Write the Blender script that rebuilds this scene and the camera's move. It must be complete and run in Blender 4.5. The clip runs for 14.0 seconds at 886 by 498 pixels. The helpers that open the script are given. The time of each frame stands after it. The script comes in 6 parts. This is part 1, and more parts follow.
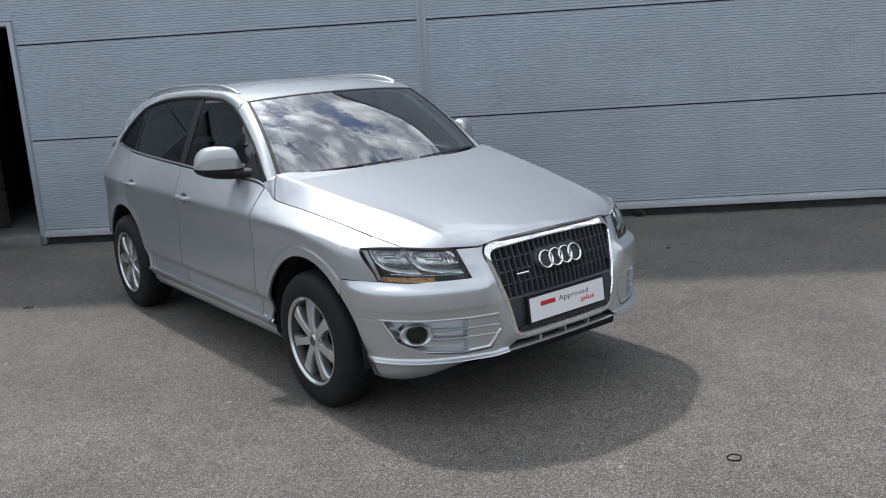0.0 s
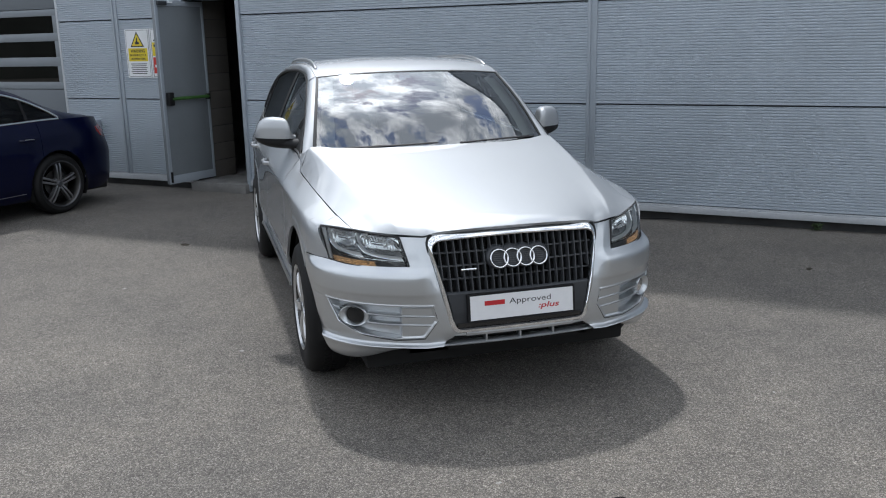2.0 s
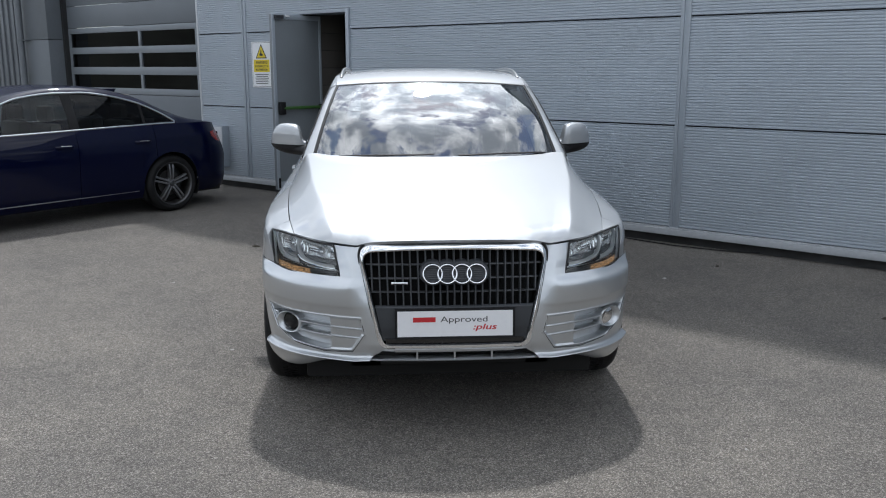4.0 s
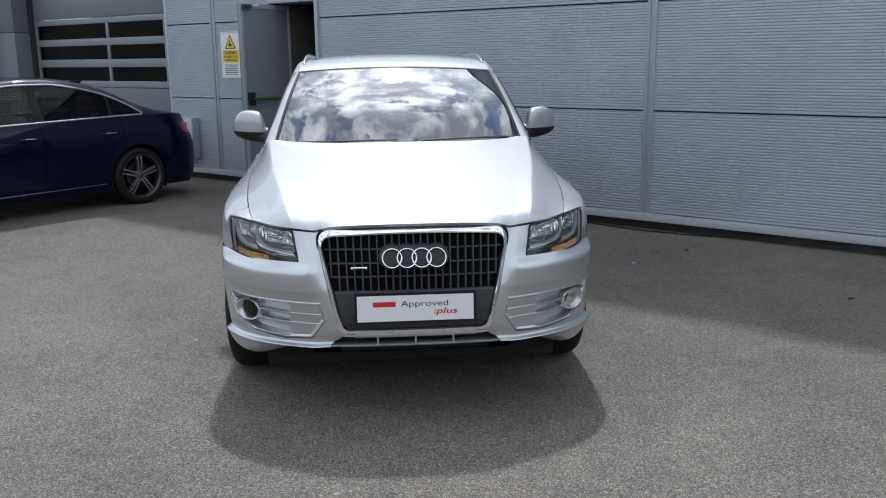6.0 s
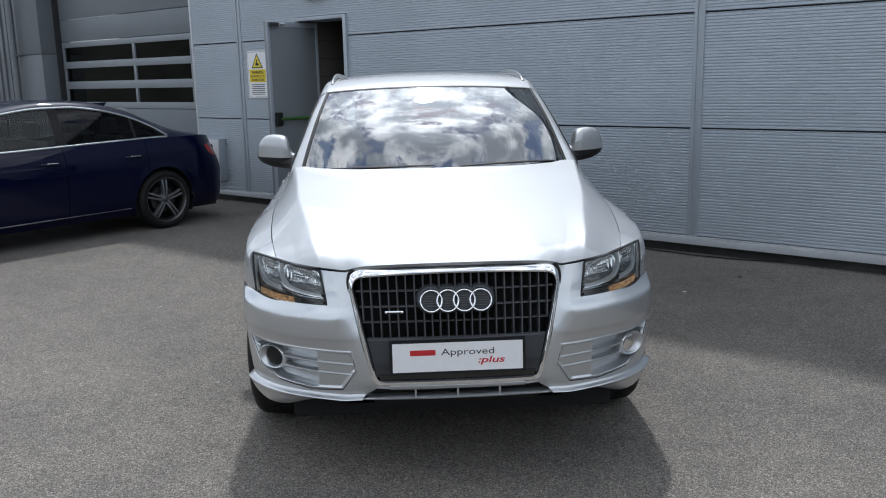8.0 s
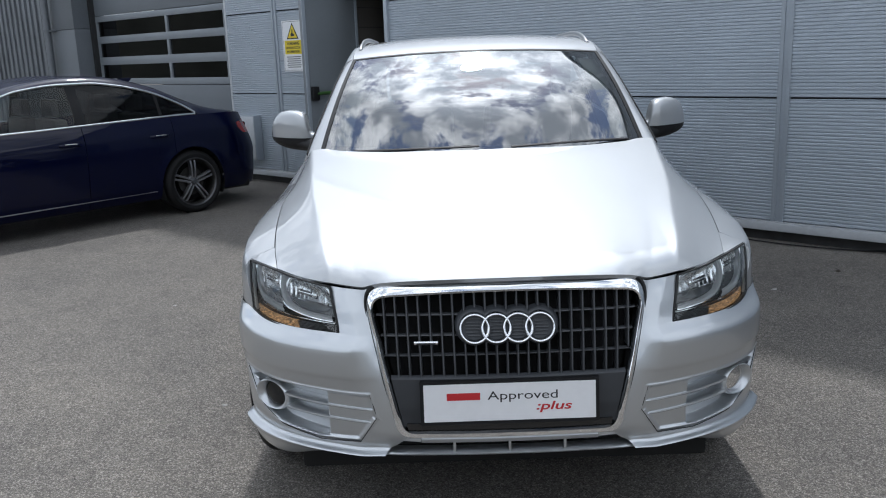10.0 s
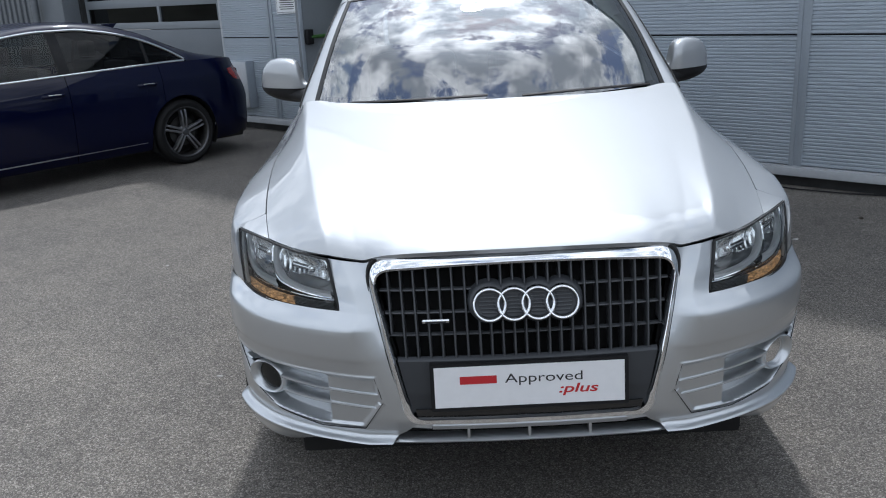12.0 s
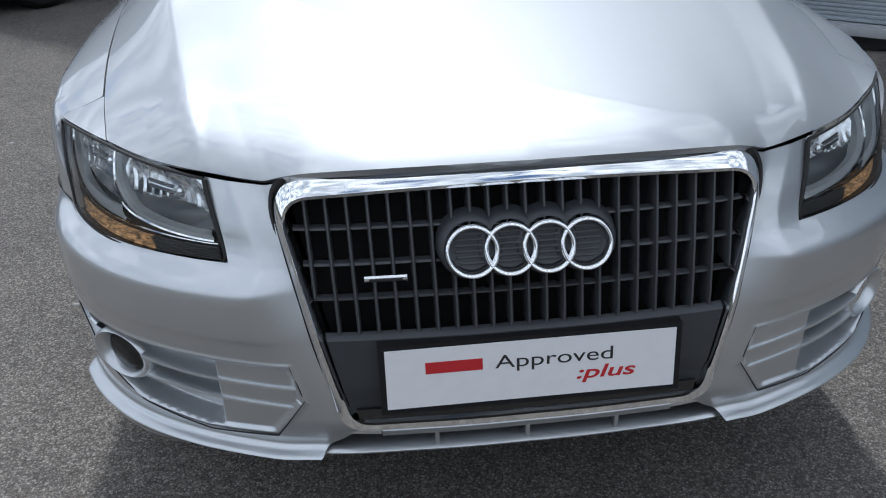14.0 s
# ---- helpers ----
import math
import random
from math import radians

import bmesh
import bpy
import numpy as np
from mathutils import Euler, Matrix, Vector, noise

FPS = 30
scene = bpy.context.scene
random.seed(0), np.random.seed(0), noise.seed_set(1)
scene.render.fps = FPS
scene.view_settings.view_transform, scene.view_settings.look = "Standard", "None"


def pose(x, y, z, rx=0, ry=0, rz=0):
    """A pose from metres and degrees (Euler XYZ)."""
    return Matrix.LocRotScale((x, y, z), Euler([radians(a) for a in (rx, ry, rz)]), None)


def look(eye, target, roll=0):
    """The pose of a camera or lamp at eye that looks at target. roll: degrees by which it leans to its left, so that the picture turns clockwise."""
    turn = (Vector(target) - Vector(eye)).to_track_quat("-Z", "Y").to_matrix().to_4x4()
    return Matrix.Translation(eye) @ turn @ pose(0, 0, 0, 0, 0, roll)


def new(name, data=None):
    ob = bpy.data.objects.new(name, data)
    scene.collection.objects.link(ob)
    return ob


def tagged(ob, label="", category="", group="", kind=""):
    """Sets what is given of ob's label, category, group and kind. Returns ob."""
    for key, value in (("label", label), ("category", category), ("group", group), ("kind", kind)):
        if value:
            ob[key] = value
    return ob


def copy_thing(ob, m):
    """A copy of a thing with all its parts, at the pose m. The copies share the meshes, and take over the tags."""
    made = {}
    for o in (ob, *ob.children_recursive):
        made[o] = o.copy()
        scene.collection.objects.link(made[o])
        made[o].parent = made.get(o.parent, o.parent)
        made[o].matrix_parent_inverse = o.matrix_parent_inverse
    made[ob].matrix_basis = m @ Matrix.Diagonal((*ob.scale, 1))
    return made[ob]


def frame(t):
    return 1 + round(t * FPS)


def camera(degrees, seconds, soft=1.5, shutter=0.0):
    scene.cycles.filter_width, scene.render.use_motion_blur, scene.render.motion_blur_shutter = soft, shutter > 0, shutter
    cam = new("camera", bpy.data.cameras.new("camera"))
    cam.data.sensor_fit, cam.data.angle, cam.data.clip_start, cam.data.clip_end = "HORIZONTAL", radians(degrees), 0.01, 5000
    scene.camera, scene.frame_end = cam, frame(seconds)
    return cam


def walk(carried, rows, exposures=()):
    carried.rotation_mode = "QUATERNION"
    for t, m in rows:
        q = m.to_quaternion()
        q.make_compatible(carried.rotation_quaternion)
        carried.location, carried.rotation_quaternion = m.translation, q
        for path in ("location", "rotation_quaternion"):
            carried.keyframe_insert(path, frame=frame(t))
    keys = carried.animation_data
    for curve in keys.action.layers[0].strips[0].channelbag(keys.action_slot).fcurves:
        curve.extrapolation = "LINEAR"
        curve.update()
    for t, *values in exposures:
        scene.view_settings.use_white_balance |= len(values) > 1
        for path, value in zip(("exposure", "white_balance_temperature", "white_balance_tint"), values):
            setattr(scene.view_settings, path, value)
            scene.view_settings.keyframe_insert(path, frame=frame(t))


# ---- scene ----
cam = camera(55.1, 14.0, soft=1.1)
PATH = [
    (0, (-2.952, -2.831, 1.75), (-1.757, -1.288, 1.314), -3.5),
    (0.5, (-2.635, -3.087, 1.734), (-1.533, -1.478, 1.29), -4.3),
    (1, (-2.244, -3.27, 1.749), (-1.233, -1.607, 1.288), -4.6),
    (1.5, (-1.839, -3.458, 1.731), (-1.054, -1.678, 1.268), -2.9),
    (2, (-1.45, -3.594, 1.748), (-0.898, -1.729, 1.283), -1.1),
    (2.2, (-1.3, -3.617, 1.733), (-0.785, -1.735, 1.293), -0.1),
    (4.3, (-0.233, -3.656, 1.648), (-0.12, -1.704, 1.231), -0.1),
    (4.5, (-0.212, -3.618, 1.631), (-0.07, -1.668, 1.209), 0.0),
    (5, (-0.199, -3.626, 1.629), (-0.037, -1.68, 1.198), -0.1),
    (5.5, (-0.211, -3.649, 1.631), (-0.046, -1.704, 1.198), -0.3),
    (6, (-0.199, -3.642, 1.629), (-0.026, -1.697, 1.196), -0.5),
    (6.5, (-0.186, -3.621, 1.618), (-0.007, -1.679, 1.177), -0.6),
    (7, (-0.18, -3.592, 1.628), (-0.022, -1.648, 1.188), -1.0),
    (7.5, (-0.193, -3.444, 1.652), (-0.059, -1.49, 1.245), -1.1),
    (8, (-0.228, -3.225, 1.645), (-0.12, -1.267, 1.248), -1.2),
    (8.5, (-0.192, -3.034, 1.63), (-0.127, -1.077, 1.223), -1.3),
    (9, (-0.128, -2.752, 1.636), (-0.106, -0.798, 1.211), -1.4),
    (9.2, (-0.135, -2.668, 1.601), (-0.127, -0.714, 1.17), -1.5),
    (11.3, (-0.192, -2.159, 1.586), (-0.214, -0.232, 1.049), -2.3),
    (11.5, (-0.186, -2.145, 1.601), (-0.205, -0.225, 1.042), -2.5),
    (12, (-0.197, -2.116, 1.595), (-0.215, -0.202, 1.012), -3.0),
    (12.5, (-0.232, -2.057, 1.581), (-0.232, -0.15, 0.98), -3.1),
    (13, (-0.261, -1.9, 1.557), (-0.154, -0.004, 0.931), -2.0),
    (13.5, (-0.253, -1.523, 1.486), (-0.073, 0.314, 0.715), -1.4),
    (14, (-0.278, -1.221, 1.437), (-0.097, 0.547, 0.519), -1.6),
]
walk(cam, [(t, look(eye, target, roll)) for t, eye, target, roll in PATH], exposures=((0, -0.03, 5960, 10), (7, -0.05, 5900, 10), (12, -0.05, 5780, 10), (14, -0.21, 5700, 10)))

# ---- world, sun, exposure ----
SUN_EL, SUN_AZ = 57.5, 87.0          # degrees; azimuth counted from +x towards +y
world = bpy.data.worlds.new("sky")
scene.world = world
world.use_nodes = True
wn, wl = world.node_tree.nodes, world.node_tree.links
wn.clear()
w_out = wn.new("ShaderNodeOutputWorld")
w_bg = wn.new("ShaderNodeBackground")
w_sky = wn.new("ShaderNodeTexSky")
w_sky.sky_type = "NISHITA"
w_sky.sun_disc = False
w_sky.sun_elevation = radians(SUN_EL)
w_sky.sun_rotation = radians(90 - SUN_AZ)
w_tc = wn.new("ShaderNodeTexCoord")
w_map = wn.new("ShaderNodeMapping")
w_map.inputs["Scale"].default_value = (1.0, 1.0, 1.5)
w_map.inputs["Location"].default_value = (0.35, 0.15, 0.2)
w_n1 = wn.new("ShaderNodeTexNoise")
w_n1.inputs["Scale"].default_value = 6.5
w_n1.inputs["Detail"].default_value = 12.0
w_n1.inputs["Roughness"].default_value = 0.68
w_n1.inputs["Distortion"].default_value = 0.25
w_cov = wn.new("ShaderNodeValToRGB")
w_cov.color_ramp.elements[0].position = 0.38
w_cov.color_ramp.elements[1].position = 0.46
w_n2 = wn.new("ShaderNodeTexNoise")
w_n2.inputs["Scale"].default_value = 7.5
w_n2.inputs["Detail"].default_value = 11.0
w_n2.inputs["Roughness"].default_value = 0.62
w_shade = wn.new("ShaderNodeValToRGB")
w_shade.color_ramp.elements[0].position = 0.42
w_shade.color_ramp.elements[0].color = (4.9, 5.2, 5.5, 1)
w_shade.color_ramp.elements[1].position = 0.64
w_shade.color_ramp.elements[1].color = (14.0, 13.9, 13.6, 1)
w_mix = wn.new("ShaderNodeMix")
w_mix.data_type = "RGBA"
wl.new(w_tc.outputs["Generated"], w_map.inputs["Vector"])
wl.new(w_map.outputs["Vector"], w_n1.inputs["Vector"])
wl.new(w_map.outputs["Vector"], w_n2.inputs["Vector"])
wl.new(w_n1.outputs["Fac"], w_cov.inputs["Fac"])
wl.new(w_n2.outputs["Fac"], w_shade.inputs["Fac"])
wl.new(w_cov.outputs["Color"], w_mix.inputs["Factor"])
wl.new(w_sky.outputs["Color"], w_mix.inputs["A"])
w_dot = wn.new("ShaderNodeVectorMath")
w_dot.operation = "DOT_PRODUCT"
w_dot.inputs[1].default_value = (math.cos(radians(SUN_EL)) * math.cos(radians(SUN_AZ)), math.cos(radians(SUN_EL)) * math.sin(radians(SUN_AZ)), math.sin(radians(SUN_EL)))
wl.new(w_tc.outputs["Generated"], w_dot.inputs[0])
w_halo = wn.new("ShaderNodeMapRange")
w_halo.interpolation_type = "SMOOTHSTEP"
w_halo.inputs["From Min"].default_value, w_halo.inputs["From Max"].default_value = 0.90, 1.0
w_halo.inputs["To Min"].default_value, w_halo.inputs["To Max"].default_value = 0.92, 2.2
wl.new(w_dot.outputs["Value"], w_halo.inputs["Value"])
w_lit = wn.new("ShaderNodeVectorMath")
w_lit.operation = "SCALE"
wl.new(w_shade.outputs["Color"], w_lit.inputs[0])
wl.new(w_halo.outputs["Result"], w_lit.inputs["Scale"])
wl.new(w_lit.outputs["Vector"], w_mix.inputs["B"])
wl.new(w_mix.outputs["Result"], w_bg.inputs["Color"])
w_bg.inputs["Strength"].default_value = 0.145
wl.new(w_bg.outputs["Background"], w_out.inputs["Surface"])

sun_data = bpy.data.lights.new("sun", "SUN")
sun_data.energy = 2.85
sun_data.angle = radians(2.4)
sun_data.color = (1.0, 0.955, 0.89)
sun = new("sun", sun_data)
sd = Vector((math.cos(radians(SUN_EL)) * math.cos(radians(SUN_AZ)), math.cos(radians(SUN_EL)) * math.sin(radians(SUN_AZ)), math.sin(radians(SUN_EL))))
sun.matrix_world = look(sd * 40, (0, 0, 0))


# ---- materials ----
def mat(name, base, rough=0.5, metal=0.0, coat=0.0, spec=0.5, noise_scale=0.0, vary=0.0, bump=0.0, bump_scale=0.0, fine=0.0, fine_scale=0.0, emit=None, emit_strength=0.0, coat_rough=0.03, coat_ior=1.5, rough_vary=0.0, random_vary=0.0):
    m = bpy.data.materials.new(name)
    m.use_nodes = True
    n, l = m.node_tree.nodes, m.node_tree.links
    b = n["Principled BSDF"]
    b.inputs["Base Color"].default_value = (*base, 1)
    b.inputs["Roughness"].default_value = rough
    b.inputs["Metallic"].default_value = metal
    b.inputs["Coat Weight"].default_value = coat
    b.inputs["Coat Roughness"].default_value = coat_rough
    b.inputs["Coat IOR"].default_value = coat_ior
    b.inputs["Specular IOR Level"].default_value = spec
    if emit:
        b.inputs["Emission Color"].default_value = (*emit, 1)
        b.inputs["Emission Strength"].default_value = emit_strength
    tc = n.new("ShaderNodeTexCoord")
    last = None

    def noise_node(scale, detail=6.0):
        t = n.new("ShaderNodeTexNoise")
        t.inputs["Scale"].default_value = scale
        t.inputs["Detail"].default_value = detail
        l.new(tc.outputs["Object"], t.inputs["Vector"])
        return t

    def scaled(source, low, high):
        r = n.new("ShaderNodeMapRange")
        r.inputs["From Min"].default_value, r.inputs["From Max"].default_value = 0.3, 0.7
        r.inputs["To Min"].default_value, r.inputs["To Max"].default_value = low, high
        l.new(source, r.inputs["Value"])
        return r.outputs["Result"]

    def times(source):
        nonlocal last
        mx = n.new("ShaderNodeMix")
        mx.data_type, mx.blend_type = "RGBA", "MULTIPLY"
        mx.inputs["Factor"].default_value = 1.0
        if last is None:
            mx.inputs["A"].default_value = (*base, 1)
        else:
            l.new(last, mx.inputs["A"])
        l.new(source, mx.inputs["B"])
        last = mx.outputs["Result"]

    if vary:
        times(scaled(noise_node(noise_scale).outputs["Fac"], 1 - vary, 1 + vary))
    if fine:
        times(scaled(noise_node(fine_scale, 3.0).outputs["Fac"], 1 - fine, 1 + fine))
    if random_vary:
        oi = n.new("ShaderNodeObjectInfo")
        r = n.new("ShaderNodeMapRange")
        r.inputs["To Min"].default_value, r.inputs["To Max"].default_value = 1 - random_vary, 1 + random_vary
        l.new(oi.outputs["Random"], r.inputs["Value"])
        times(r.outputs["Result"])
    if last is not None:
        l.new(last, b.inputs["Base Color"])
    if rough_vary:
        l.new(scaled(noise_node(noise_scale or 4.0).outputs["Fac"], rough - rough_vary, rough + rough_vary), b.inputs["Roughness"])
    if bump:
        bp = n.new("ShaderNodeBump")
        bp.inputs["Strength"].default_value = bump
        bp.inputs["Distance"].default_value = 0.004
        l.new(noise_node(bump_scale, 4.0).outputs["Fac"], bp.inputs["Height"])
        l.new(bp.outputs["Normal"], b.inputs["Normal"])
    return m


def glass(name, tint, rough=0.0, ior=1.5, mirror=0.0):
    """A thin pane: clear or tinted transmission with a glossy surface."""
    m = bpy.data.materials.new(name)
    m.use_nodes = True
    n, l = m.node_tree.nodes, m.node_tree.links
    n.clear()
    out = n.new("ShaderNodeOutputMaterial")
    tr = n.new("ShaderNodeBsdfTransparent")
    tr.inputs["Color"].default_value = (*tint, 1)
    gl = n.new("ShaderNodeBsdfGlossy")
    gl.inputs["Roughness"].default_value = rough
    fr = n.new("ShaderNodeFresnel")
    fr.inputs["IOR"].default_value = ior
    add = n.new("ShaderNodeMath")
    add.operation = "ADD"
    add.use_clamp = True
    add.inputs[1].default_value = mirror
    l.new(fr.outputs["Fac"], add.inputs[0])
    mx = n.new("ShaderNodeMixShader")
    l.new(add.outputs["Value"], mx.inputs["Fac"])
    l.new(tr.outputs["BSDF"], mx.inputs[1])
    l.new(gl.outputs["BSDF"], mx.inputs[2])
    l.new(mx.outputs["Shader"], out.inputs["Surface"])
    return m


# one silver paint in two tones: body lowered against glare, bumper lifted in shade
M_PAINT = mat("silver_paint", (0.41, 0.425, 0.44), rough=0.56, metal=0.84, coat=1.0, noise_scale=2.2, vary=0.012, fine=0.05, fine_scale=2200.0, rough_vary=0.015, coat_rough=0.02, coat_ior=1.85)
M_PAINT_BUMPER = mat("silver_paint_lifted", (0.53, 0.551, 0.57), rough=0.40, metal=0.90, coat=1.0, noise_scale=2.2, vary=0.015, fine=0.05, fine_scale=2200.0, coat_rough=0.02, coat_ior=1.85)
M_CHROME = mat("chrome", (0.86, 0.87, 0.88), rough=0.06, metal=1.0, noise_scale=8.0, vary=0.03, rough_vary=0.03)
M_ALU = mat("satin_aluminium", (0.62, 0.62, 0.62), rough=0.28, metal=0.95, noise_scale=12.0, vary=0.04)
M_BLACK = mat("black_plastic", (0.010, 0.010, 0.011), rough=0.55, spec=0.25, noise_scale=30.0, vary=0.1, bump=0.15, bump_scale=600.0)
# near-black that stands in for shade inside hollows and openings
M_DARK = mat("shade_black", (0.006, 0.006, 0.006), rough=0.85)
M_GREYPL = mat("graphite_plastic", (0.034, 0.037, 0.042), rough=0.42, noise_scale=20.0, vary=0.06)
M_BAR = mat("grille_bar_grey", (0.055, 0.058, 0.063), rough=0.36, noise_scale=20.0, vary=0.06)
M_GLOSSBLK = mat("gloss_black", (0.008, 0.008, 0.009), rough=0.12, coat=0.6)
M_RUBBER = mat("tyre_rubber", (0.009, 0.009, 0.0095), rough=0.7, spec=0.3, noise_scale=9.0, vary=0.2, bump=0.3, bump_scale=90.0)
M_SEAL = mat("rubber_seal", (0.012, 0.012, 0.012), rough=0.6)
M_RIM = mat("alloy_silver", (0.60, 0.61, 0.62), rough=0.28, metal=0.85, coat=0.5, noise_scale=7.0, vary=0.05)
M_BRAKE = mat("brake_disc_steel", (0.07, 0.068, 0.066), rough=0.42, metal=0.9, noise_scale=20.0, vary=0.2)
M_WSGLASS = glass("windscreen_glass", (0.70, 0.77, 0.755), ior=1.55, mirror=0.32)
M_SIDEGLASS = glass("side_glass", (0.62, 0.70, 0.68), ior=1.5, mirror=0.02)
M_TINT = glass("privacy_glass", (0.035, 0.04, 0.042), ior=1.5, mirror=0.01)
M_LENS = glass("lamp_lens", (0.93, 0.95, 0.95), ior=1.45, mirror=0.01)
M_PLATE = mat("plate_white", (0.74, 0.74, 0.75), rough=0.38, noise_scale=40.0, vary=0.02)
M_RED = mat("print_red", (0.46, 0.015, 0.02), rough=0.5)
M_INK = mat("print_black", (0.02, 0.02, 0.022), rough=0.5)
M_REFL = mat("lamp_reflector", (0.92, 0.93, 0.94), rough=0.22, metal=1.0)
M_BEZEL = mat("lamp_bezel", (0.055, 0.057, 0.06), rough=0.25, metal=0.5)
M_TRIMGREY = mat("lamp_trim_grey", (0.60, 0.605, 0.61), rough=0.36, metal=0.3)
M_AMBER = mat("amber_strip", (0.30, 0.235, 0.165), rough=0.2, metal=0.4, emit=(1.0, 0.56, 0.24), emit_strength=0.10)
M_LAMPDARK = mat("lamp_dark_shelf", (0.10, 0.103, 0.107), rough=0.25, metal=0.4, noise_scale=30.0, vary=0.1)
M_CLEAR = mat("lamp_clear_ribs", (0.20, 0.205, 0.21), rough=0.25, metal=0.5, noise_scale=30.0, vary=0.1)
# the lit strip: bright spots where the lamps sit behind the ribs
_n, _l = M_AMBER.node_tree.nodes, M_AMBER.node_tree.links
_tc, _mp, _no, _rg = _n.new("ShaderNodeTexCoord"), _n.new("ShaderNodeMapping"), _n.new("ShaderNodeTexNoise"), _n.new("ShaderNodeMapRange")
_mp.inputs["Scale"].default_value = (1.0, 1.0, 2.2)
_no.inputs["Scale"].default_value, _no.inputs["Detail"].default_value = 85.0, 2.0
_rg.inputs["From Min"].default_value, _rg.inputs["From Max"].default_value = 0.40, 0.75
_rg.inputs["To Min"].default_value, _rg.inputs["To Max"].default_value = 0.03, 0.48
_l.new(_tc.outputs["Object"], _mp.inputs["Vector"])
_l.new(_mp.outputs["Vector"], _no.inputs["Vector"])
_l.new(_no.outputs["Fac"], _rg.inputs["Value"])
_l.new(_rg.outputs["Result"], _n["Principled BSDF"].inputs["Emission Strength"])
M_INTERIOR = mat("interior_trim", (0.045, 0.046, 0.048), rough=0.75, noise_scale=40.0, vary=0.15)
M_SEAT = mat("seat_cloth", (0.06, 0.06, 0.062), rough=0.9, noise_scale=60.0, vary=0.2)
M_HEADLINER = mat("headliner", (0.42, 0.41, 0.38), rough=0.9, noise_scale=60.0, vary=0.05)


# ---- building helpers ----
def hermite(xs, ys):
    """A smooth function through the points (no overshoot)."""
    xs, ys = np.asarray(xs, float), np.asarray(ys, float)
    d = np.diff(ys) / np.diff(xs)
    m = np.zeros(len(xs))
    m[0], m[-1] = d[0], d[-1]
    for i in range(1, len(xs) - 1):
        if d[i - 1] * d[i] > 0:
            h0, h1 = xs[i] - xs[i - 1], xs[i + 1] - xs[i]
            w1, w2 = 2 * h1 + h0, h1 + 2 * h0
            m[i] = (w1 + w2) / (w1 / d[i - 1] + w2 / d[i])

    def f(x):
        x = np.asarray(x, float)
        k = np.clip(np.searchsorted(xs, x) - 1, 0, len(xs) - 2)
        h = xs[k + 1] - xs[k]
        s = (x - xs[k]) / h
        inside = (2 * s**3 - 3 * s**2 + 1) * ys[k] + (s**3 - 2 * s**2 + s) * h * m[k] + (3 * s**2 - 2 * s**3) * ys[k + 1] + (s**3 - s**2) * h * m[k + 1]
        low, high = ys[0] + m[0] * (x - xs[0]), ys[-1] + m[-1] * (x - xs[-1])
        return np.where(x < xs[0], low, np.where(x > xs[-1], high, inside))
    return f


def curve3(points):
    """A smooth 3D curve, t from 0 to 1, through the points."""
    p = np.asarray(points, float)
    s = np.r_[0, np.cumsum(np.linalg.norm(np.diff(p, axis=0), axis=1))]
    s /= s[-1]
    fs = [catmull(s, p[:, i]) for i in range(p.shape[1])]
    return lambda t: np.stack([f(t) for f in fs], -1)


def catmull(xs, ys):
    xs, ys = np.asarray(xs, float), np.asarray(ys, float)
    m = np.gradient(ys, xs, edge_order=2 if len(xs) > 2 else 1)

    def f(x):
        x = np.asarray(x, float)
        k = np.clip(np.searchsorted(xs, x) - 1, 0, len(xs) - 2)
        h = xs[k + 1] - xs[k]
        s = np.clip((x - xs[k]) / h, 0, 1)
        return (2 * s**3 - 3 * s**2 + 1) * ys[k] + (s**3 - 2 * s**2 + s) * h * m[k] + (3 * s**2 - 2 * s**3) * ys[k + 1] + (s**3 - s**2) * h * m[k + 1]
    return f


def smoothstep(a, b, x):
    t = np.clip((np.asarray(x, float) - a) / (b - a), 0, 1)
    return t * t * (3 - 2 * t)


def finish(name, verts, faces, material, parent=None, label="", sharp=38, smooth=True):
    me = bpy.data.meshes.new(name)
    me.from_pydata([tuple(map(float, v)) for v in verts], [], faces)
    me.materials.append(material)
    if smooth:
        me.shade_smooth()
        me.set_sharp_from_angle(angle=radians(sharp))
    ob = new(name, me)
    if parent is not None:
        ob.parent = parent
    if label:
        ob["label"] = label
    return ob


def part(name, bm, material, parent=None, label="", smooth=True, sharp=38):
    """Links a bmesh as one mesh object under a thing or under a part."""
    me = bpy.data.meshes.new(name)
    bm.normal_update()
    bm.to_mesh(me)
    bm.free()
    me.materials.append(material)
    if smooth:
        me.shade_smooth()
        me.set_sharp_from_angle(angle=radians(sharp))
    ob = new(name, me)
    if parent is not None:
        ob.parent = parent
    if label:
        ob["label"] = label
    return ob


def grid_faces(nu, nv, flip=False, base=0, keep=None):
    out = []
    for i in range(nu - 1):
        for j in range(nv - 1):
            if keep is not None and not keep[i, j]:
                continue
            a, b, c, d = base + i * nv + j, base + (i + 1) * nv + j, base + (i + 1) * nv + j + 1, base + i * nv + j + 1
            out.append((a, d, c, b) if flip else (a, b, c, d))
    return out


def surface_normals(P):
    du, dv = np.gradient(P, axis=0), np.gradient(P, axis=1)
    n = np.cross(du, dv)
    return n / np.maximum(np.linalg.norm(n, axis=-1, keepdims=True), 1e-9)


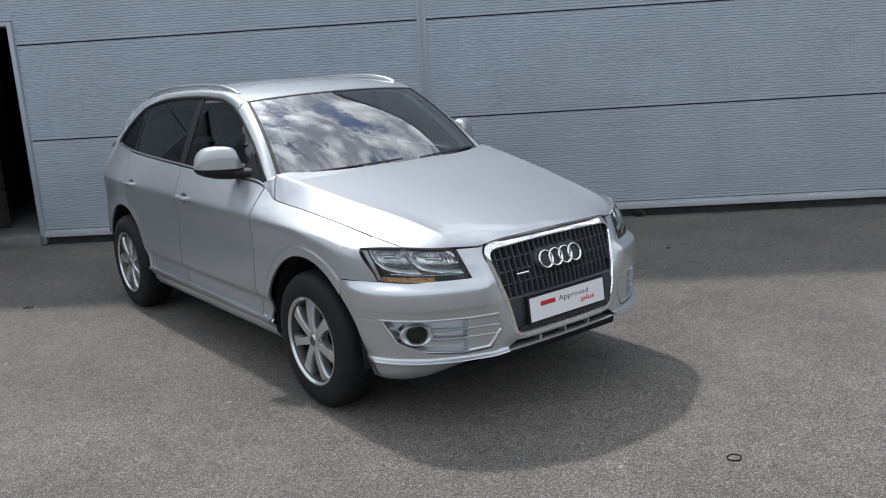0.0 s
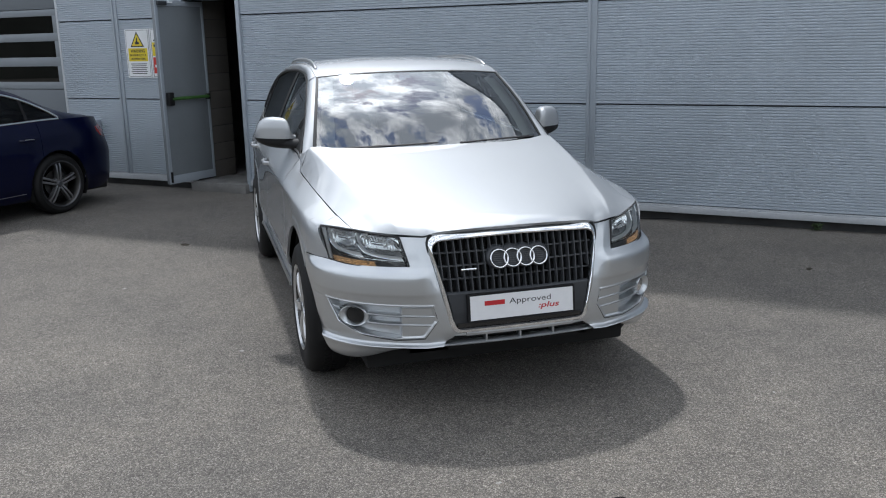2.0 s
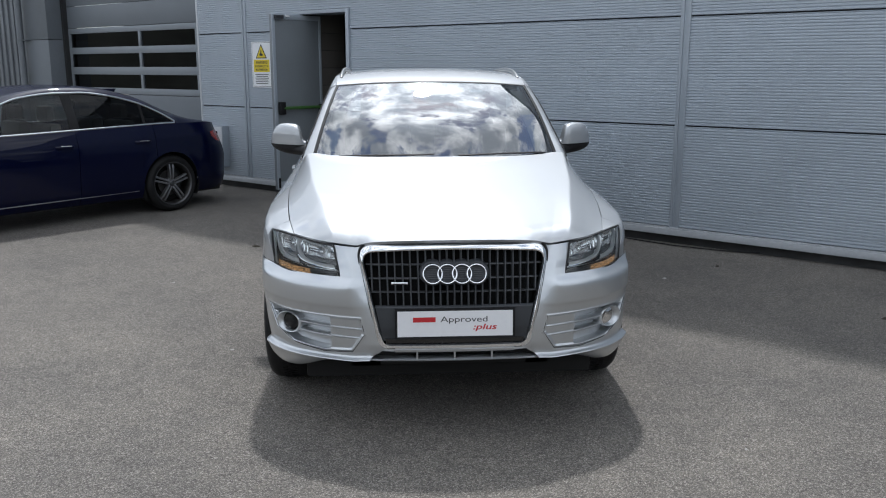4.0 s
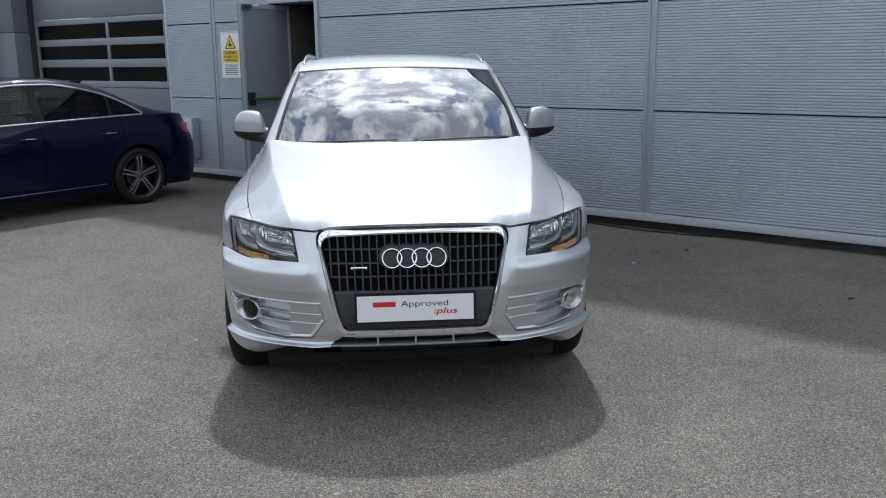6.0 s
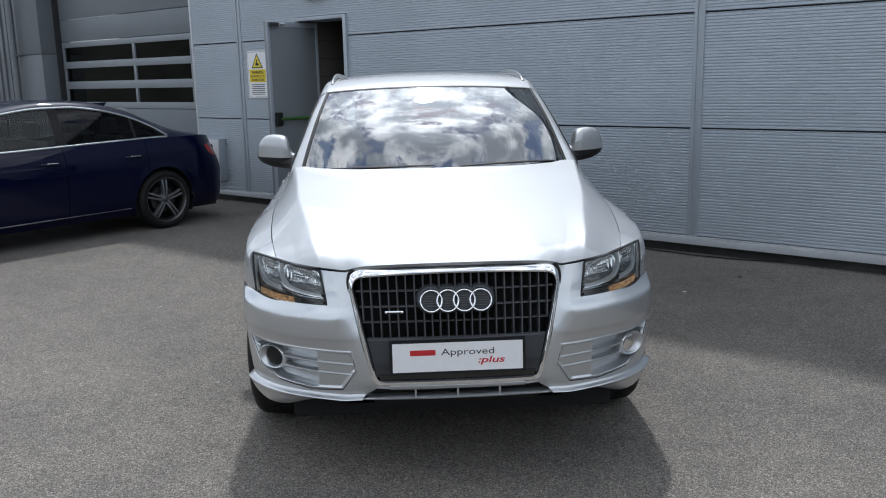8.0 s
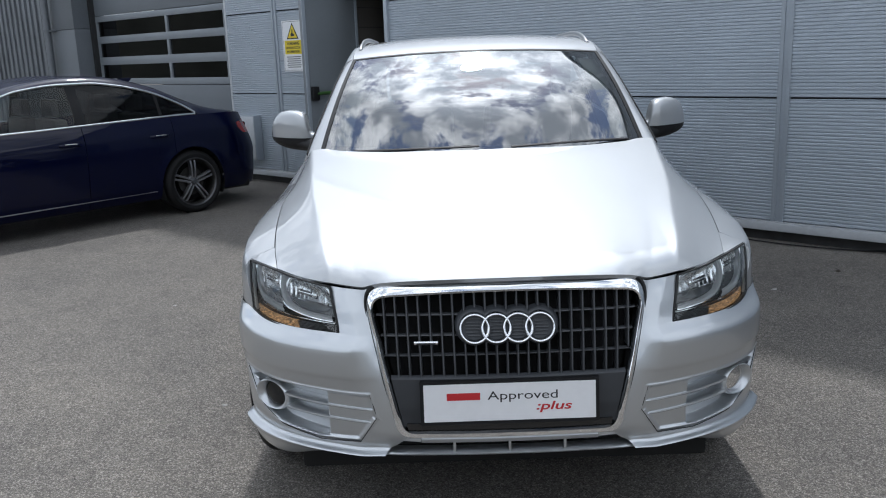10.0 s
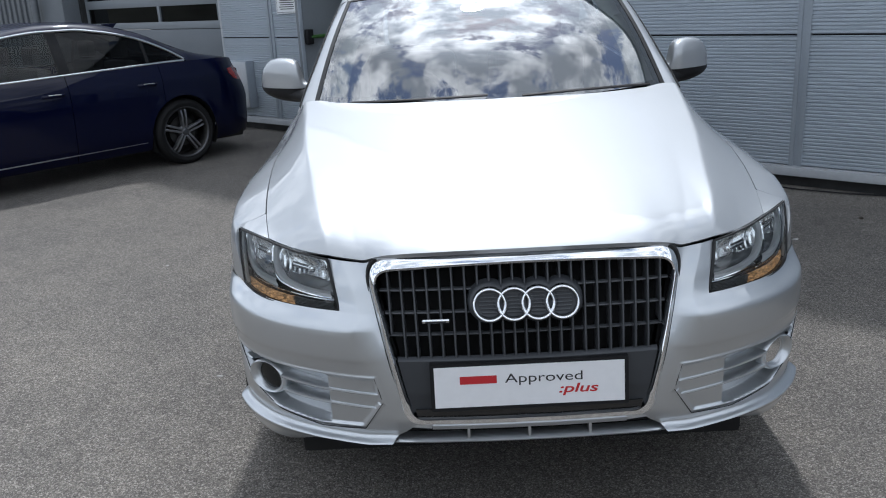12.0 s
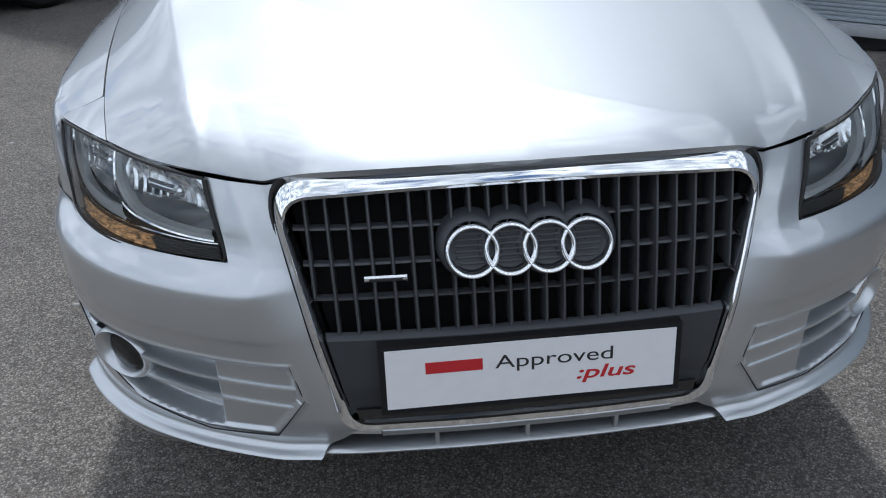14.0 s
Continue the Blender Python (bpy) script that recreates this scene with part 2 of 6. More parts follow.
def sheet(name, P, material, parent=None, label="", thick=0.012, side=1, outward=None, keep=None, sharp=38, roll=0.0025):
    """A panel from a grid of points P[u, v]; its rim is turned in by thick, so that it reads as a pressed panel. side -1 mirrors it in x."""
    P = np.array(P, float)
    nu, nv = P.shape[:2]
    n = surface_normals(P)
    flip = False
    if outward is not None:
        if np.mean((n * np.asarray(outward)).sum(-1)) < 0:
            flip, n = True, -n
    verts = P.reshape(-1, 3)
    faces = grid_faces(nu, nv, flip, keep=keep)
    if thick and keep is None:
        rim = [(i, 0) for i in range(nu)] + [(nu - 1, j) for j in range(1, nv)] + [(i, nv - 1) for i in range(nu - 2, -1, -1)] + [(0, j) for j in range(nv - 2, 0, -1)]
        inner = np.array([P[i, j] - n[i, j] * thick for i, j in rim])
        base = len(verts)
        verts = np.concatenate([verts, inner])
        k = len(rim)
        for a in range(k):
            b = (a + 1) % k
            q = (rim[a][0] * nv + rim[a][1], base + a, base + b, rim[b][0] * nv + rim[b][1])
            faces.append(q[::-1] if flip else q)
    if side < 0:
        verts = verts * np.array([-1, 1, 1])
        faces = [f[::-1] for f in faces]
    return finish(name, verts, faces, material, parent, label, sharp)


def tube(name, points, radius, material, parent=None, label="", sides=10, closed=False, squash=(1, 1), caps=True):
    """A bar of round or oval section along a line of points."""
    p = np.asarray(points, float)
    n = len(p)
    t = np.gradient(p, axis=0)
    if closed:
        t = np.roll(p, -1, 0) - np.roll(p, 1, 0)
    t /= np.linalg.norm(t, axis=1, keepdims=True)
    up = np.array([0, 0, 1.0])
    radius = np.broadcast_to(np.asarray(radius, float), (n,))
    verts, faces = [], []
    for i in range(n):
        a = np.cross(t[i], up)
        if np.linalg.norm(a) < 1e-3:
            a = np.cross(t[i], (1.0, 0, 0))
        a /= np.linalg.norm(a)
        b = np.cross(a, t[i])
        for k in range(sides):
            w = 2 * math.pi * k / sides
            verts.append(p[i] + radius[i] * (a * math.cos(w) * squash[0] + b * math.sin(w) * squash[1]))
    m = n if closed else n - 1
    for i in range(m):
        for k in range(sides):
            j, k2 = (i + 1) % n, (k + 1) % sides
            faces.append((i * sides + k, i * sides + k2, j * sides + k2, j * sides + k))
    if caps and not closed:
        faces.append(tuple(range(sides))[::-1])
        faces.append(tuple((n - 1) * sides + k for k in range(sides)))
    return finish(name, verts, faces, material, parent, label, 50)


def box_bm(bm, lo, hi, bevel=0.0):
    """Adds a box, with its edges rounded, to a bmesh."""
    made = bmesh.ops.create_cube(bm, size=1.0)["verts"]
    for v in made:
        v.co = Vector([lo[i] + (v.co[i] + 0.5) * (hi[i] - lo[i]) for i in range(3)])
    if bevel:
        es = list({e for v in made for e in v.link_edges})
        bmesh.ops.bevel(bm, geom=es, offset=bevel, segments=2, profile=0.6, affect="EDGES")


def box(name, lo, hi, material, parent=None, label="", bevel=0.004):
    bm = bmesh.new()
    box_bm(bm, lo, hi, bevel)
    return part(name, bm, material, parent, label)


def lathe(name, profile, material, parent=None, label="", n=48, axis="x", sharp=40):
    """A turned form: profile of (radius, offset along the axis)."""
    verts, faces = [], []
    k = len(profile)
    for i in range(n):
        w = 2 * math.pi * i / n
        for r, a in profile:
            c, s = r * math.cos(w), r * math.sin(w)
            verts.append((a, c, s) if axis == "x" else (c, a, s) if axis == "y" else (c, s, a))
    for i in range(n):
        for j in range(k - 1):
            i2 = (i + 1) % n
            faces.append((i * k + j, i * k + j + 1, i2 * k + j + 1, i2 * k + j))
    return finish(name, verts, faces, material, parent, label, sharp)


def rounded_loop(corners, radii, steps=8):
    """A closed loop in a plane, with each corner rounded."""
    out = []
    c = [Vector(p) for p in corners]
    for i, p in enumerate(c):
        a, b = (c[i - 1] - p), (c[(i + 1) % len(c)] - p)
        r = radii[i]
        ang = a.angle(b)
        d = min(r / math.tan(ang / 2), a.length * 0.49, b.length * 0.49)
        p0, p1 = p + a.normalized() * d, p + b.normalized() * d
        for k in range(steps + 1):
            t = k / steps
            out.append((1 - t) ** 2 * p0 + 2 * t * (1 - t) * p + t * t * p1)
    return np.array([tuple(v) for v in out])


def densify(loop, per):
    """More points on the long straight runs of a loop."""
    out = []
    for i in range(len(loop)):
        a, b = loop[i], loop[(i + 1) % len(loop)]
        k = max(1, int(np.linalg.norm(b - a) / per))
        out += [a + (b - a) * j / k for j in range(k)]
    return np.array(out)


def ring_strip(name, loops, material, parent=None, label="", sharp=40):
    """Skins a row of closed loops that have the same number of points."""
    n = len(loops[0])
    verts = np.concatenate(loops)
    faces = []
    for a in range(len(loops) - 1):
        for i in range(n):
            j = (i + 1) % n
            faces.append((a * n + i, a * n + j, (a + 1) * n + j, (a + 1) * n + i))
    return finish(name, verts, faces, material, parent, label, sharp)


def empty(name, m=None):
    ob = new(name)
    ob.empty_display_size = 0.2
    if m is not None:
        ob.matrix_world = m
    return ob


# ---- ground ----
def asphalt():
    m = bpy.data.materials.new("worn_asphalt")
    m.use_nodes = True
    n, l = m.node_tree.nodes, m.node_tree.links
    b = n["Principled BSDF"]
    tc = n.new("ShaderNodeTexCoord")

    def tex(kind, scale, **more):
        t = n.new(kind)
        t.inputs["Scale"].default_value = scale
        for k, v in more.items():
            t.inputs[k].default_value = v
        l.new(tc.outputs["Object"], t.inputs["Vector"])
        return t

    def ramp(source, stops):
        r = n.new("ShaderNodeValToRGB")
        r.color_ramp.elements[0].position, r.color_ramp.elements[0].color = stops[0][0], (*stops[0][1], 1)
        r.color_ramp.elements[1].position, r.color_ramp.elements[1].color = stops[-1][0], (*stops[-1][1], 1)
        for p, c in stops[1:-1]:
            e = r.color_ramp.elements.new(p)
            e.color = (*c, 1)
        l.new(source, r.inputs["Fac"])
        return r.outputs["Color"]

    def mix(kind, a, c, fac=1.0):
        x = n.new("ShaderNodeMix")
        x.data_type, x.blend_type = "RGBA", kind
        x.inputs["Factor"].default_value = fac
        l.new(a, x.inputs["A"])
        l.new(c, x.inputs["B"])
        return x.outputs["Result"]

    chips = tex("ShaderNodeTexVoronoi", 190.0)
    chip_tone = n.new("ShaderNodeSeparateColor")
    l.new(chips.outputs["Color"], chip_tone.inputs["Color"])
    stone = ramp(chip_tone.outputs["Red"], [(0.0, (0.100, 0.092, 0.082)), (0.45, (0.152, 0.141, 0.127)), (0.80, (0.222, 0.208, 0.190)), (1.0, (0.335, 0.318, 0.292))])
    gaps = ramp(chips.outputs["Distance"], [(0.25, (1.15, 1.15, 1.15)), (0.70, (0.52, 0.52, 0.52))])
    col = mix("MULTIPLY", stone, gaps, 0.8)
    grit = tex("ShaderNodeTexNoise", 420.0, Detail=3.0)
    col = mix("MULTIPLY", col, ramp(grit.outputs["Fac"], [(0.3, (0.80, 0.80, 0.80)), (0.7, (1.22, 1.21, 1.19))]))
    clots = tex("ShaderNodeTexNoise", 48.0, Detail=4.0, Roughness=0.65)
    col = mix("MULTIPLY", col, ramp(clots.outputs["Fac"], [(0.30, (0.62, 0.62, 0.62)), (0.44, (0.98, 0.98, 0.98)), (0.70, (1.22, 1.21, 1.19))]))
    worn = tex("ShaderNodeTexNoise", 1.1, Detail=6.0, Roughness=0.6)
    col = mix("MULTIPLY", col, ramp(worn.outputs["Fac"], [(0.3, (0.84, 0.84, 0.85)), (0.7, (1.14, 1.13, 1.11))]))
    broad = tex("ShaderNodeTexNoise", 0.28, Detail=4.0)
    col = mix("MULTIPLY", col, ramp(broad.outputs["Fac"], [(0.35, (0.93, 0.93, 0.94)), (0.65, (1.07, 1.06, 1.05))]))
    patch = tex("ShaderNodeTexNoise", 9.0, Detail=5.0, Roughness=0.7)
    col = mix("MULTIPLY", col, ramp(patch.outputs["Fac"], [(0.30, (0.86, 0.86, 0.86)), (0.5, (1.0, 1.0, 1.0)), (0.72, (1.12, 1.11, 1.09))]))
    l.new(col, b.inputs["Base Color"])
    b.inputs["Roughness"].default_value = 0.88
    b.inputs["Specular IOR Level"].default_value = 0.35
    bp = n.new("ShaderNodeBump")
    bp.inputs["Strength"].default_value = 0.75
    bp.inputs["Distance"].default_value = 0.005
    inv = n.new("ShaderNodeMath")
    inv.operation = "MULTIPLY_ADD"
    inv.inputs[1].default_value, inv.inputs[2].default_value = -0.7, 1.0
    l.new(chips.outputs["Distance"], inv.inputs[0])
    sm = n.new("ShaderNodeMath")
    sm.operation = "ADD"
    l.new(inv.outputs["Value"], sm.inputs[0])
    l.new(grit.outputs["Fac"], sm.inputs[1])
    l.new(sm.outputs["Value"], bp.inputs["Height"])
    l.new(bp.outputs["Normal"], b.inputs["Normal"])
    return m


M_ASPHALT = asphalt()
M_CLAD = mat("grey_cladding", (0.415, 0.46, 0.512), rough=0.42, metal=0.15, noise_scale=1.3, vary=0.05, fine=0.03, fine_scale=40.0, rough_vary=0.06)
M_CLAD_FLAT = mat("grey_flashing", (0.365, 0.405, 0.45), rough=0.4, metal=0.2, noise_scale=2.0, vary=0.05, fine=0.03, fine_scale=60.0)
M_CLAD_LIGHT = mat("pale_flashing", (0.50, 0.52, 0.545), rough=0.4, metal=0.2, noise_scale=3.0, vary=0.06, fine=0.04, fine_scale=30.0)
M_JOINT = mat("joint_gasket", (0.02, 0.021, 0.022), rough=0.7)
M_PLINTH = mat("dark_plinth", (0.045, 0.045, 0.045), rough=0.85, noise_scale=6.0, vary=0.3, bump=0.4, bump_scale=60.0)
M_DOORGREY = mat("door_grey_paint", (0.18, 0.197, 0.213), rough=0.38, noise_scale=3.0, vary=0.05, fine=0.03, fine_scale=50.0)
M_INNER = mat("inner_wall_cream", (0.11, 0.10, 0.088), rough=0.8, noise_scale=3.0, vary=0.08)
M_CONCRETE = mat("concrete_step", (0.17, 0.167, 0.16), rough=0.85, noise_scale=6.0, vary=0.2, fine=0.15, fine_scale=90.0, bump=0.4, bump_scale=70.0)
M_GREEN = mat("push_bar_green", (0.05, 0.13, 0.03), rough=0.4, noise_scale=20.0, vary=0.15)
M_YELLOW = mat("sign_yellow", (0.72, 0.56, 0.02), rough=0.4)
M_SIGNWHITE = mat("sign_white", (0.78, 0.79, 0.80), rough=0.4, noise_scale=12.0, vary=0.03)
M_SIGNRED = mat("sign_red", (0.55, 0.03, 0.02), rough=0.4)
# the next four greys carry the deeper shade of the far left bay
M_PIER = mat("pier_grey_shaded", (0.135, 0.150, 0.166), rough=0.5, metal=0.1, noise_scale=2.0, vary=0.08, fine=0.04, fine_scale=40.0)
M_SHEET = mat("weathered_sheet_shaded", (0.17, 0.184, 0.20), rough=0.5, metal=0.3, noise_scale=2.0, vary=0.12, fine=0.06, fine_scale=30.0)
M_SECTION = mat("sectional_door_shaded", (0.145, 0.162, 0.18), rough=0.45, noise_scale=1.5, vary=0.06, fine=0.03, fine_scale=50.0)
M_SECTRIM = mat("sectional_trim_shaded", (0.23, 0.253, 0.276), rough=0.42, metal=0.2, noise_scale=3.0, vary=0.05)
M_PANE = glass("dark_pane", (0.03, 0.033, 0.036), ior=1.5, mirror=0.02)

SIZE = 400.0
ground = finish("ground", [(-SIZE, -SIZE, 0), (SIZE, -SIZE, 0), (SIZE, SIZE, 0), (-SIZE, SIZE, 0)], [(0, 1, 2, 3)], M_ASPHALT, smooth=False)
tagged(ground, "worn grey asphalt yard with pale aggregate", "ground", kind="structure")

# ---- the clad building: local x along the wall, local y into it ----
WALL = pose(2.470, 4.326, 0, 0, 0, -41.6)
SEAMS = [0.165, 1.147, 2.154, 3.150, 4.140, 5.140]
ROOF = 5.18                           # height of the level parapet


def ribbed(u0, u1, z0, z1, name="panel", parent=None):
    """A sheet panel with fine horizontal ribs, about 29 mm apart, joints left open above and below."""
    k = max(2, round((z1 - z0) / 0.0272))
    prof = [(z0, 0.030), (z0, 0.006), (z0 + 0.004, 0.0)]
    p = (z1 - z0 - 0.012) / k
    for i in range(k):
        a = z0 + 0.006 + i * p
        prof += [(a + 0.04 * p, 0.0), (a + 0.50 * p, 0.0), (a + 0.64 * p, 0.0075), (a + 0.88 * p, 0.0075)]
    prof += [(z1 - 0.004, 0.0), (z1, 0.006), (z1, 0.030)]
    verts = [(u, d, z) for u in (u0, u1) for z, d in prof]
    m = len(prof)
    faces = [(i, m + i, m + i + 1, i + 1) for i in range(m - 1)]
    faces += [tuple(range(m)), tuple(range(2 * m - 1, m - 1, -1))]
    return finish(name, verts, faces, M_CLAD, parent, smooth=False)


wall = box("wall_yard", (-7.33, 0.03, 0.10), (-5.155, 0.30, ROOF - 0.01), M_JOINT, None, bevel=0)
wall.matrix_world = WALL
tagged(wall, "grey ribbed metal clad wall of a workshop building", "wall", kind="structure")
box("wall_core", (-4.30, 0.03, 0.10), (8.0, 0.30, ROOF - 0.01), M_JOINT, wall, bevel=0)
box("wall_core", (8.0, 0.03, 0.10), (24.0, 0.30, ROOF - 0.01), M_JOINT, wall, bevel=0)
box("wall_core", (-5.155, 0.03, 2.39), (-4.30, 0.30, ROOF - 0.01), M_JOINT, wall, bevel=0)
box("wall_core", (-11.15, 0.03, 3.94), (-7.33, 0.30, ROOF - 0.01), M_JOINT, wall, bevel=0)
GAP = 0.007
columns = [(-7.30, -6.340), (-6.240, -5.175), (-4.284, -0.032), (0.066, 6.0), (6.1, 12.0), (12.1, 18.0), (18.1, 23.9)]
for u0, u1 in columns:
    for i in range(len(SEAMS) - 1):
        ribbed(u0, u1, SEAMS[i] + GAP, SEAMS[i + 1] - GAP, parent=wall)
for z0, z1 in ((2.40, 3.150), (3.150, 4.140), (4.140, 5.140)):
    ribbed(-5.175, -4.284, z0 + GAP, z1 - GAP, parent=wall)
ribbed(-11.15, -7.34, 3.95 + GAP, 5.140 - GAP, parent=wall)
for u0, u1 in ((-6.340, -6.240), (-0.032, 0.066), (6.0, 6.1), (12.0, 12.1), (18.0, 18.1)):
    bm = bmesh.new()
    mid = (u0 + u1) / 2
    box_bm(bm, (u0, -0.008, 0.165), (mid - 0.016, 0.03, ROOF - 0.01), 0.002)
    box_bm(bm, (mid + 0.016, -0.008, 0.165), (u1, 0.03, ROOF - 0.01), 0.002)
    box_bm(bm, (mid - 0.016, 0.004, 0.165), (mid + 0.016, 0.03, ROOF - 0.01))
    part("cover_strip", bm, M_CLAD_FLAT, wall)
for u0, u1 in ((-7.33, -5.175), (-4.284, 24.0)):
    bm = bmesh.new()
    box_bm(bm, (u0, -0.028, 0.090), (u1, 0.03, 0.152), 0.003)
    box_bm(bm, (u0, -0.014, 0.154), (u1, 0.03, 0.166), 0.0)
    part("base_flashing", bm, M_CLAD_LIGHT, wall)
    box("plinth", (u0, 0.05, -0.05), (u1, 0.28, 0.10), M_PLINTH, wall, bevel=0)
box("parapet_capping", (-11.15, -0.04, ROOF - 0.03), (24.0, 0.36, ROOF + 0.02), M_CLAD_FLAT, wall)
# unseen roof and outer walls added to shut daylight out of the building
box("roof_deck", (-11.15, 0.36, 4.6), (24.0, 14.0, 4.75), M_CLAD_FLAT, wall, bevel=0)
box("rear_wall", (-11.15, 13.9, 0.0), (24.0, 14.0, 4.6), M_CLAD_FLAT, wall, bevel=0)
box("end_wall", (23.9, 0.3, 0.0), (24.0, 13.9, 4.6), M_CLAD_FLAT, wall, bevel=0)
box("end_wall", (-11.15, 1.50, 0.0), (-11.05, 13.9, 4.6), M_CLAD_FLAT, wall, bevel=0)

# the doorway: frame, step, inner walls
for lo, hi in (((-5.175, -0.02, 0.12), (-5.155, 0.04, 2.40)), ((-4.334, -0.03, 0.02), (-4.284, 0.32, 2.40)), ((-5.155, -0.02, 2.355), (-4.334, 0.32, 2.40))):
    box("door_frame", lo, hi, M_CLAD_FLAT, wall)
box("threshold", (-5.175, -0.10, -0.02), (-4.31, 0.60, 0.115), M_CONCRETE, wall, "worn concrete threshold", 0.012)
for k in range(13):
    box("block", (-5.33, 0.305, 0.112 + 0.225 * k), (-5.105, 0.74, 0.330 + 0.225 * k), M_INNER, wall, "" if k else "cream painted inner blockwork", 0.004)
box("inner_wall", (-5.325, 0.305, 0.10), (-5.112, 0.732, 3.04), M_PLINTH, wall, bevel=0)
# made-up dark walls and ceiling that keep the doorway dark
box("inner_wall", (-5.95, 2.5, 0.0), (-3.0, 2.6, 3.0), M_DARK, wall, bevel=0)
box("inner_wall", (-3.1, 0.30, 0.0), (-3.0, 2.5, 3.0), M_PLINTH, wall, bevel=0)
box("inner_wall", (-6.05, 0.30, 0.0), (-5.95, 2.6, 3.1), M_PLINTH, wall, bevel=0)
box("inner_ceiling", (-5.95, 0.30, 3.05), (-3.0, 2.6, 3.15), M_DARK, wall, bevel=0)
box("inner_floor", (-5.95, 0.30, -0.02), (-3.0, 2.6, 0.10), M_CONCRETE, wall, bevel=0)


# ---- the open fire exit door ----
def open_door():
    hinge, free = Vector((-5.080, 0.27, 0.14)), Vector((-5.150, -0.50, 0.14))
    along = (free - hinge).normalized()
    wide, high = (free - hinge).length, 2.20
    ang = math.degrees(math.atan2(along.y, along.x))
    d = empty("fire_door", WALL @ pose(hinge.x, hinge.y, hinge.z, 0, 0, ang))
    tagged(d, "open grey steel fire exit door with green push bar", "door")
    # local x towards the free edge; the seen face is at +y
    box("leaf", (0.0, -0.045, 0.0), (wide, 0.0, high), M_DOORGREY, d, "grey painted steel door leaf", 0.003)
    for lo, hi in (((0.0, 0.001, 0.0), (0.035, 0.010, high)), ((wide - 0.045, 0.001, 0.0), (wide, 0.012, high)), ((0.035, 0.001, 0.0), (wide - 0.045, 0.008, 0.10)), ((0.035, 0.001, high - 0.06), (wide - 0.045, 0.008, high))):
        box("leaf_edge", lo, hi, M_CLAD_FLAT, d, "", 0.002)
    tube("push_bar", [(0.06, 0.055, 1.04), (0.30, 0.058, 1.04), (wide - 0.10, 0.058, 1.04)], 0.020, M_GREEN, d, "green push bar", sides=12)
    box("bar_bracket", (wide - 0.13, 0.012, 0.96), (wide - 0.05, 0.075, 1.12), M_BLACK, d, "black push bar lock case", 0.012)
    box("bar_bracket", (0.04, 0.010, 1.005), (0.075, 0.07, 1.075), M_BLACK, d, "", 0.008)
    box("shoot_bolt", (wide - 0.038, 0.012, 0.02), (wide - 0.015, 0.03, 0.15), M_BLACK, d, "", 0.003)
    box("closer", (wide - 0.16, 0.010, high - 0.055), (wide - 0.03, 0.05, high - 0.01), M_GREYPL, d, "", 0.006)
    box("closer_arm", (wide - 0.26, 0.012, high - 0.03), (wide - 0.20, 0.04, high - 0.012), M_SIGNWHITE, d, "", 0.003)


open_door()

# ---- warning signs ----
def text_on(parent, text, size, x, z, y, material, width_to, name="lettering"):
    c = bpy.data.curves.new(name, "FONT")
    c.body, c.size, c.align_x, c.extrude, c.offset = text, size, "LEFT", 0.0004, 0.0008
    ob = new(name + "_curve", c)
    bpy.context.view_layer.update()
    me = bpy.data.meshes.new_from_object(ob.evaluated_get(bpy.context.evaluated_depsgraph_get()))
    bpy.data.objects.remove(ob)
    xs = [v.co.x for v in me.vertices]
    k, x0 = width_to / (max(xs) - min(xs)), min(xs)
    for v in me.vertices:
        v.co = Vector((x + (v.co.x - x0) * k, y - v.co.z, z + v.co.y))
    me.materials.clear()
    me.materials.append(material)
    o = new(name, me)
    o.parent = parent
    return o


def flat(name, pts, y0, y1, material, parent, label=""):
    """A thin plate with the outline pts (x, z)."""
    n = len(pts)
    v = [(x, y0, z) for x, z in pts] + [(x, y1, z) for x, z in pts]
    f = [tuple(range(n, 2 * n)), tuple(range(n - 1, -1, -1))] + [(i, (i + 1) % n, n + (i + 1) % n, n + i) for i in range(n)]
    return finish(name, v, f, material, parent, label, smooth=False)


def rect(x0, x1, z0, z1):
    return [(x0, z0), (x0, z1), (x1, z1), (x1, z0)]


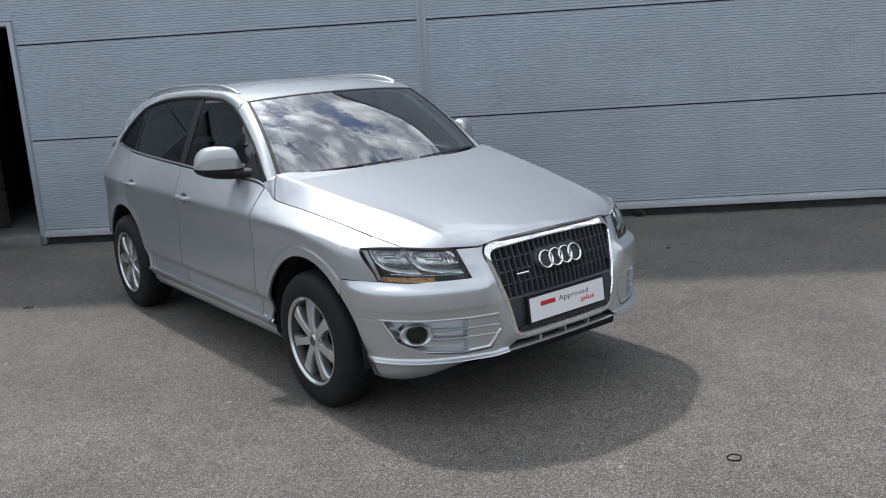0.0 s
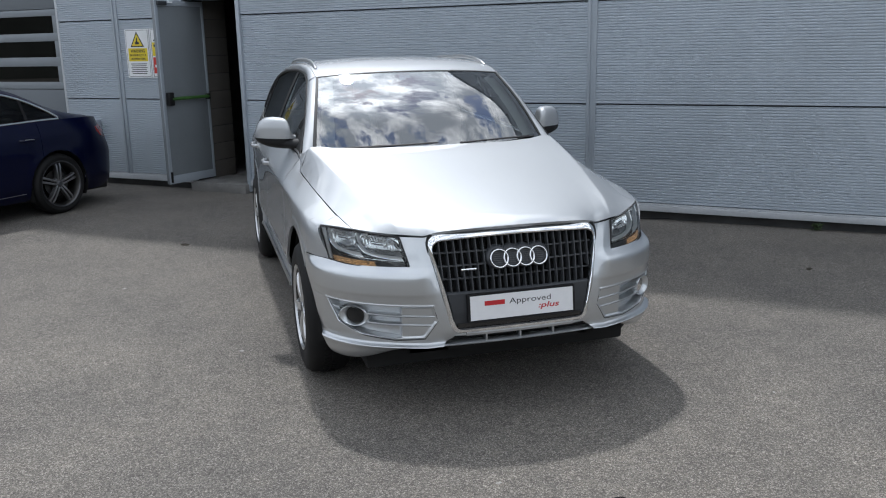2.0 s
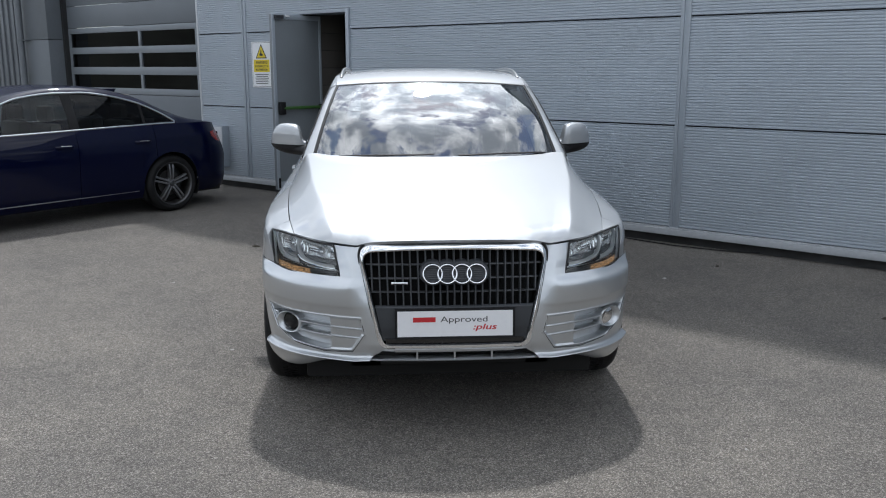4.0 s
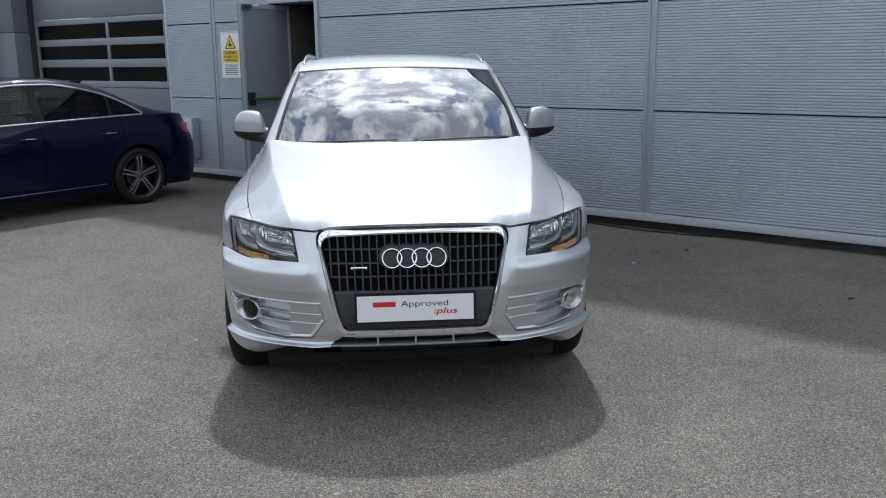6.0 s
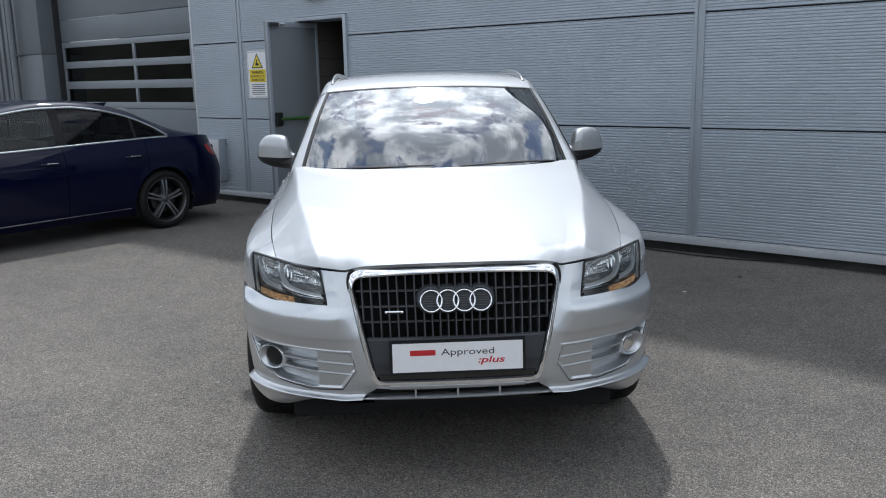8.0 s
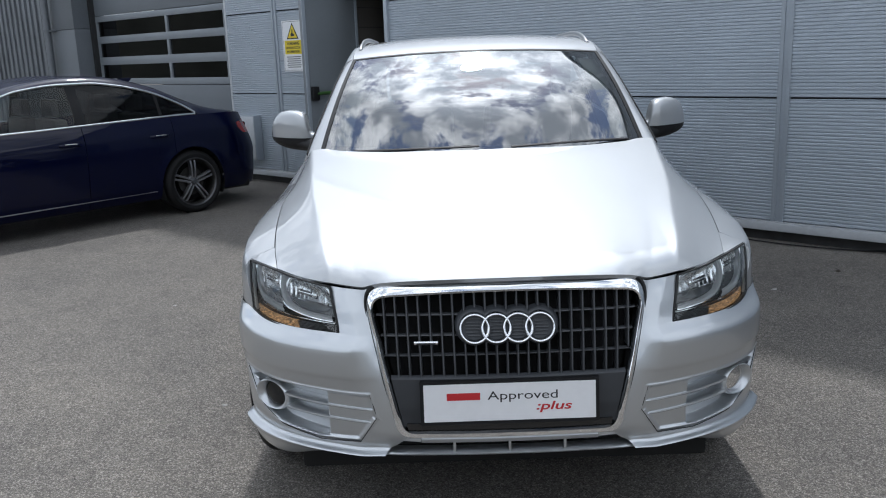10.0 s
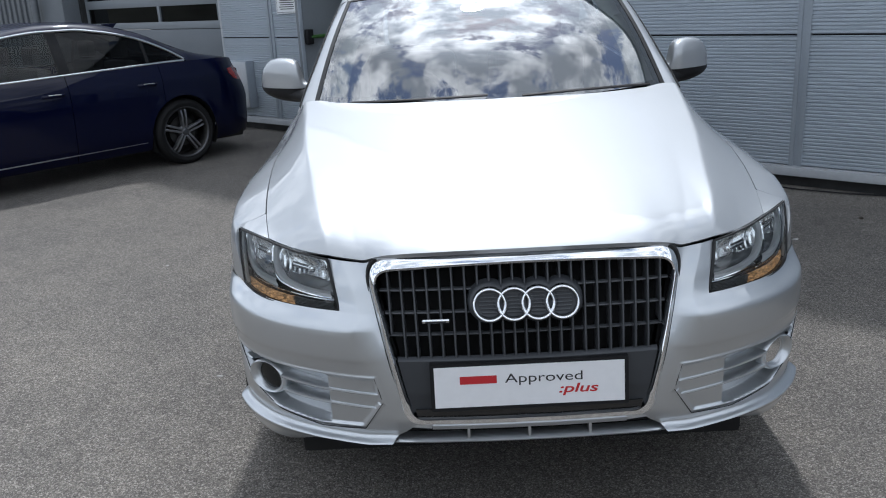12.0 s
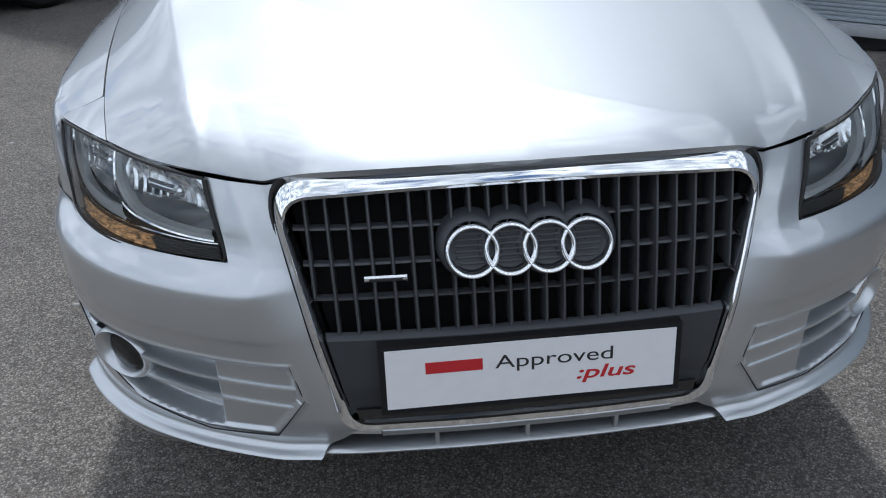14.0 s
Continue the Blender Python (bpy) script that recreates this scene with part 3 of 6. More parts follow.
def cctv_sign():
    g = empty("warning_sign", WALL @ pose(-6.135, -0.012, 1.422) @ Matrix.Diagonal((0.400 / 0.345, 1.0, 0.608 / 0.575, 1.0)))
    tagged(g, "white and yellow warning sign screwed to the cladding", "sign", group="signs by the door")
    w, h = 0.345, 0.575
    flat("board", rect(0, w, 0, h), 0.012, 0.0, M_SIGNWHITE, g, "white sign board")
    flat("border", rect(0.012, w - 0.012, 0.012, h - 0.012), 0.0, -0.001, M_INK, g)
    flat("face", rect(0.016, w - 0.016, 0.016, h - 0.016), -0.001, -0.002, M_SIGNWHITE, g)
    flat("triangle", [(0.075, 0.365), (0.1725, 0.548), (0.27, 0.365)], -0.002, -0.003, M_INK, g)
    flat("triangle_face", [(0.096, 0.377), (0.1725, 0.522), (0.249, 0.377)], -0.003, -0.004, M_YELLOW, g)
    flat("camera_mark", [(0.150, 0.395), (0.142, 0.420), (0.160, 0.432), (0.168, 0.475), (0.180, 0.475), (0.178, 0.430), (0.205, 0.415), (0.198, 0.398)], -0.004, -0.005, M_INK, g)
    flat("yellow_panel", rect(0.035, w - 0.035, 0.195, 0.350), -0.002, -0.003, M_YELLOW, g)
    text_on(g, "WARNING", 0.05, 0.070, 0.300, -0.004, M_INK, 0.205)
    text_on(g, "24 HOUR C.C.T.V.", 0.036, 0.052, 0.256, -0.004, M_INK, 0.240)
    text_on(g, "IN OPERATION", 0.036, 0.072, 0.212, -0.004, M_INK, 0.200)
    for i in range(6):
        e = 0.012 * (i % 2)
        flat("small_print", rect(0.055 + e, w - 0.055 - e, 0.160 - i * 0.023, 0.169 - i * 0.023), -0.002, -0.003, M_GREYPL, g)


def hazard_sign():
    g = empty("hazard_sign", WALL @ pose(-5.722, -0.012, 1.422) @ Matrix.Diagonal((0.400 / 0.235, 1.0, 0.608 / 0.575, 1.0)))
    tagged(g, "white sign with yellow triangle and red panel", "sign", group="signs by the door")
    w, h = 0.235, 0.575
    flat("board", rect(0, w, 0, h), 0.012, 0.0, M_SIGNWHITE, g, "white sign board")
    flat("border", rect(0.012, w - 0.012, 0.012, h - 0.012), 0.0, -0.001, M_INK, g)
    flat("face", rect(0.016, w - 0.016, 0.016, h - 0.016), -0.001, -0.002, M_SIGNWHITE, g)
    flat("triangle", [(0.03, 0.43), (0.1175, 0.548), (0.205, 0.43)], -0.002, -0.003, M_INK, g)
    flat("triangle_face", [(0.048, 0.44), (0.1175, 0.53), (0.187, 0.44)], -0.003, -0.004, M_YELLOW, g)
    flat("yellow_panel", rect(0.02, w - 0.02, 0.255, 0.415), -0.002, -0.003, M_YELLOW, g)
    flat("print_bar", rect(0.035, w - 0.035, 0.36, 0.39), -0.003, -0.004, M_INK, g)
    flat("red_panel", rect(0.02, w - 0.02, 0.05, 0.24), -0.002, -0.003, M_SIGNRED, g)
    flat("print_bar", rect(0.035, w - 0.035, 0.12, 0.15), -0.003, -0.004, M_SIGNWHITE, g)


cctv_sign()
hazard_sign()

# bulkhead lamp over the door
lampbox = empty("bulkhead_lamp", WALL @ pose(-4.80, -0.0, 2.60))
tagged(lampbox, "white unlit bulkhead lamp above the fire door", "wall lamp")
box("case", (-0.16, -0.07, 0.0), (0.16, 0.0, 0.11), M_SIGNWHITE, lampbox, "", 0.012)
box("diffuser", (-0.145, -0.082, 0.012), (0.145, -0.07, 0.098), M_PLATE, lampbox, "", 0.006)

# service box by the wall
unit = empty("service_box", WALL @ pose(-6.91, -0.005, 0.29))
tagged(unit, "grey metal service box fixed to the cladding", "meter box")
box("case", (-0.19, -0.11, 0.0), (0.19, 0.005, 0.58), M_CLAD_FLAT, unit, "", 0.006)
box("cover", (-0.18, -0.118, 0.012), (0.18, -0.112, 0.568), M_CLAD_LIGHT, unit, "", 0.004)

# ---- sectional workshop door ----
def workshop_door():
    g = empty("sectional_door", WALL @ pose(-11.13, 0.14, 0.0))
    tagged(g, "closed grey sectional workshop door with dark window rows", "garage door")
    w = 3.70
    zs = [0.02, 0.62, 1.26, 2.34, 2.70, 3.32, 3.94]
    for i in (0, 1, 3, 4, 5):
        box("section", (0.0, 0.0, zs[i] + 0.004), (w, 0.05, zs[i + 1] - 0.004), M_SECTION, g, "", 0.004)
    rows = [(1.360, 1.575), (1.697, 1.913), (2.020, 2.250)]
    edges = [1.264] + [v for r in rows for v in r] + [2.336]
    for i in range(0, len(edges), 2):
        box("window_rail", (0.0, -0.004, edges[i]), (w, 0.05, edges[i + 1]), M_SECTRIM, g, "", 0.003)
    for z0, z1 in rows:
        for x0, x1 in ((0.0, 0.07), (2.10, 2.16), (w - 0.14, w)):
            box("window_post", (x0, -0.003, z0), (x1, 0.05, z1), M_SECTRIM, g, "", 0.003)
        for x0, x1 in ((0.07, 2.10), (2.16, w - 0.14)):
            box("pane", (x0, 0.022, z0), (x1, 0.030, z1), M_PANE, g, "", 0.0)
    # near-black sheet for the unlit room behind the panes
    box("inside", (-0.2, 1.2, 0.0), (w + 0.2, 1.3, 3.94), M_DARK, g, "", 0.0)


workshop_door()
box("door_side", (-7.34, 0.0, 0.0), (-7.302, 0.30, 3.94), M_CLAD_LIGHT, wall, bevel=0.003)
box("door_side", (-7.43, 0.10, 0.0), (-7.345, 0.30, 3.94), M_SECTRIM, wall, bevel=0.003)
# near-black strip draws the shade of the recess beside the pier
box("door_side", (-11.16, 0.06, 0.0), (-11.105, 0.30, 3.94), M_JOINT, wall, bevel=0)
# corner pier of the neighbouring bay, its downpipe and profiled cladding
pier = box("wall_pier", (-11.90, -0.20, 0.0), (-11.165, 0.30, 2.15), M_PIER, None, bevel=0.006)
pier.matrix_world = WALL
tagged(pier, "flat grey clad pier beside the workshop door", "wall", kind="structure")
box("pier_upper", (-11.90, -0.20, 2.158), (-11.165, 0.30, 5.4), M_PIER, pier, bevel=0.006)
bm = bmesh.new()
for k in range(36):
    u = -11.91 - k * 0.20
    box_bm(bm, (u - 0.085, -0.19, 0.0), (u, 0.2, 5.4), 0.012)
    box_bm(bm, (u - 0.20, -0.155, 0.0), (u - 0.085, 0.2, 5.4), 0.0)
part("profiled_sheet", bm, M_SHEET, pier, "vertical profiled metal sheeting")
pipe = empty("downpipe", WALL)
tagged(pipe, "grey plastic rainwater downpipe on the pier", "downpipe")
tube("pipe", [(-11.93, -0.29, z) for z in np.linspace(0.02, 5.38, 12)], 0.055, M_SHEET, pipe, sides=16)
for z in (1.2, 2.15, 3.9):
    tube("bracket", [(-11.93, -0.29, z - 0.02), (-11.93, -0.29, z + 0.02)], 0.063, M_PIER, pipe, sides=16)
    box("clip", (-11.94, -0.29, z - 0.01), (-11.79, -0.19, z + 0.01), M_PIER, pipe, "", 0.002)

# ---- unseen walls added round the yard to darken low reflections ----
M_FAR = mat("backdrop_wall", (0.13, 0.135, 0.12), rough=0.9, noise_scale=0.4, vary=0.25)
far = box("yard_boundary", (-60.0, -32.0, 0.0), (60.0, -31.5, 6.0), M_FAR, None, bevel=0)
tagged(far, "unseen plain dark wall added to darken reflections", "wall", kind="structure")
box("boundary_side", (-60.0, -31.5, 0.0), (-59.5, 60.0, 6.0), M_FAR, far, bevel=0)
box("boundary_side", (59.5, -31.5, 0.0), (60.0, 60.0, 6.0), M_FAR, far, bevel=0)

# ---- small things lying on the asphalt ----
band = tube("rubber_band", [(0.05 + 0.032 * math.cos(a), -0.91 + 0.028 * math.sin(a), 0.004) for a in np.linspace(0, 2 * math.pi, 28, endpoint=False)], 0.0028, M_BLACK, None, sides=6, closed=True)
tagged(band, "thin black rubber band lying on asphalt", "rubber band")


def leaf_litter(x, y, size, turn, material, what, kind):
    bm = bmesh.new()
    bmesh.ops.create_icosphere(bm, subdivisions=2, radius=1)
    for v in bm.verts:
        q = 1 + 0.35 * noise.noise(v.co * 1.7 + Vector((x * 9, y * 7, 0)))
        v.co = Vector((v.co.x * size * q, v.co.y * size * 0.55 * q, max(0.0, v.co.z) * size * 0.35 * q))
    ob = part(kind, bm, material, None)
    ob.matrix_world = pose(x, y, 0.0, 0, 0, turn)
    tagged(ob, what, kind.replace("_", " "), group="bits on the yard")


M_LITTER = mat("dry_leaf", (0.05, 0.042, 0.03), rough=0.9, noise_scale=60.0, vary=0.4)
M_PEBBLE = mat("pale_stone", (0.34, 0.33, 0.31), rough=0.85, noise_scale=50.0, vary=0.25)
for x, y, sz, tn in ((3.105, 1.732, 0.035, 20), (-1.565, 4.434, 0.045, -30), (2.55, 3.35, 0.03, 60), (1.25, 2.35, 0.02, 10)):
    leaf_litter(x, y, sz, tn, M_LITTER, "dark dry leaf lying on the asphalt", "dry_leaf")
for x, y, sz, tn in ((-1.252, 1.343, 0.016, 0), (-2.012, 3.055, 0.014, 40), (1.95, 2.95, 0.022, 15), (-0.35, -0.62, 0.012, 0), (0.30, -0.98, 0.010, 30), (1.3, -0.2, 0.011, 70)):
    leaf_litter(x, y, sz, tn, M_PEBBLE, "small pale stone lying on the asphalt", "stone")
cable = tube("cable", [(x, y, 0.012) for x, y in ((-0.62, -0.02), (-0.30, -0.08), (0.10, -0.11), (0.45, -0.08), (0.70, -0.01), (0.85, 0.06))], 0.006, M_BLACK, None, sides=8)
cable.matrix_world = WALL
tagged(cable, "thin black cable lying along the wall foot", "cable")
weed = bmesh.new()
rnd = random.Random(4)
for k in range(60):
    a, r = rnd.uniform(0, 6.28), rnd.uniform(0, 0.06)
    c = Vector((2.2 + r * math.cos(a), -0.02 + r * math.sin(a) * 0.5, rnd.uniform(0.0, 0.06)))
    d1, d2 = Vector((rnd.uniform(-1, 1), rnd.uniform(-1, 1), rnd.uniform(0.2, 1))).normalized() * 0.03, Vector((rnd.uniform(-1, 1), rnd.uniform(-1, 1), 0)).normalized() * 0.009
    vs = [weed.verts.new(c - d2), weed.verts.new(c + d2), weed.verts.new(c + d1 + d2 * 0.3), weed.verts.new(c + d1 - d2 * 0.3)]
    weed.faces.new(vs)
M_WEED = mat("weed_green", (0.045, 0.07, 0.025), rough=0.7, noise_scale=60.0, vary=0.3)
wd = part("weed", weed, M_WEED, None, smooth=False)
wd.matrix_world = WALL
tagged(wd, "small green weed growing at the wall foot", "weed")


# ---- the silver car: nose at y = 0, facing -y ----
car = empty("car")
tagged(car, "silver five-door estate car parked on the asphalt yard", "car")

WHEEL_F, WHEEL_R, HUB_Z, ARCH = 0.935, 3.745, 0.362, 0.452
plan_x = [0.0, 0.20, 0.40, 0.52, 0.64, 0.765, 0.854, 0.898, 0.922]
plan_y = [0.0, 0.004, 0.023, 0.062, 0.118, 0.208, 0.320, 0.415, 0.530]
plan = curve3(list(zip(plan_x, plan_y)))
_t = np.linspace(0, 1, 800)
_pl = plan(_t)
_tan = np.gradient(_pl, axis=0)
_nrm = np.stack([_tan[:, 1], -_tan[:, 0]], -1)
_nrm /= np.linalg.norm(_nrm, axis=1, keepdims=True)
# setback of the nose, by height
setback = hermite([0.23, 0.26, 0.295, 0.322, 0.336, 0.343, 0.348, 0.352, 0.365, 0.40, 0.52, 0.56, 0.585, 0.605, 0.616, 0.624, 0.632, 0.660, 0.690, 0.706, 0.716, 0.726, 0.752, 0.82, 0.90],
                  [0.10, 0.045, 0.014, 0.000, -0.008, -0.010, -0.003, 0.009, 0.017, 0.014, 0.008, 0.005, 0.0025, 0.0000, -0.002, -0.0042, -0.0052, -0.0058, -0.0050, -0.003, 0.001, 0.010, 0.042, 0.072, 0.110])


grille_set = hermite([0.35, 0.436, 0.50, 0.625, 0.70, 0.80, 0.90], [0.004, 0.003, 0.004, 0.014, 0.031, 0.060, 0.093])


frame_x = hermite([0.36, 0.44, 0.625, 0.80, 0.89], [0.368, 0.353, 0.390, 0.428, 0.447])      # outer edge of the grille surround
fold_x = hermite([0.40, 0.50, 0.62, 0.70, 0.743, 0.791, 0.841, 0.887], [0.450, 0.456, 0.464, 0.472, 0.474, 0.489, 0.516, 0.545])      # fold from the lamp corner down beside the grille


def nose(t, z, inset=0.0):
    """A point of the nose, t along the plan curve (0 at the middle), z the height."""
    t, z = np.broadcast_arrays(np.asarray(t, float), np.asarray(z, float))
    out = np.empty(t.shape + (3,))
    x = np.interp(t, _t, _pl[:, 0])
    xf, x0 = fold_x(np.clip(z, 0.40, 0.887)), frame_x(np.clip(z, 0.36, 0.89)) + 0.003
    facet = (x - x0) / (xf - x0)
    soft = 0.04 + 0.14 * smoothstep(0.75, 0.66, z)
    near = np.clip(facet - soft * np.logaddexp(0, (facet - 1) / soft), 0, 1)
    near = near * smoothstep(0.40, 0.46, z) + (1 - smoothstep(0.40, 0.46, z))
    ridge = 0.0055 * np.maximum(0, 1 - np.hypot(x - xf, 0.003) / 0.055) * smoothstep(0.70, 0.76, z)
    s = setback(z) * near + (grille_set(z) + 0.004) * (1 - near) + inset - ridge
    for i in range(2):
        out[..., i] = np.interp(t, _t, _pl[:, i]) - np.interp(t, _t, _nrm[:, i]) * s
    out[..., 2] = z
    return out


def t_of_x(x):
    return np.interp(x, _pl[:, 0], _t)


def t_at(x, z):
    """The plan parameter at which the nose has that x at height z."""
    x, z = np.broadcast_arrays(np.asarray(x, float), np.asarray(z, float))
    goal = x.copy()
    for _ in range(8):
        t = t_of_x(goal)
        goal = goal + (x - nose(t, z)[..., 0])
    return t_of_x(goal)


def nose_xz(x, z, inset=0.0):
    """A point of the nose at |x|, with its sign kept."""
    x = np.asarray(x, float)
    p = nose(t_at(np.abs(x), z), z, inset)
    p[..., 0] = np.where(x < 0, -p[..., 0], p[..., 0])
    return p


# side of the body
width = hermite([0.36, 0.405, 0.45, 0.50, 0.60, 0.75, 0.95, 1.5, 2.5, 3.75, 4.1, 4.35, 4.50, 4.60], [0.80, 0.846, 0.876, 0.904, 0.932, 0.943, 0.945, 0.938, 0.934, 0.932, 0.905, 0.865, 0.80, 0.70])
shoulder = hermite([0.4, 0.50, 0.60, 0.75, 1.5, 2.5, 3.75, 4.6], [0.895, 0.905, 0.916, 0.936, 0.962, 0.974, 0.995, 1.01])
lower = hermite([0.20, 0.30, 0.345, 0.375, 0.40, 0.46, 0.500, 0.512, 0.524, 0.56, 0.70, 0.82, 0.95, 1.05], [-0.10, -0.062, -0.026, -0.010, -0.028, -0.030, -0.012, -0.002, 0.003, 0.006, 0.000, -0.006, -0.001, 0.0])
edge_y = [0.335, 0.50, 0.75, 1.05, 1.374, 1.50, 1.60, 2.0, 2.6, 3.4, 4.0, 4.3, 4.6]
edge_z = hermite(edge_y, [0.907, 0.939, 0.985, 1.024, 1.052, 1.102, 1.127, 1.146, 1.168, 1.205, 1.245, 1.25, 1.20])
edge_x = hermite(edge_y, [0.742, 0.777, 0.811, 0.834, 0.841, 0.822, 0.822, 0.845, 0.862, 0.858, 0.800, 0.735, 0.60])


def flank(y, z):
    """The outer side at (y, z): below the shoulder a gently modelled wall, above it a roll towards the bonnet or the windows."""
    y, z = np.broadcast_arrays(np.asarray(y, float), np.asarray(z, float))
    w, zs, ze, xe = width(y), shoulder(y), edge_z(y), edge_x(y)
    tuck = np.interp(y, [0.40, 0.50, 0.75, 1.0, 1.4, 1.8], [0.02, 0.042, 0.024, 0.008, 0.0, 0.0])
    low = w + lower(np.minimum(z, zs) + (0.972 - zs) * smoothstep(0.6, 0.95, z))
    q = np.clip((zs - z) / 0.13, 0, 1)
    low = low - tuck * (1 - np.sqrt(1 - (1 - q) ** 2))
    ws = w + lower(0.972) - tuck
    f = np.clip((z - zs) / np.maximum(ze - zs, 0.02), 0, 1.6)
    x = np.where(z > zs, ws - (ws - xe) * f**1.15, low)
    for yc in (WHEEL_F, WHEEL_R):
        r = np.hypot(y - yc, z - HUB_Z)
        x = x + 0.0045 * (1 - smoothstep(0.040, 0.060, r - ARCH)) * (z < zs)
    return np.stack([x, y, z], -1)


def arch_z(y, floor):
    """Lower edge of the side panels: the wheel arches, and the sill between them."""
    y = np.asarray(y, float)
    out = np.full(y.shape, floor)
    for yc in (WHEEL_F, WHEEL_R):
        d = ARCH**2 - (y - yc) ** 2
        out = np.where(d > 0, np.maximum(out, HUB_Z + np.sqrt(np.maximum(d, 0))), out)
    return out


# bonnet height
bonnet_base = hermite([0.0, 0.30, 0.60, 0.90, 1.25, 1.60], [0.945, 0.998, 1.054, 1.108, 1.170, 1.225])
bonnet_front = hermite([0.0, 0.20, 0.34, 0.438, 0.53, 0.64, 0.745, 0.862], [0.058, 0.068, 0.090, 0.122, 0.166, 0.234, 0.336, 0.50])
crease_x = hermite([0.07, 0.18, 0.25, 0.34, 0.47, 0.60, 0.88, 1.0, 1.37], [0.520, 0.545, 0.563, 0.585, 0.608, 0.633, 0.690, 0.709, 0.762])


lip_soft = hermite([0.0, 0.20, 0.34, 0.438, 0.53, 0.64, 0.745], [0.919, 0.914, 0.902, 0.889, 0.888, 0.897, 0.909])
bonnet_lip = hermite([0.0, 0.20, 0.32, 0.375, 0.41, 0.445, 0.53, 0.64, 0.745], [0.921, 0.918, 0.912, 0.906, 0.897, 0.886, 0.887, 0.897, 0.909])
bonnet_rear = hermite([0.0, 0.35, 0.62, 0.735, 0.785, 0.834], [1.272, 1.297, 1.382, 1.452, 1.440, 1.376])


def bonnet_shape(x, y):
    """The bonnet without its rolled front lip, easing down to the wing line."""
    x = np.abs(x)
    ye = np.minimum(y, 1.376)
    xc, xe = crease_x(y), edge_x(ye)

    soft = 0.0018
    past = soft * np.logaddexp(0, (x - xc) / soft)
    zc = bonnet_base(y) - 0.024
    f = np.clip(past / np.maximum(xe - xc, 0.05), 0, 1.3)
    return bonnet_base(y) - 0.024 * np.minimum(x / xc, 1.0) ** 2 + (edge_z(ye) - zc) * f**1.12


def bonnet_z(x, y):
    yf = bonnet_front(np.abs(x))
    d = np.maximum(y - yf, 0)
    amp = bonnet_shape(x, np.maximum(yf, 0.06)) - lip_soft(np.abs(x))
    ridge = 0.009 * np.maximum(0, 1 - np.hypot(np.abs(x) - crease_x(np.clip(y, 0.07, 1.37)), 0.0015) / 0.08) * np.exp(-d / 0.20) * (1 - 0.8 * np.exp(-d / 0.03))
    ridge = ridge + (bonnet_lip(np.abs(x)) - lip_soft(np.abs(x))) * np.exp(-d / 0.022)
    return bonnet_shape(x, y) - amp * (0.45 * np.exp(-d / 0.035) + 0.55 * np.exp(-d / 0.15)) + ridge


def build_bonnet():
    nu, nv = 261, 90
    u = np.linspace(-1, 1, nu)[:, None]
    v = (np.linspace(0, 1, nv) ** 1.7)[None, :]
    y = 0.336 + 1.0 * v + 0 * u
    for _ in range(6):
        x = u * (edge_x(np.clip(y, 0.337, 1.376)) - 0.002)
        y0, y1 = bonnet_front(np.abs(x)) + 0.004, bonnet_rear(np.abs(x))
        y = y0 + (y1 - y0) * v
    z = bonnet_z(x, y)
    return sheet("bonnet", np.stack([x, y, z], -1), M_PAINT, car, "silver bonnet with raised centre", outward=(0, 0, 1), thick=0.016)


build_bonnet()
for s in (1, -1):
    # wing between the bonnet corner, the pillar foot and the door
    t = np.linspace(0, 1, 16)
    cx_ = 0.830 - 0.098 * t
    C1 = np.stack([cx_ + 0.003 * (1 - t), bonnet_rear(cx_) + 0.006, bonnet_z(cx_, bonnet_rear(cx_)) - 0.001], -1)
    yy = np.linspace(1.381, 1.560, 16)
    C2 = np.stack([edge_x(yy), yy, edge_z(yy)], -1)
    k = np.linspace(0, 1, 8)[None, :, None]
    P = C1[:, None, :] * (1 - k) + C2[:, None, :] * k
    P += np.array([0.5, 0, 0.4]) * (0.012 * np.sin(math.pi * k) * t[:, None, None])
    sheet("wing_tail", P, M_PAINT, car, "", outward=(1, -0.2, 0.6), side=s, thick=0.006)


def recess_mask(x, z):
    """Inside the fog lamp pocket: signed distance, positive inside."""
    poly = [(0.427, 0.573), (0.409, 0.499), (0.468, 0.412), (0.60, 0.402), (0.74, 0.420), (0.83, 0.468), (0.874, 0.578)]
    d = np.full(np.shape(x), 9.0)
    for i in range(len(poly)):
        (ax, az), (bx, bz) = poly[i], poly[(i + 1) % len(poly)]
        ln = math.hypot(bx - ax, bz - az)
        d = np.minimum(d, ((bz - az) * (ax - x) - (bx - ax) * (az - z)) / ln * 1.0)
    return d


lamp_in_x = hermite([0.60, 0.752, 0.883], [0.510, 0.5185, 0.5485])


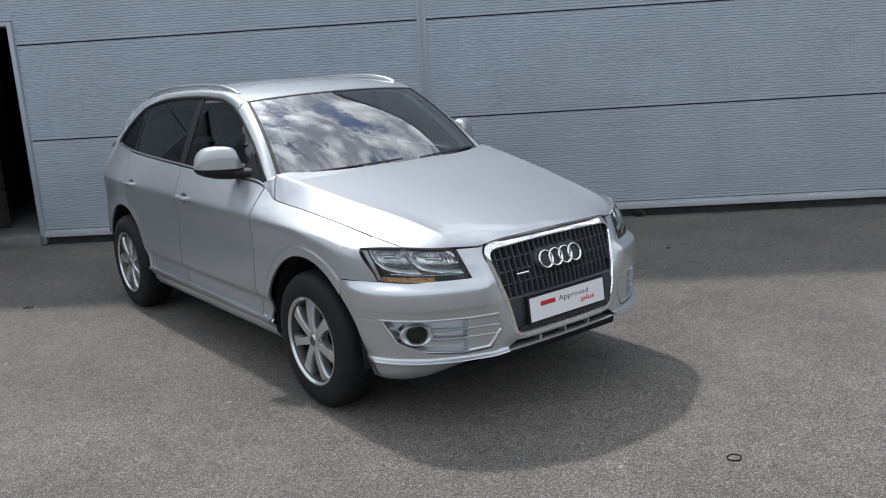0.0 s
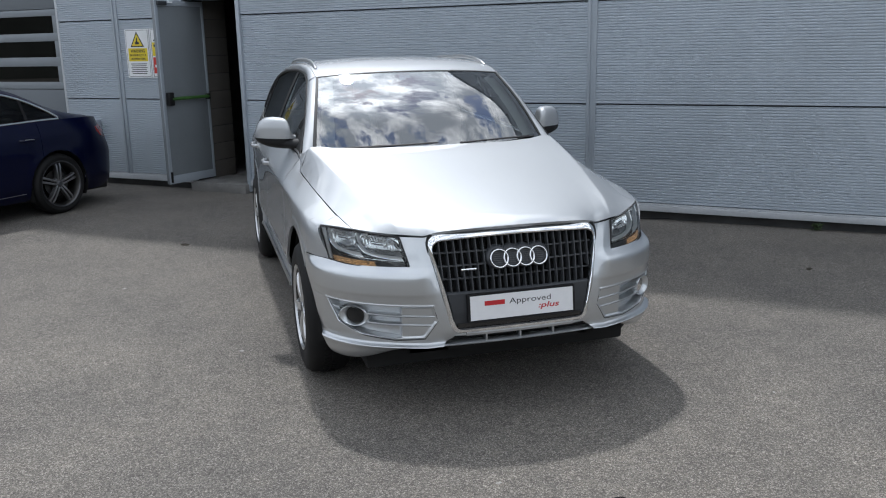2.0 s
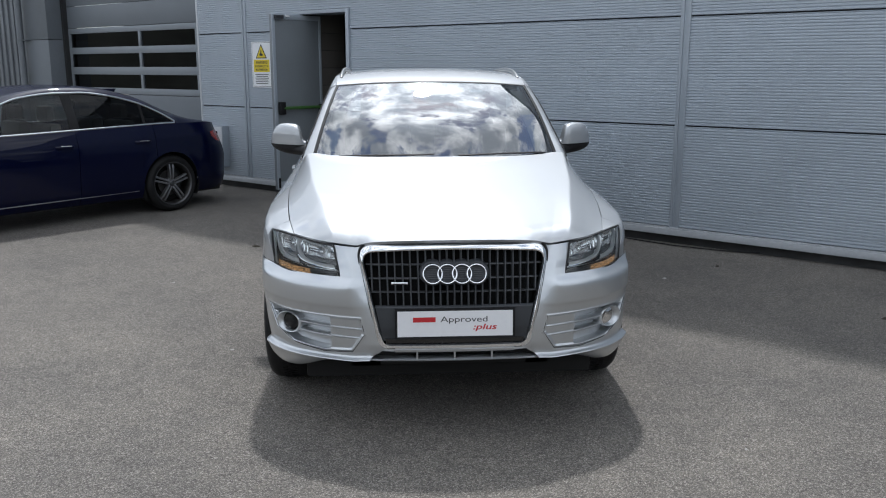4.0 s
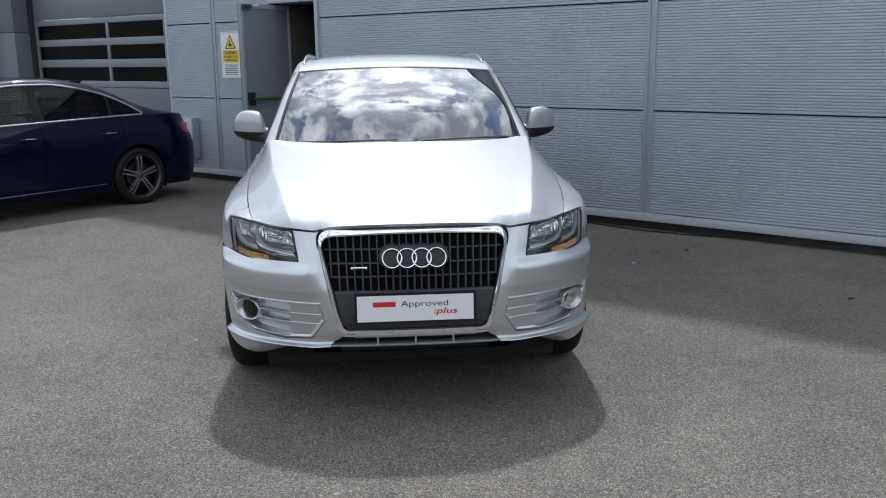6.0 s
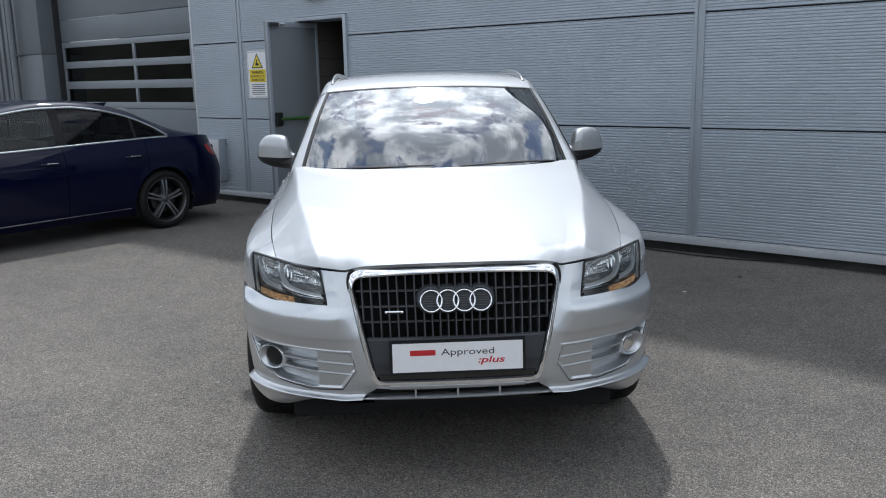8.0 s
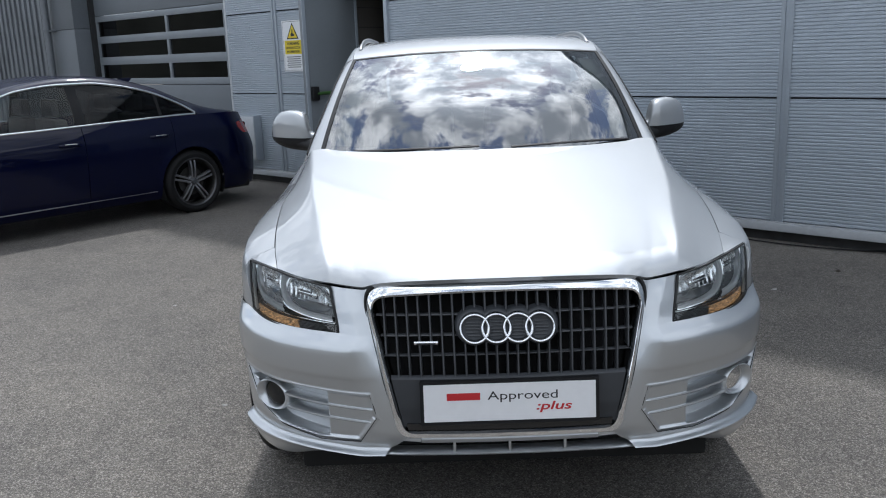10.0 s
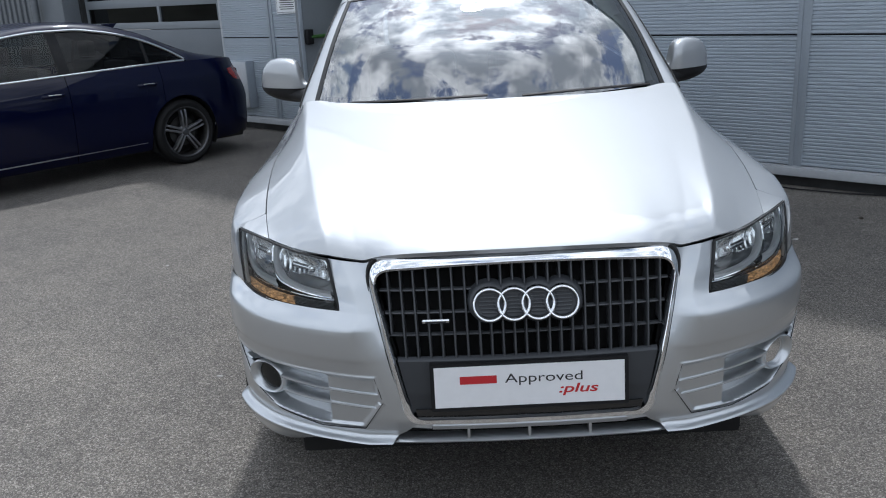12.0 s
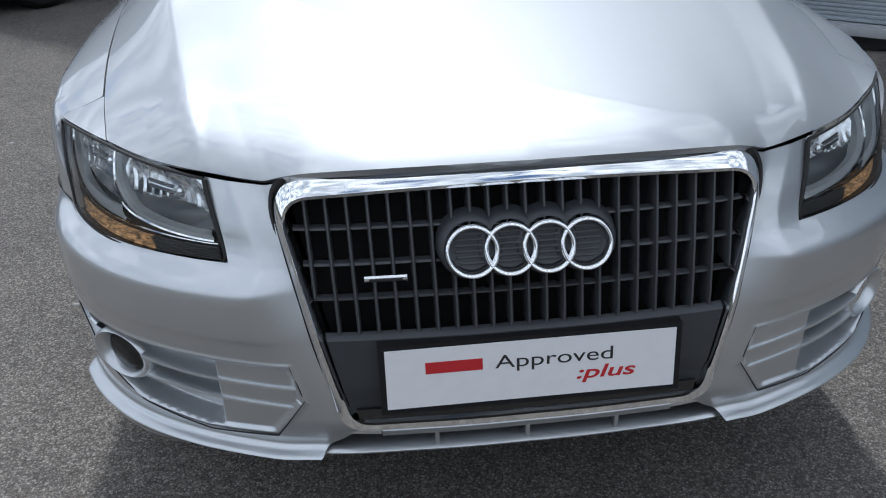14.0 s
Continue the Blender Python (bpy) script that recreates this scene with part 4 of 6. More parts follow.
def build_bumper(side):
    z1 = np.r_[np.linspace(0.25, 0.33, 16), np.linspace(0.334, 0.36, 14), np.linspace(0.364, 0.60, 92), np.linspace(0.604, 0.752, 54), np.linspace(0.757, 0.884, 16)]
    nz = len(z1)
    a, b, c = 30, 190, 40
    up = np.minimum(frame_x(np.maximum(z1, 0.364)), 0.447 - 0.075 * (1 - np.sqrt(np.maximum(1 - np.clip((z1 - 0.828) / 0.074, 0, 1) ** 2, 0)))) - 0.004
    corner = 0.333 - 0.060 + np.sqrt(np.maximum(0.0036 - np.clip(0.496 - z1, 0, 0.06) ** 2, 0))
    x_in = np.where(z1 < 0.437, np.interp(z1, [0.340, 0.352, 0.426, 0.437], [0.390, 0.378, 0.322, 0.300]), np.where(z1 < 0.496, np.minimum(corner, up), up))
    t0 = t_at(x_in, z1)
    tm = t_at(lamp_in_x(np.maximum(z1, 0.6)) - 0.003, z1)
    tS = float(t_of_x(0.886))
    yend = WHEEL_F - np.sqrt(np.maximum(ARCH**2 - (z1 - HUB_Z) ** 2, 0.0))
    yend = np.minimum(yend, 0.60)
    Z = np.broadcast_to(z1[None, :], (a + b, nz))
    T = np.empty((a + b, nz))
    T[:a] = t0 + (tm - t0) * np.linspace(0, 1, a)[:, None]
    T[a:] = tm + (tS - tm) * np.linspace(1 / b, 1, b)[:, None]
    P = nose(T, Z)
    d = recess_mask(P[..., 0], Z)
    deep = 0.005 + 0.042 * smoothstep(0.565, 0.585, P[..., 0])
    lipout = 0.0030 * np.exp(-((d - 0.000) / 0.004) ** 2)
    P = nose(T, Z, smoothstep(0.002, 0.012, d) * deep - lipout)
    rise = smoothstep(0.757, 0.884, z1)[None, :]
    P[:a, :, 2] += (bonnet_z(P[:a, :, 0], bonnet_front(P[:a, :, 0])) - 0.0055 - 0.884) * rise
    # run on along the side to the wheel arch
    p0 = P[-1]
    p1 = np.stack([width(yend) + 0.002 - 0.012 * smoothstep(0.50, 0.36, z1) - 0.88 * np.maximum(0.345 - z1, 0) ** 1.2, yend, z1], -1)
    tan0 = P[-1] - P[-6]
    tan0 /= np.linalg.norm(tan0, axis=1, keepdims=True)
    ln = np.linalg.norm(p1 - p0, axis=1, keepdims=True)
    q = np.linspace(1 / c, 1, c)[:, None, None]
    m0, m1 = tan0 * ln, np.array([0.08, 1.0, 0.0]) * ln
    S = (2 * q**3 - 3 * q**2 + 1) * p0 + (q**3 - 2 * q**2 + q) * m0 + (3 * q**2 - 2 * q**3) * p1 + (q**3 - q**2) * m1
    S[..., 2] = z1
    P = np.concatenate([P, S])
    fac = 0.06 + 0.80 * smoothstep(0.46, 0.84, P[..., 0])
    P[..., 2] = np.where(P[..., 2] < 0.343, 0.343 - (0.343 - P[..., 2]) * fac, P[..., 2])
    P[..., 2] += (0.030 + 0.007 * smoothstep(0.47, 0.385, P[..., 0])) * np.exp(-(((P[..., 2] - 0.343) / 0.055) ** 2))
    keep = np.ones((a + b + c - 1, nz - 1), bool)
    keep[a - 1:, np.searchsorted(z1, 0.7545) - 1:] = False
    return sheet("front_bumper", P, M_PAINT_BUMPER, car, "silver front bumper half with fog lamp pocket", outward=(0.3, -1, 0), keep=keep, side=side, thick=0, sharp=75)


for s in (1, -1):
    build_bumper(s)


def build_wing(side):
    n, m = 110, 44
    # columns from the lamp to the door
    ys = np.r_[np.linspace(0.40, 0.488, 8), WHEEL_F - ARCH * np.cos(np.linspace(0.03, math.pi - 0.02, n - 28)), np.linspace(WHEEL_F + ARCH + 0.004, 1.512, 20)]
    ys = np.sort(ys)
    n = len(ys)
    top = np.where(ys < 0.50, 0.752 + (ys - 0.398) / 0.102 * 0.150, edge_z(ys) - 0.001)
    top = np.where((ys >= 0.50) & (ys < 0.515), 0.902 + (ys - 0.50) / 0.015 * (edge_z(0.515) - 0.902), top)
    bot = np.maximum(arch_z(ys, 0.30), np.where(ys < 0.60, 0.7545, 0.0))
    bot = np.minimum(bot, top - 0.001)
    V = np.linspace(0, 1, m)[None, :]
    Z = bot[:, None] + (top - bot)[:, None] * V
    Y = np.broadcast_to(ys[:, None], Z.shape)
    P = flank(Y, Z)
    return sheet("front_wing", P, M_PAINT, car, "silver front wing over the wheel", outward=(1, 0, 0.2), side=side, thick=0.014)


for s in (1, -1):
    build_wing(s)


def wing_top(side):
    """The strip of wing between the lamp top and the bonnet line."""
    ys = np.linspace(0.338, 0.512, 16)
    lamp = curve3([(0.53, 0.168, 0.883), (0.64, 0.235, 0.893), (0.745, 0.335, 0.905), (0.866, 0.50, 0.903)])
    tt = np.linspace(0.64, 1.0, 16)
    A = lamp(tt)
    A[:, 2] += 0.004
    A[:, 1] += 0.003
    yy = np.linspace(0.338, 0.512, 16)
    B = np.stack([edge_x(yy) , yy, edge_z(yy)], -1)
    V = np.linspace(0, 1, 10)[None, :, None]
    P = A[:, None, :] * (1 - V) + B[:, None, :] * V
    return sheet("wing_top", P, M_PAINT, car, "", outward=(0.3, -0.3, 1), side=side, thick=0.008)


for s in (1, -1):
    wing_top(s)


def side_panel(name, y0, y1, z0, ztop, material, side, label, n=44, m=44, inset=0.0):
    ys = np.linspace(y0, y1, n)
    zb = np.full(n, z0) if not callable(z0) else z0(ys)
    zt = ztop(ys)
    V = np.linspace(0, 1, m)[None, :]
    Z = zb[:, None] + (zt - zb)[:, None] * V
    P = flank(np.broadcast_to(ys[:, None], Z.shape), Z)
    P[..., 0] -= inset
    return sheet(name, P, material, car, label, outward=(1, 0, 0), side=side, thick=0.014)


doors = []
for s in (1, -1):
    d1 = side_panel("front_door", 1.519, 2.612, 0.335, lambda y: edge_z(y) - 0.004, M_PAINT, s, "silver front door")
    d2 = side_panel("rear_door", 2.619, 3.60, lambda y: np.maximum(arch_z(y, 0.335), 0.335), lambda y: edge_z(y) - 0.004, M_PAINT, s, "silver rear door", n=70)
    doors += [(s, d1, d2)]
    ysq = np.sort(np.r_[np.linspace(3.607, WHEEL_R + ARCH * 0.999, 60), np.linspace(WHEEL_R + ARCH + 0.004, 4.58, 24)])
    zb = np.minimum(arch_z(ysq, 0.34), edge_z(ysq) - 0.05)
    V = np.linspace(0, 1, 40)[None, :]
    Z = zb[:, None] + (edge_z(ysq) - zb)[:, None] * V
    sheet("rear_quarter", flank(np.broadcast_to(ysq[:, None], Z.shape), Z), M_PAINT, car, "silver rear quarter panel", outward=(1, 0, 0), side=s, thick=0.012)
    # sill and its bright strip
    ys = np.linspace(1.39, 3.30, 30)
    prof = [(0.0, 0.330), (-0.004, 0.30), (-0.03, 0.262), (-0.12, 0.245)]
    P = np.stack([np.stack([flank(ys, 0.33)[:, 0] - 0.004 + dx, ys, np.full(30, z)], -1) for dx, z in prof], 1)
    sheet("sill", P, M_PAINT_BUMPER, car, "", outward=(1, 0, -0.3), side=s, thick=0.01)
    strip = np.stack([np.stack([flank(ys, 0.375)[:, 0] + dx, ys, np.full(30, z) + 0.012 * (ys - 1.39) / 1.9], -1) for dx, z in ((0.0, 0.362), (0.009, 0.366), (0.010, 0.376), (0.0, 0.386))], 1)
    sheet("sill_strip", strip, M_ALU, car, "bright sill strip", outward=(1, 0, 0), side=s, thick=0.004, sharp=60)

# rear end
nu = 30
xs = np.linspace(-1, 1, nu)
zz = np.linspace(0.32, 1.22, 24)
P = np.empty((nu, 24, 3))
for i, u in enumerate(xs):
    for j, z in enumerate(zz):
        w = float(flank(4.45, min(z, 1.19))[0])
        P[i, j] = (u * w, 4.45 + 0.15 * (1 - abs(u) ** 3) - 0.10 * max(0, (z - 0.75)) , z)
sheet("tailgate", P, M_PAINT, car, "silver tailgate and rear bumper", outward=(0, 1, 0), thick=0.01)

# ---- glasshouse ----
win_top = hermite([1.50, 1.62, 1.80, 2.00, 2.15, 2.35, 2.70, 3.10, 3.50, 3.74, 3.92, 4.03], [1.120, 1.222, 1.354, 1.476, 1.540, 1.582, 1.595, 1.586, 1.532, 1.432, 1.335, 1.262])


def cabin_x(y, z):
    """Half width of the windows' side at (y, z)."""
    ze, xe = edge_z(y), edge_x(y)
    f = (z - ze) / 0.42
    return xe - 0.004 - 0.165 * f - 0.030 * f * np.abs(f)




def ws_bottom(u):
    """Foot of the windscreen, u from 0 at the middle to 1 at the pillar."""
    return np.stack([0.745 * u, 1.285 + 0.215 * u**2.45, 1.150 + 0.005 * u**2], -1)


def ws_top(u):
    return np.stack([0.622 * u, 1.955 + 0.090 * u**2.3, 1.592 - 0.026 * u**2.3], -1)



def windscreen(u, v, out=0.0):
    """u from -1 to 1 across, v from 0 at the foot to 1 at the roof."""
    a, b = ws_bottom(np.abs(u)), ws_top(np.abs(u))
    p = a * (1 - v)[..., None] + b * v[..., None]
    bulge = 0.030 * np.sin(math.pi * np.clip(v, 0, 1)) + out
    p[..., 1] -= bulge * 0.55
    p[..., 2] += bulge * 0.83
    p[..., 0] = np.where(u < 0, -p[..., 0], p[..., 0])
    return p


U, V = np.meshgrid(np.linspace(-1, 1, 61), np.linspace(0, 1, 25), indexing="ij")
ws = sheet("windscreen", windscreen(U, V), M_WSGLASS, car, "laminated windscreen reflecting the sky", outward=(0, -1, 1), thick=0)
# dark printed border of the screen, just behind the glass
def screen_band(u0, u1, v0, v1, name="screen_border"):
    U, V = np.meshgrid(np.linspace(u0, u1, 40), np.linspace(v0, v1, 6), indexing="ij")
    sheet(name, windscreen(U, V, -0.005), M_GLOSSBLK, ws, outward=(0, -1, 1), thick=0)
screen_band(-1, 1, 0.0, 0.075)
screen_band(-1, 1, 0.965, 1.0)
screen_band(-1, -0.94, 0.0, 1.0)
screen_band(0.94, 1, 0.0, 1.0)
for u0, u1, v0, v1 in ((-1, -0.975, 0.0, 1.0), (0.975, 1, 0.0, 1.0), (-1, 1, 0.985, 1.0)):
    U, V = np.meshgrid(np.linspace(u0, u1, 24), np.linspace(v0, v1, 24), indexing="ij")
    sheet("screen_seal", windscreen(U, V, 0.003), M_SEAL, ws, outward=(0, -1, 1), thick=0.003)

for s in (1, -1):
    U, V = np.meshgrid(np.linspace(0.83, 0.97, 6), np.linspace(0.06, 0.97, 20), indexing="ij")
    sheet("inner_pillar", windscreen(U * s, V, -0.035), M_HEADLINER, car, "pale inner pillar trim", outward=(0, -1, 1), thick=0)

# roof
roof_y = np.linspace(0, 1, 60)
nu = 41
P = np.empty((nu, 60, 3))
roof_half = hermite([2.0, 2.4, 3.0, 3.6, 4.0, 4.25], [0.628, 0.622, 0.620, 0.605, 0.585, 0.560])
roof_crown = hermite([1.95, 2.1, 2.4, 2.75, 3.2, 3.7, 4.1, 4.3], [1.596, 1.628, 1.664, 1.677, 1.670, 1.634, 1.572, 1.527])
for i, u in enumerate(np.linspace(-1, 1, nu)):
    front = windscreen(np.array(u), np.array(1.0))
    y = front[1] + 0.006 + (4.28 - front[1]) * roof_y
    h = roof_half(y)
    drop = 0.028 + 0.012 * roof_y
    z = roof_crown(y) - drop * abs(u) ** 2.4
    z = z + (front[2] + 0.003 - z[0]) * np.exp(-roof_y * 22)
    P[i] = np.stack([u * (h + (abs(front[0]) / max(abs(u), 1e-6) - h) * np.exp(-roof_y * 14) if abs(u) > 1e-6 else h * 0), y, z], -1)
sheet("roof", P, M_PAINT, car, "silver roof panel", outward=(0, 0, 1), thick=0.01)

for s in (1, -1):
    # pillar from the screen to the side windows
    v = np.linspace(-0.02, 1, 40)
    A = windscreen(np.ones(40), v)
    yb = np.interp(v, [-0.02, 0, 1], [1.508, 1.52, 2.20])
    zb = win_top(yb) + 0.010
    B = np.stack([cabin_x(yb, zb) + 0.002, yb, zb], -1)
    k = np.linspace(0, 1, 9)[None, :, None]
    P = A[:, None, :] * (1 - k) + B[:, None, :] * k
    P += np.array([0.35, -0.3, 0.35]) * (0.020 * np.sin(math.pi * k))
    sheet("front_pillar", P, M_PAINT, car, "", outward=(1, -0.6, 0.5), side=s, thick=0.006)
    # frame above the windows up to the roof
    ys = np.linspace(2.055, 4.18, 50)
    zb = np.maximum(win_top(ys) + 0.010, edge_z(ys))
    B = np.stack([cabin_x(ys, zb) + 0.002, ys, zb], -1)
    zr = roof_crown(ys) - (0.028 + 0.012 * (ys - 2) / 2.2)
    zr = zr + (1.569 - zr[0]) * np.exp(-(ys - 2.055) * 10)
    A = np.stack([roof_half(ys), ys, zr - 0.001], -1)
    P = A[:, None, :] * (1 - k) + B[:, None, :] * k
    P += np.array([0.6, 0, 0.6]) * (0.014 * np.sin(math.pi * k))
    sheet("roof_side", P, M_PAINT, car, "", outward=(1, 0, 0.5), side=s, thick=0.006)
    # rear pillar down to the quarter
    tt = np.linspace(0, 1, 24)
    yb = 4.135 - 0.0 * tt
    A = np.stack([np.interp(tt, [0, 1], [0.575, 0.70]), 4.22 + 0.30 * tt, 1.500 - 0.305 * tt], -1)
    yw = np.interp(tt, [0, 0.75, 1], [3.95, 4.15, 4.25])
    zw = np.maximum(win_top(yw) + 0.01, edge_z(yw))
    B = np.stack([cabin_x(yw, zw) + 0.002, yw, zw], -1)
    P = A[:, None, :] * (1 - k) + B[:, None, :] * k
    P += np.array([0.6, 0.3, 0.3]) * (0.02 * np.sin(math.pi * k))
    sheet("rear_pillar", P, M_PAINT, car, "", outward=(1, 0.4, 0.2), side=s, thick=0.006)

    # side windows: pane, seal and bright surround
    def pane(name, ya, yb, material, label, lean_a=0.0, lean_b=0.0):
        n, m = 36, 20
        ys = np.linspace(ya, yb, n)
        zb, zt = edge_z(ys) + 0.016, win_top(ys)
        zt = np.maximum(zt, zb + 0.004)
        V = np.linspace(0, 1, m)[None, :]
        Z = zb[:, None] + (zt - zb)[:, None] * V
        Y = np.broadcast_to(ys[:, None], Z.shape)
        sheet(name, np.stack([cabin_x(Y, Z) - 0.006, Y, Z], -1), material, car, label, outward=(1, 0, 0.3), side=s, thick=0)
    pane("side_window", 1.56, 2.575, M_SIDEGLASS, "front side window")
    pane("side_window", 2.665, 3.50, M_TINT, "privacy tinted rear side window")
    pane("side_window", 3.535, 4.00, M_TINT, "privacy tinted quarter window")
    for ya, yb in ((2.575, 2.665), (3.50, 3.535)):
        ys = np.linspace(ya, yb, 4)
        V = np.linspace(0, 1, 14)[None, :]
        Z = edge_z(ys)[:, None] + (win_top(ys) - edge_z(ys))[:, None] * V
        Y = np.broadcast_to(ys[:, None], Z.shape)
        sheet("window_pillar", np.stack([cabin_x(Y, Z) - 0.003, Y, Z], -1), M_BLACK, car, "", outward=(1, 0, 0), side=s, thick=0.01)
    ys = np.linspace(1.53, 4.02, 90)
    low = np.stack([s * (cabin_x(ys, edge_z(ys) + 0.008) + 0.004), ys, edge_z(ys) + 0.008], -1)
    tube("window_strip", low, 0.008, M_ALU, car, "bright strip below the windows", sides=8, squash=(0.6, 1))
    ys = np.linspace(1.53, 4.03, 110)
    high = np.stack([s * (cabin_x(ys, win_top(ys)) + 0.0015), ys, win_top(ys) + 0.002], -1)
    tube("window_seal", high, 0.011, M_SEAL, car, "", sides=8, squash=(0.5, 1))
    # roof rail
    ys = np.r_[2.20, 2.24, 2.30, np.linspace(2.42, 3.55, 16), 3.72, 3.80, 3.86]
    zr = roof_crown(ys) - 0.026 + np.interp(ys, [2.20, 2.24, 2.32, 2.45, 3.5, 3.72, 3.86], [-0.010, 0.000, 0.010, 0.017, 0.017, 0.008, -0.012])
    rail = np.stack([s * (roof_half(ys) - 0.028), ys, zr], -1)
    tube("roof_rail", rail, 0.014, M_ALU, car, "aluminium roof rail", sides=12, squash=(0.8, 1.0))

U, V = np.meshgrid(np.linspace(-1, 1, 21), np.linspace(0, 1, 10), indexing="ij")
sheet("rear_screen", np.stack([U * (0.46 + 0.10 * V), 4.19 + 0.22 * V + 0.03 * (1 - U**2), 1.50 - 0.30 * V], -1), M_TINT, car, "tinted rear screen", outward=(0, 1, 0.5), thick=0)

# dark inner shell added to block light and view: floor, bulkheads, engine bay, wheel houses
for nm, lo_, hi_, bev in (("floor_pan", (-0.70, 0.30, 0.20), (0.70, 4.40, 0.34), 0.02), ("crash_beam", (-0.56, 0.18, 0.37), (0.56, 0.50, 0.72), 0.03), ("engine_block", (-0.66, 0.45, 0.34), (0.66, 1.30, 0.86), 0.03),
                          ("bulkhead", (-0.72, 1.36, 0.34), (0.72, 1.46, 1.08), 0.02), ("intake_duct", (-0.36, 0.075, 0.385), (0.36, 0.17, 0.44), 0.0), ("front_undertray", (-0.34, 0.09, 0.330), (0.34, 0.45, 0.358), 0.01),
                          ("undertray", (-0.50, 0.30, 0.235), (0.50, 0.60, 0.30), 0.02), ("sill_core", (-0.86, 1.42, 0.27), (-0.80, 3.28, 0.90), 0.0), ("sill_core", (0.80, 1.42, 0.27), (0.86, 3.28, 0.90), 0.0)):
    bm = bmesh.new()
    box_bm(bm, lo_, hi_, bev)
    part(nm, bm, M_DARK, car, "")
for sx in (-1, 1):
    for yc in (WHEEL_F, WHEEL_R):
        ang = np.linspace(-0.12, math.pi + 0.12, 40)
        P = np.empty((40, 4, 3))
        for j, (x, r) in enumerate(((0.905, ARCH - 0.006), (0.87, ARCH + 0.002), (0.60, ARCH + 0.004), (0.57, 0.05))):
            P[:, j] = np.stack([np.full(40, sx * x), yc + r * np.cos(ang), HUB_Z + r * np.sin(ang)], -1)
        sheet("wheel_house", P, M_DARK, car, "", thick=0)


# ---- wheels ----
def build_wheel(name, parent, tyre_r, rim_r, wide, spokes, hub_face, spoke_mat, rim_mat, twin=False):
    """A wheel round the local x axis, outer face towards -x."""
    w = empty(name)
    w.parent = parent
    h = wide / 2
    prof = [(rim_r - 0.004, h - 0.012), (rim_r + 0.012, h - 0.002), (rim_r + 0.045, h + 0.004), (tyre_r - 0.055, h + 0.002), (tyre_r - 0.024, h - 0.010), (tyre_r - 0.006, h - 0.032), (tyre_r, h - 0.055)]
    full = [(r, -a) for r, a in prof] + [(r, a) for r, a in reversed(prof)]
    tyre = lathe("tyre", full, M_RUBBER, w, "black rubber tyre", n=72)
    # tread blocks as grooves of small ribs
    verts, faces = [], []
    for k in range(72):
        a0 = 2 * math.pi * (k + 0.12) / 72
        a1 = 2 * math.pi * (k + 0.80) / 72
        for x0, x1, tw in ((-h + 0.030, -h + 0.075, 0.04), (-h + 0.082, -0.006, -0.03), (0.006, h - 0.082, 0.03), (h - 0.075, h - 0.030, -0.04)):
            b0 = len(verts)
            for r in (tyre_r - 0.004, tyre_r + 0.004):
                rr = r - (0.006 if abs(x0) > 0.07 or abs(x1) > 0.07 else 0)
                for a, x in ((a0, x0), (a1, x0), (a1 + tw, x1), (a0 + tw, x1)):
                    e = 0.010 if abs(x) > h - 0.05 else 0.0
                    verts.append((x, (rr - e) * math.cos(a), (rr - e) * math.sin(a)))
            for f in ((0, 1, 2, 3), (4, 7, 6, 5), (0, 4, 5, 1), (1, 5, 6, 2), (2, 6, 7, 3), (3, 7, 4, 0)):
                faces.append(tuple(b0 + i for i in f))
    finish("tread", verts, faces, M_RUBBER, w, smooth=False)
    rim_prof = [(rim_r + 0.008, -h + 0.004), (rim_r + 0.010, -h - 0.001), (rim_r + 0.003, -h - 0.001), (rim_r - 0.006, -h + 0.010), (rim_r - 0.022, -h + 0.035), (rim_r - 0.030, 0.02), (rim_r - 0.01, h - 0.01)]
    lathe("rim", rim_prof[:4], rim_mat, w, "alloy rim lip", n=72)
    # dark barrel and near-black disc put the spoke gaps' shade into colour
    lathe("barrel", rim_prof[3:], M_BRAKE, w, "dark inner rim barrel", n=60)
    lathe("brake_disc", [(0.02, -0.022), (0.15, -0.022), (0.15, 0.0), (0.02, 0.0)], M_BRAKE, w, "", n=48)
    lathe("wheel_inner", [(0.01, 0.03), (rim_r - 0.02, 0.05)], M_DARK, w, "", n=40)
    # spokes
    P = []
    face = -h + hub_face
    for k in range(spokes):
        offs = (-0.5, 0.5) if twin else (0.0,)
        for o in offs:
            a = 2 * math.pi * k / spokes + math.pi / 2
            verts, faces = [], []
            rs = [0.030, 0.060, 0.10, 0.15, 0.19, rim_r - 0.006]
            ws = [0.026, 0.026, 0.025, 0.028, 0.035, 0.049] if not twin else [0.012, 0.012, 0.0115, 0.0115, 0.012, 0.0135]
            for i, (r, hw) in enumerate(zip(rs, ws)):
                t = i / (len(rs) - 1)
                fx = face - 0.004 + 0.030 * (1 - t) ** 2 * 0.2 + (-0.012 * math.sin(math.pi * t) * 0.6) - 0.010 * t * (hub_face > 0.03) + (0.008 if t == 1 else 0)
                shift = o * (0.030 + 0.018 * t) if twin else 0.0
                for dx, q in ((0.050, -0.85), (0.018, -1.0), (0.001, -0.78), (0.0, 0.0), (0.001, 0.78), (0.018, 1.0), (0.050, 0.85)):
                    c = shift + q * hw
                    verts.append((fx + dx, r * math.cos(a) - c * math.sin(a), r * math.sin(a) + c * math.cos(a)))
            for i in range(len(rs) - 1):
                for j in range(6):
                    faces.append((i * 7 + j, i * 7 + j + 1, (i + 1) * 7 + j + 1, (i + 1) * 7 + j))
            finish("spoke", verts, faces, spoke_mat, w, sharp=45)
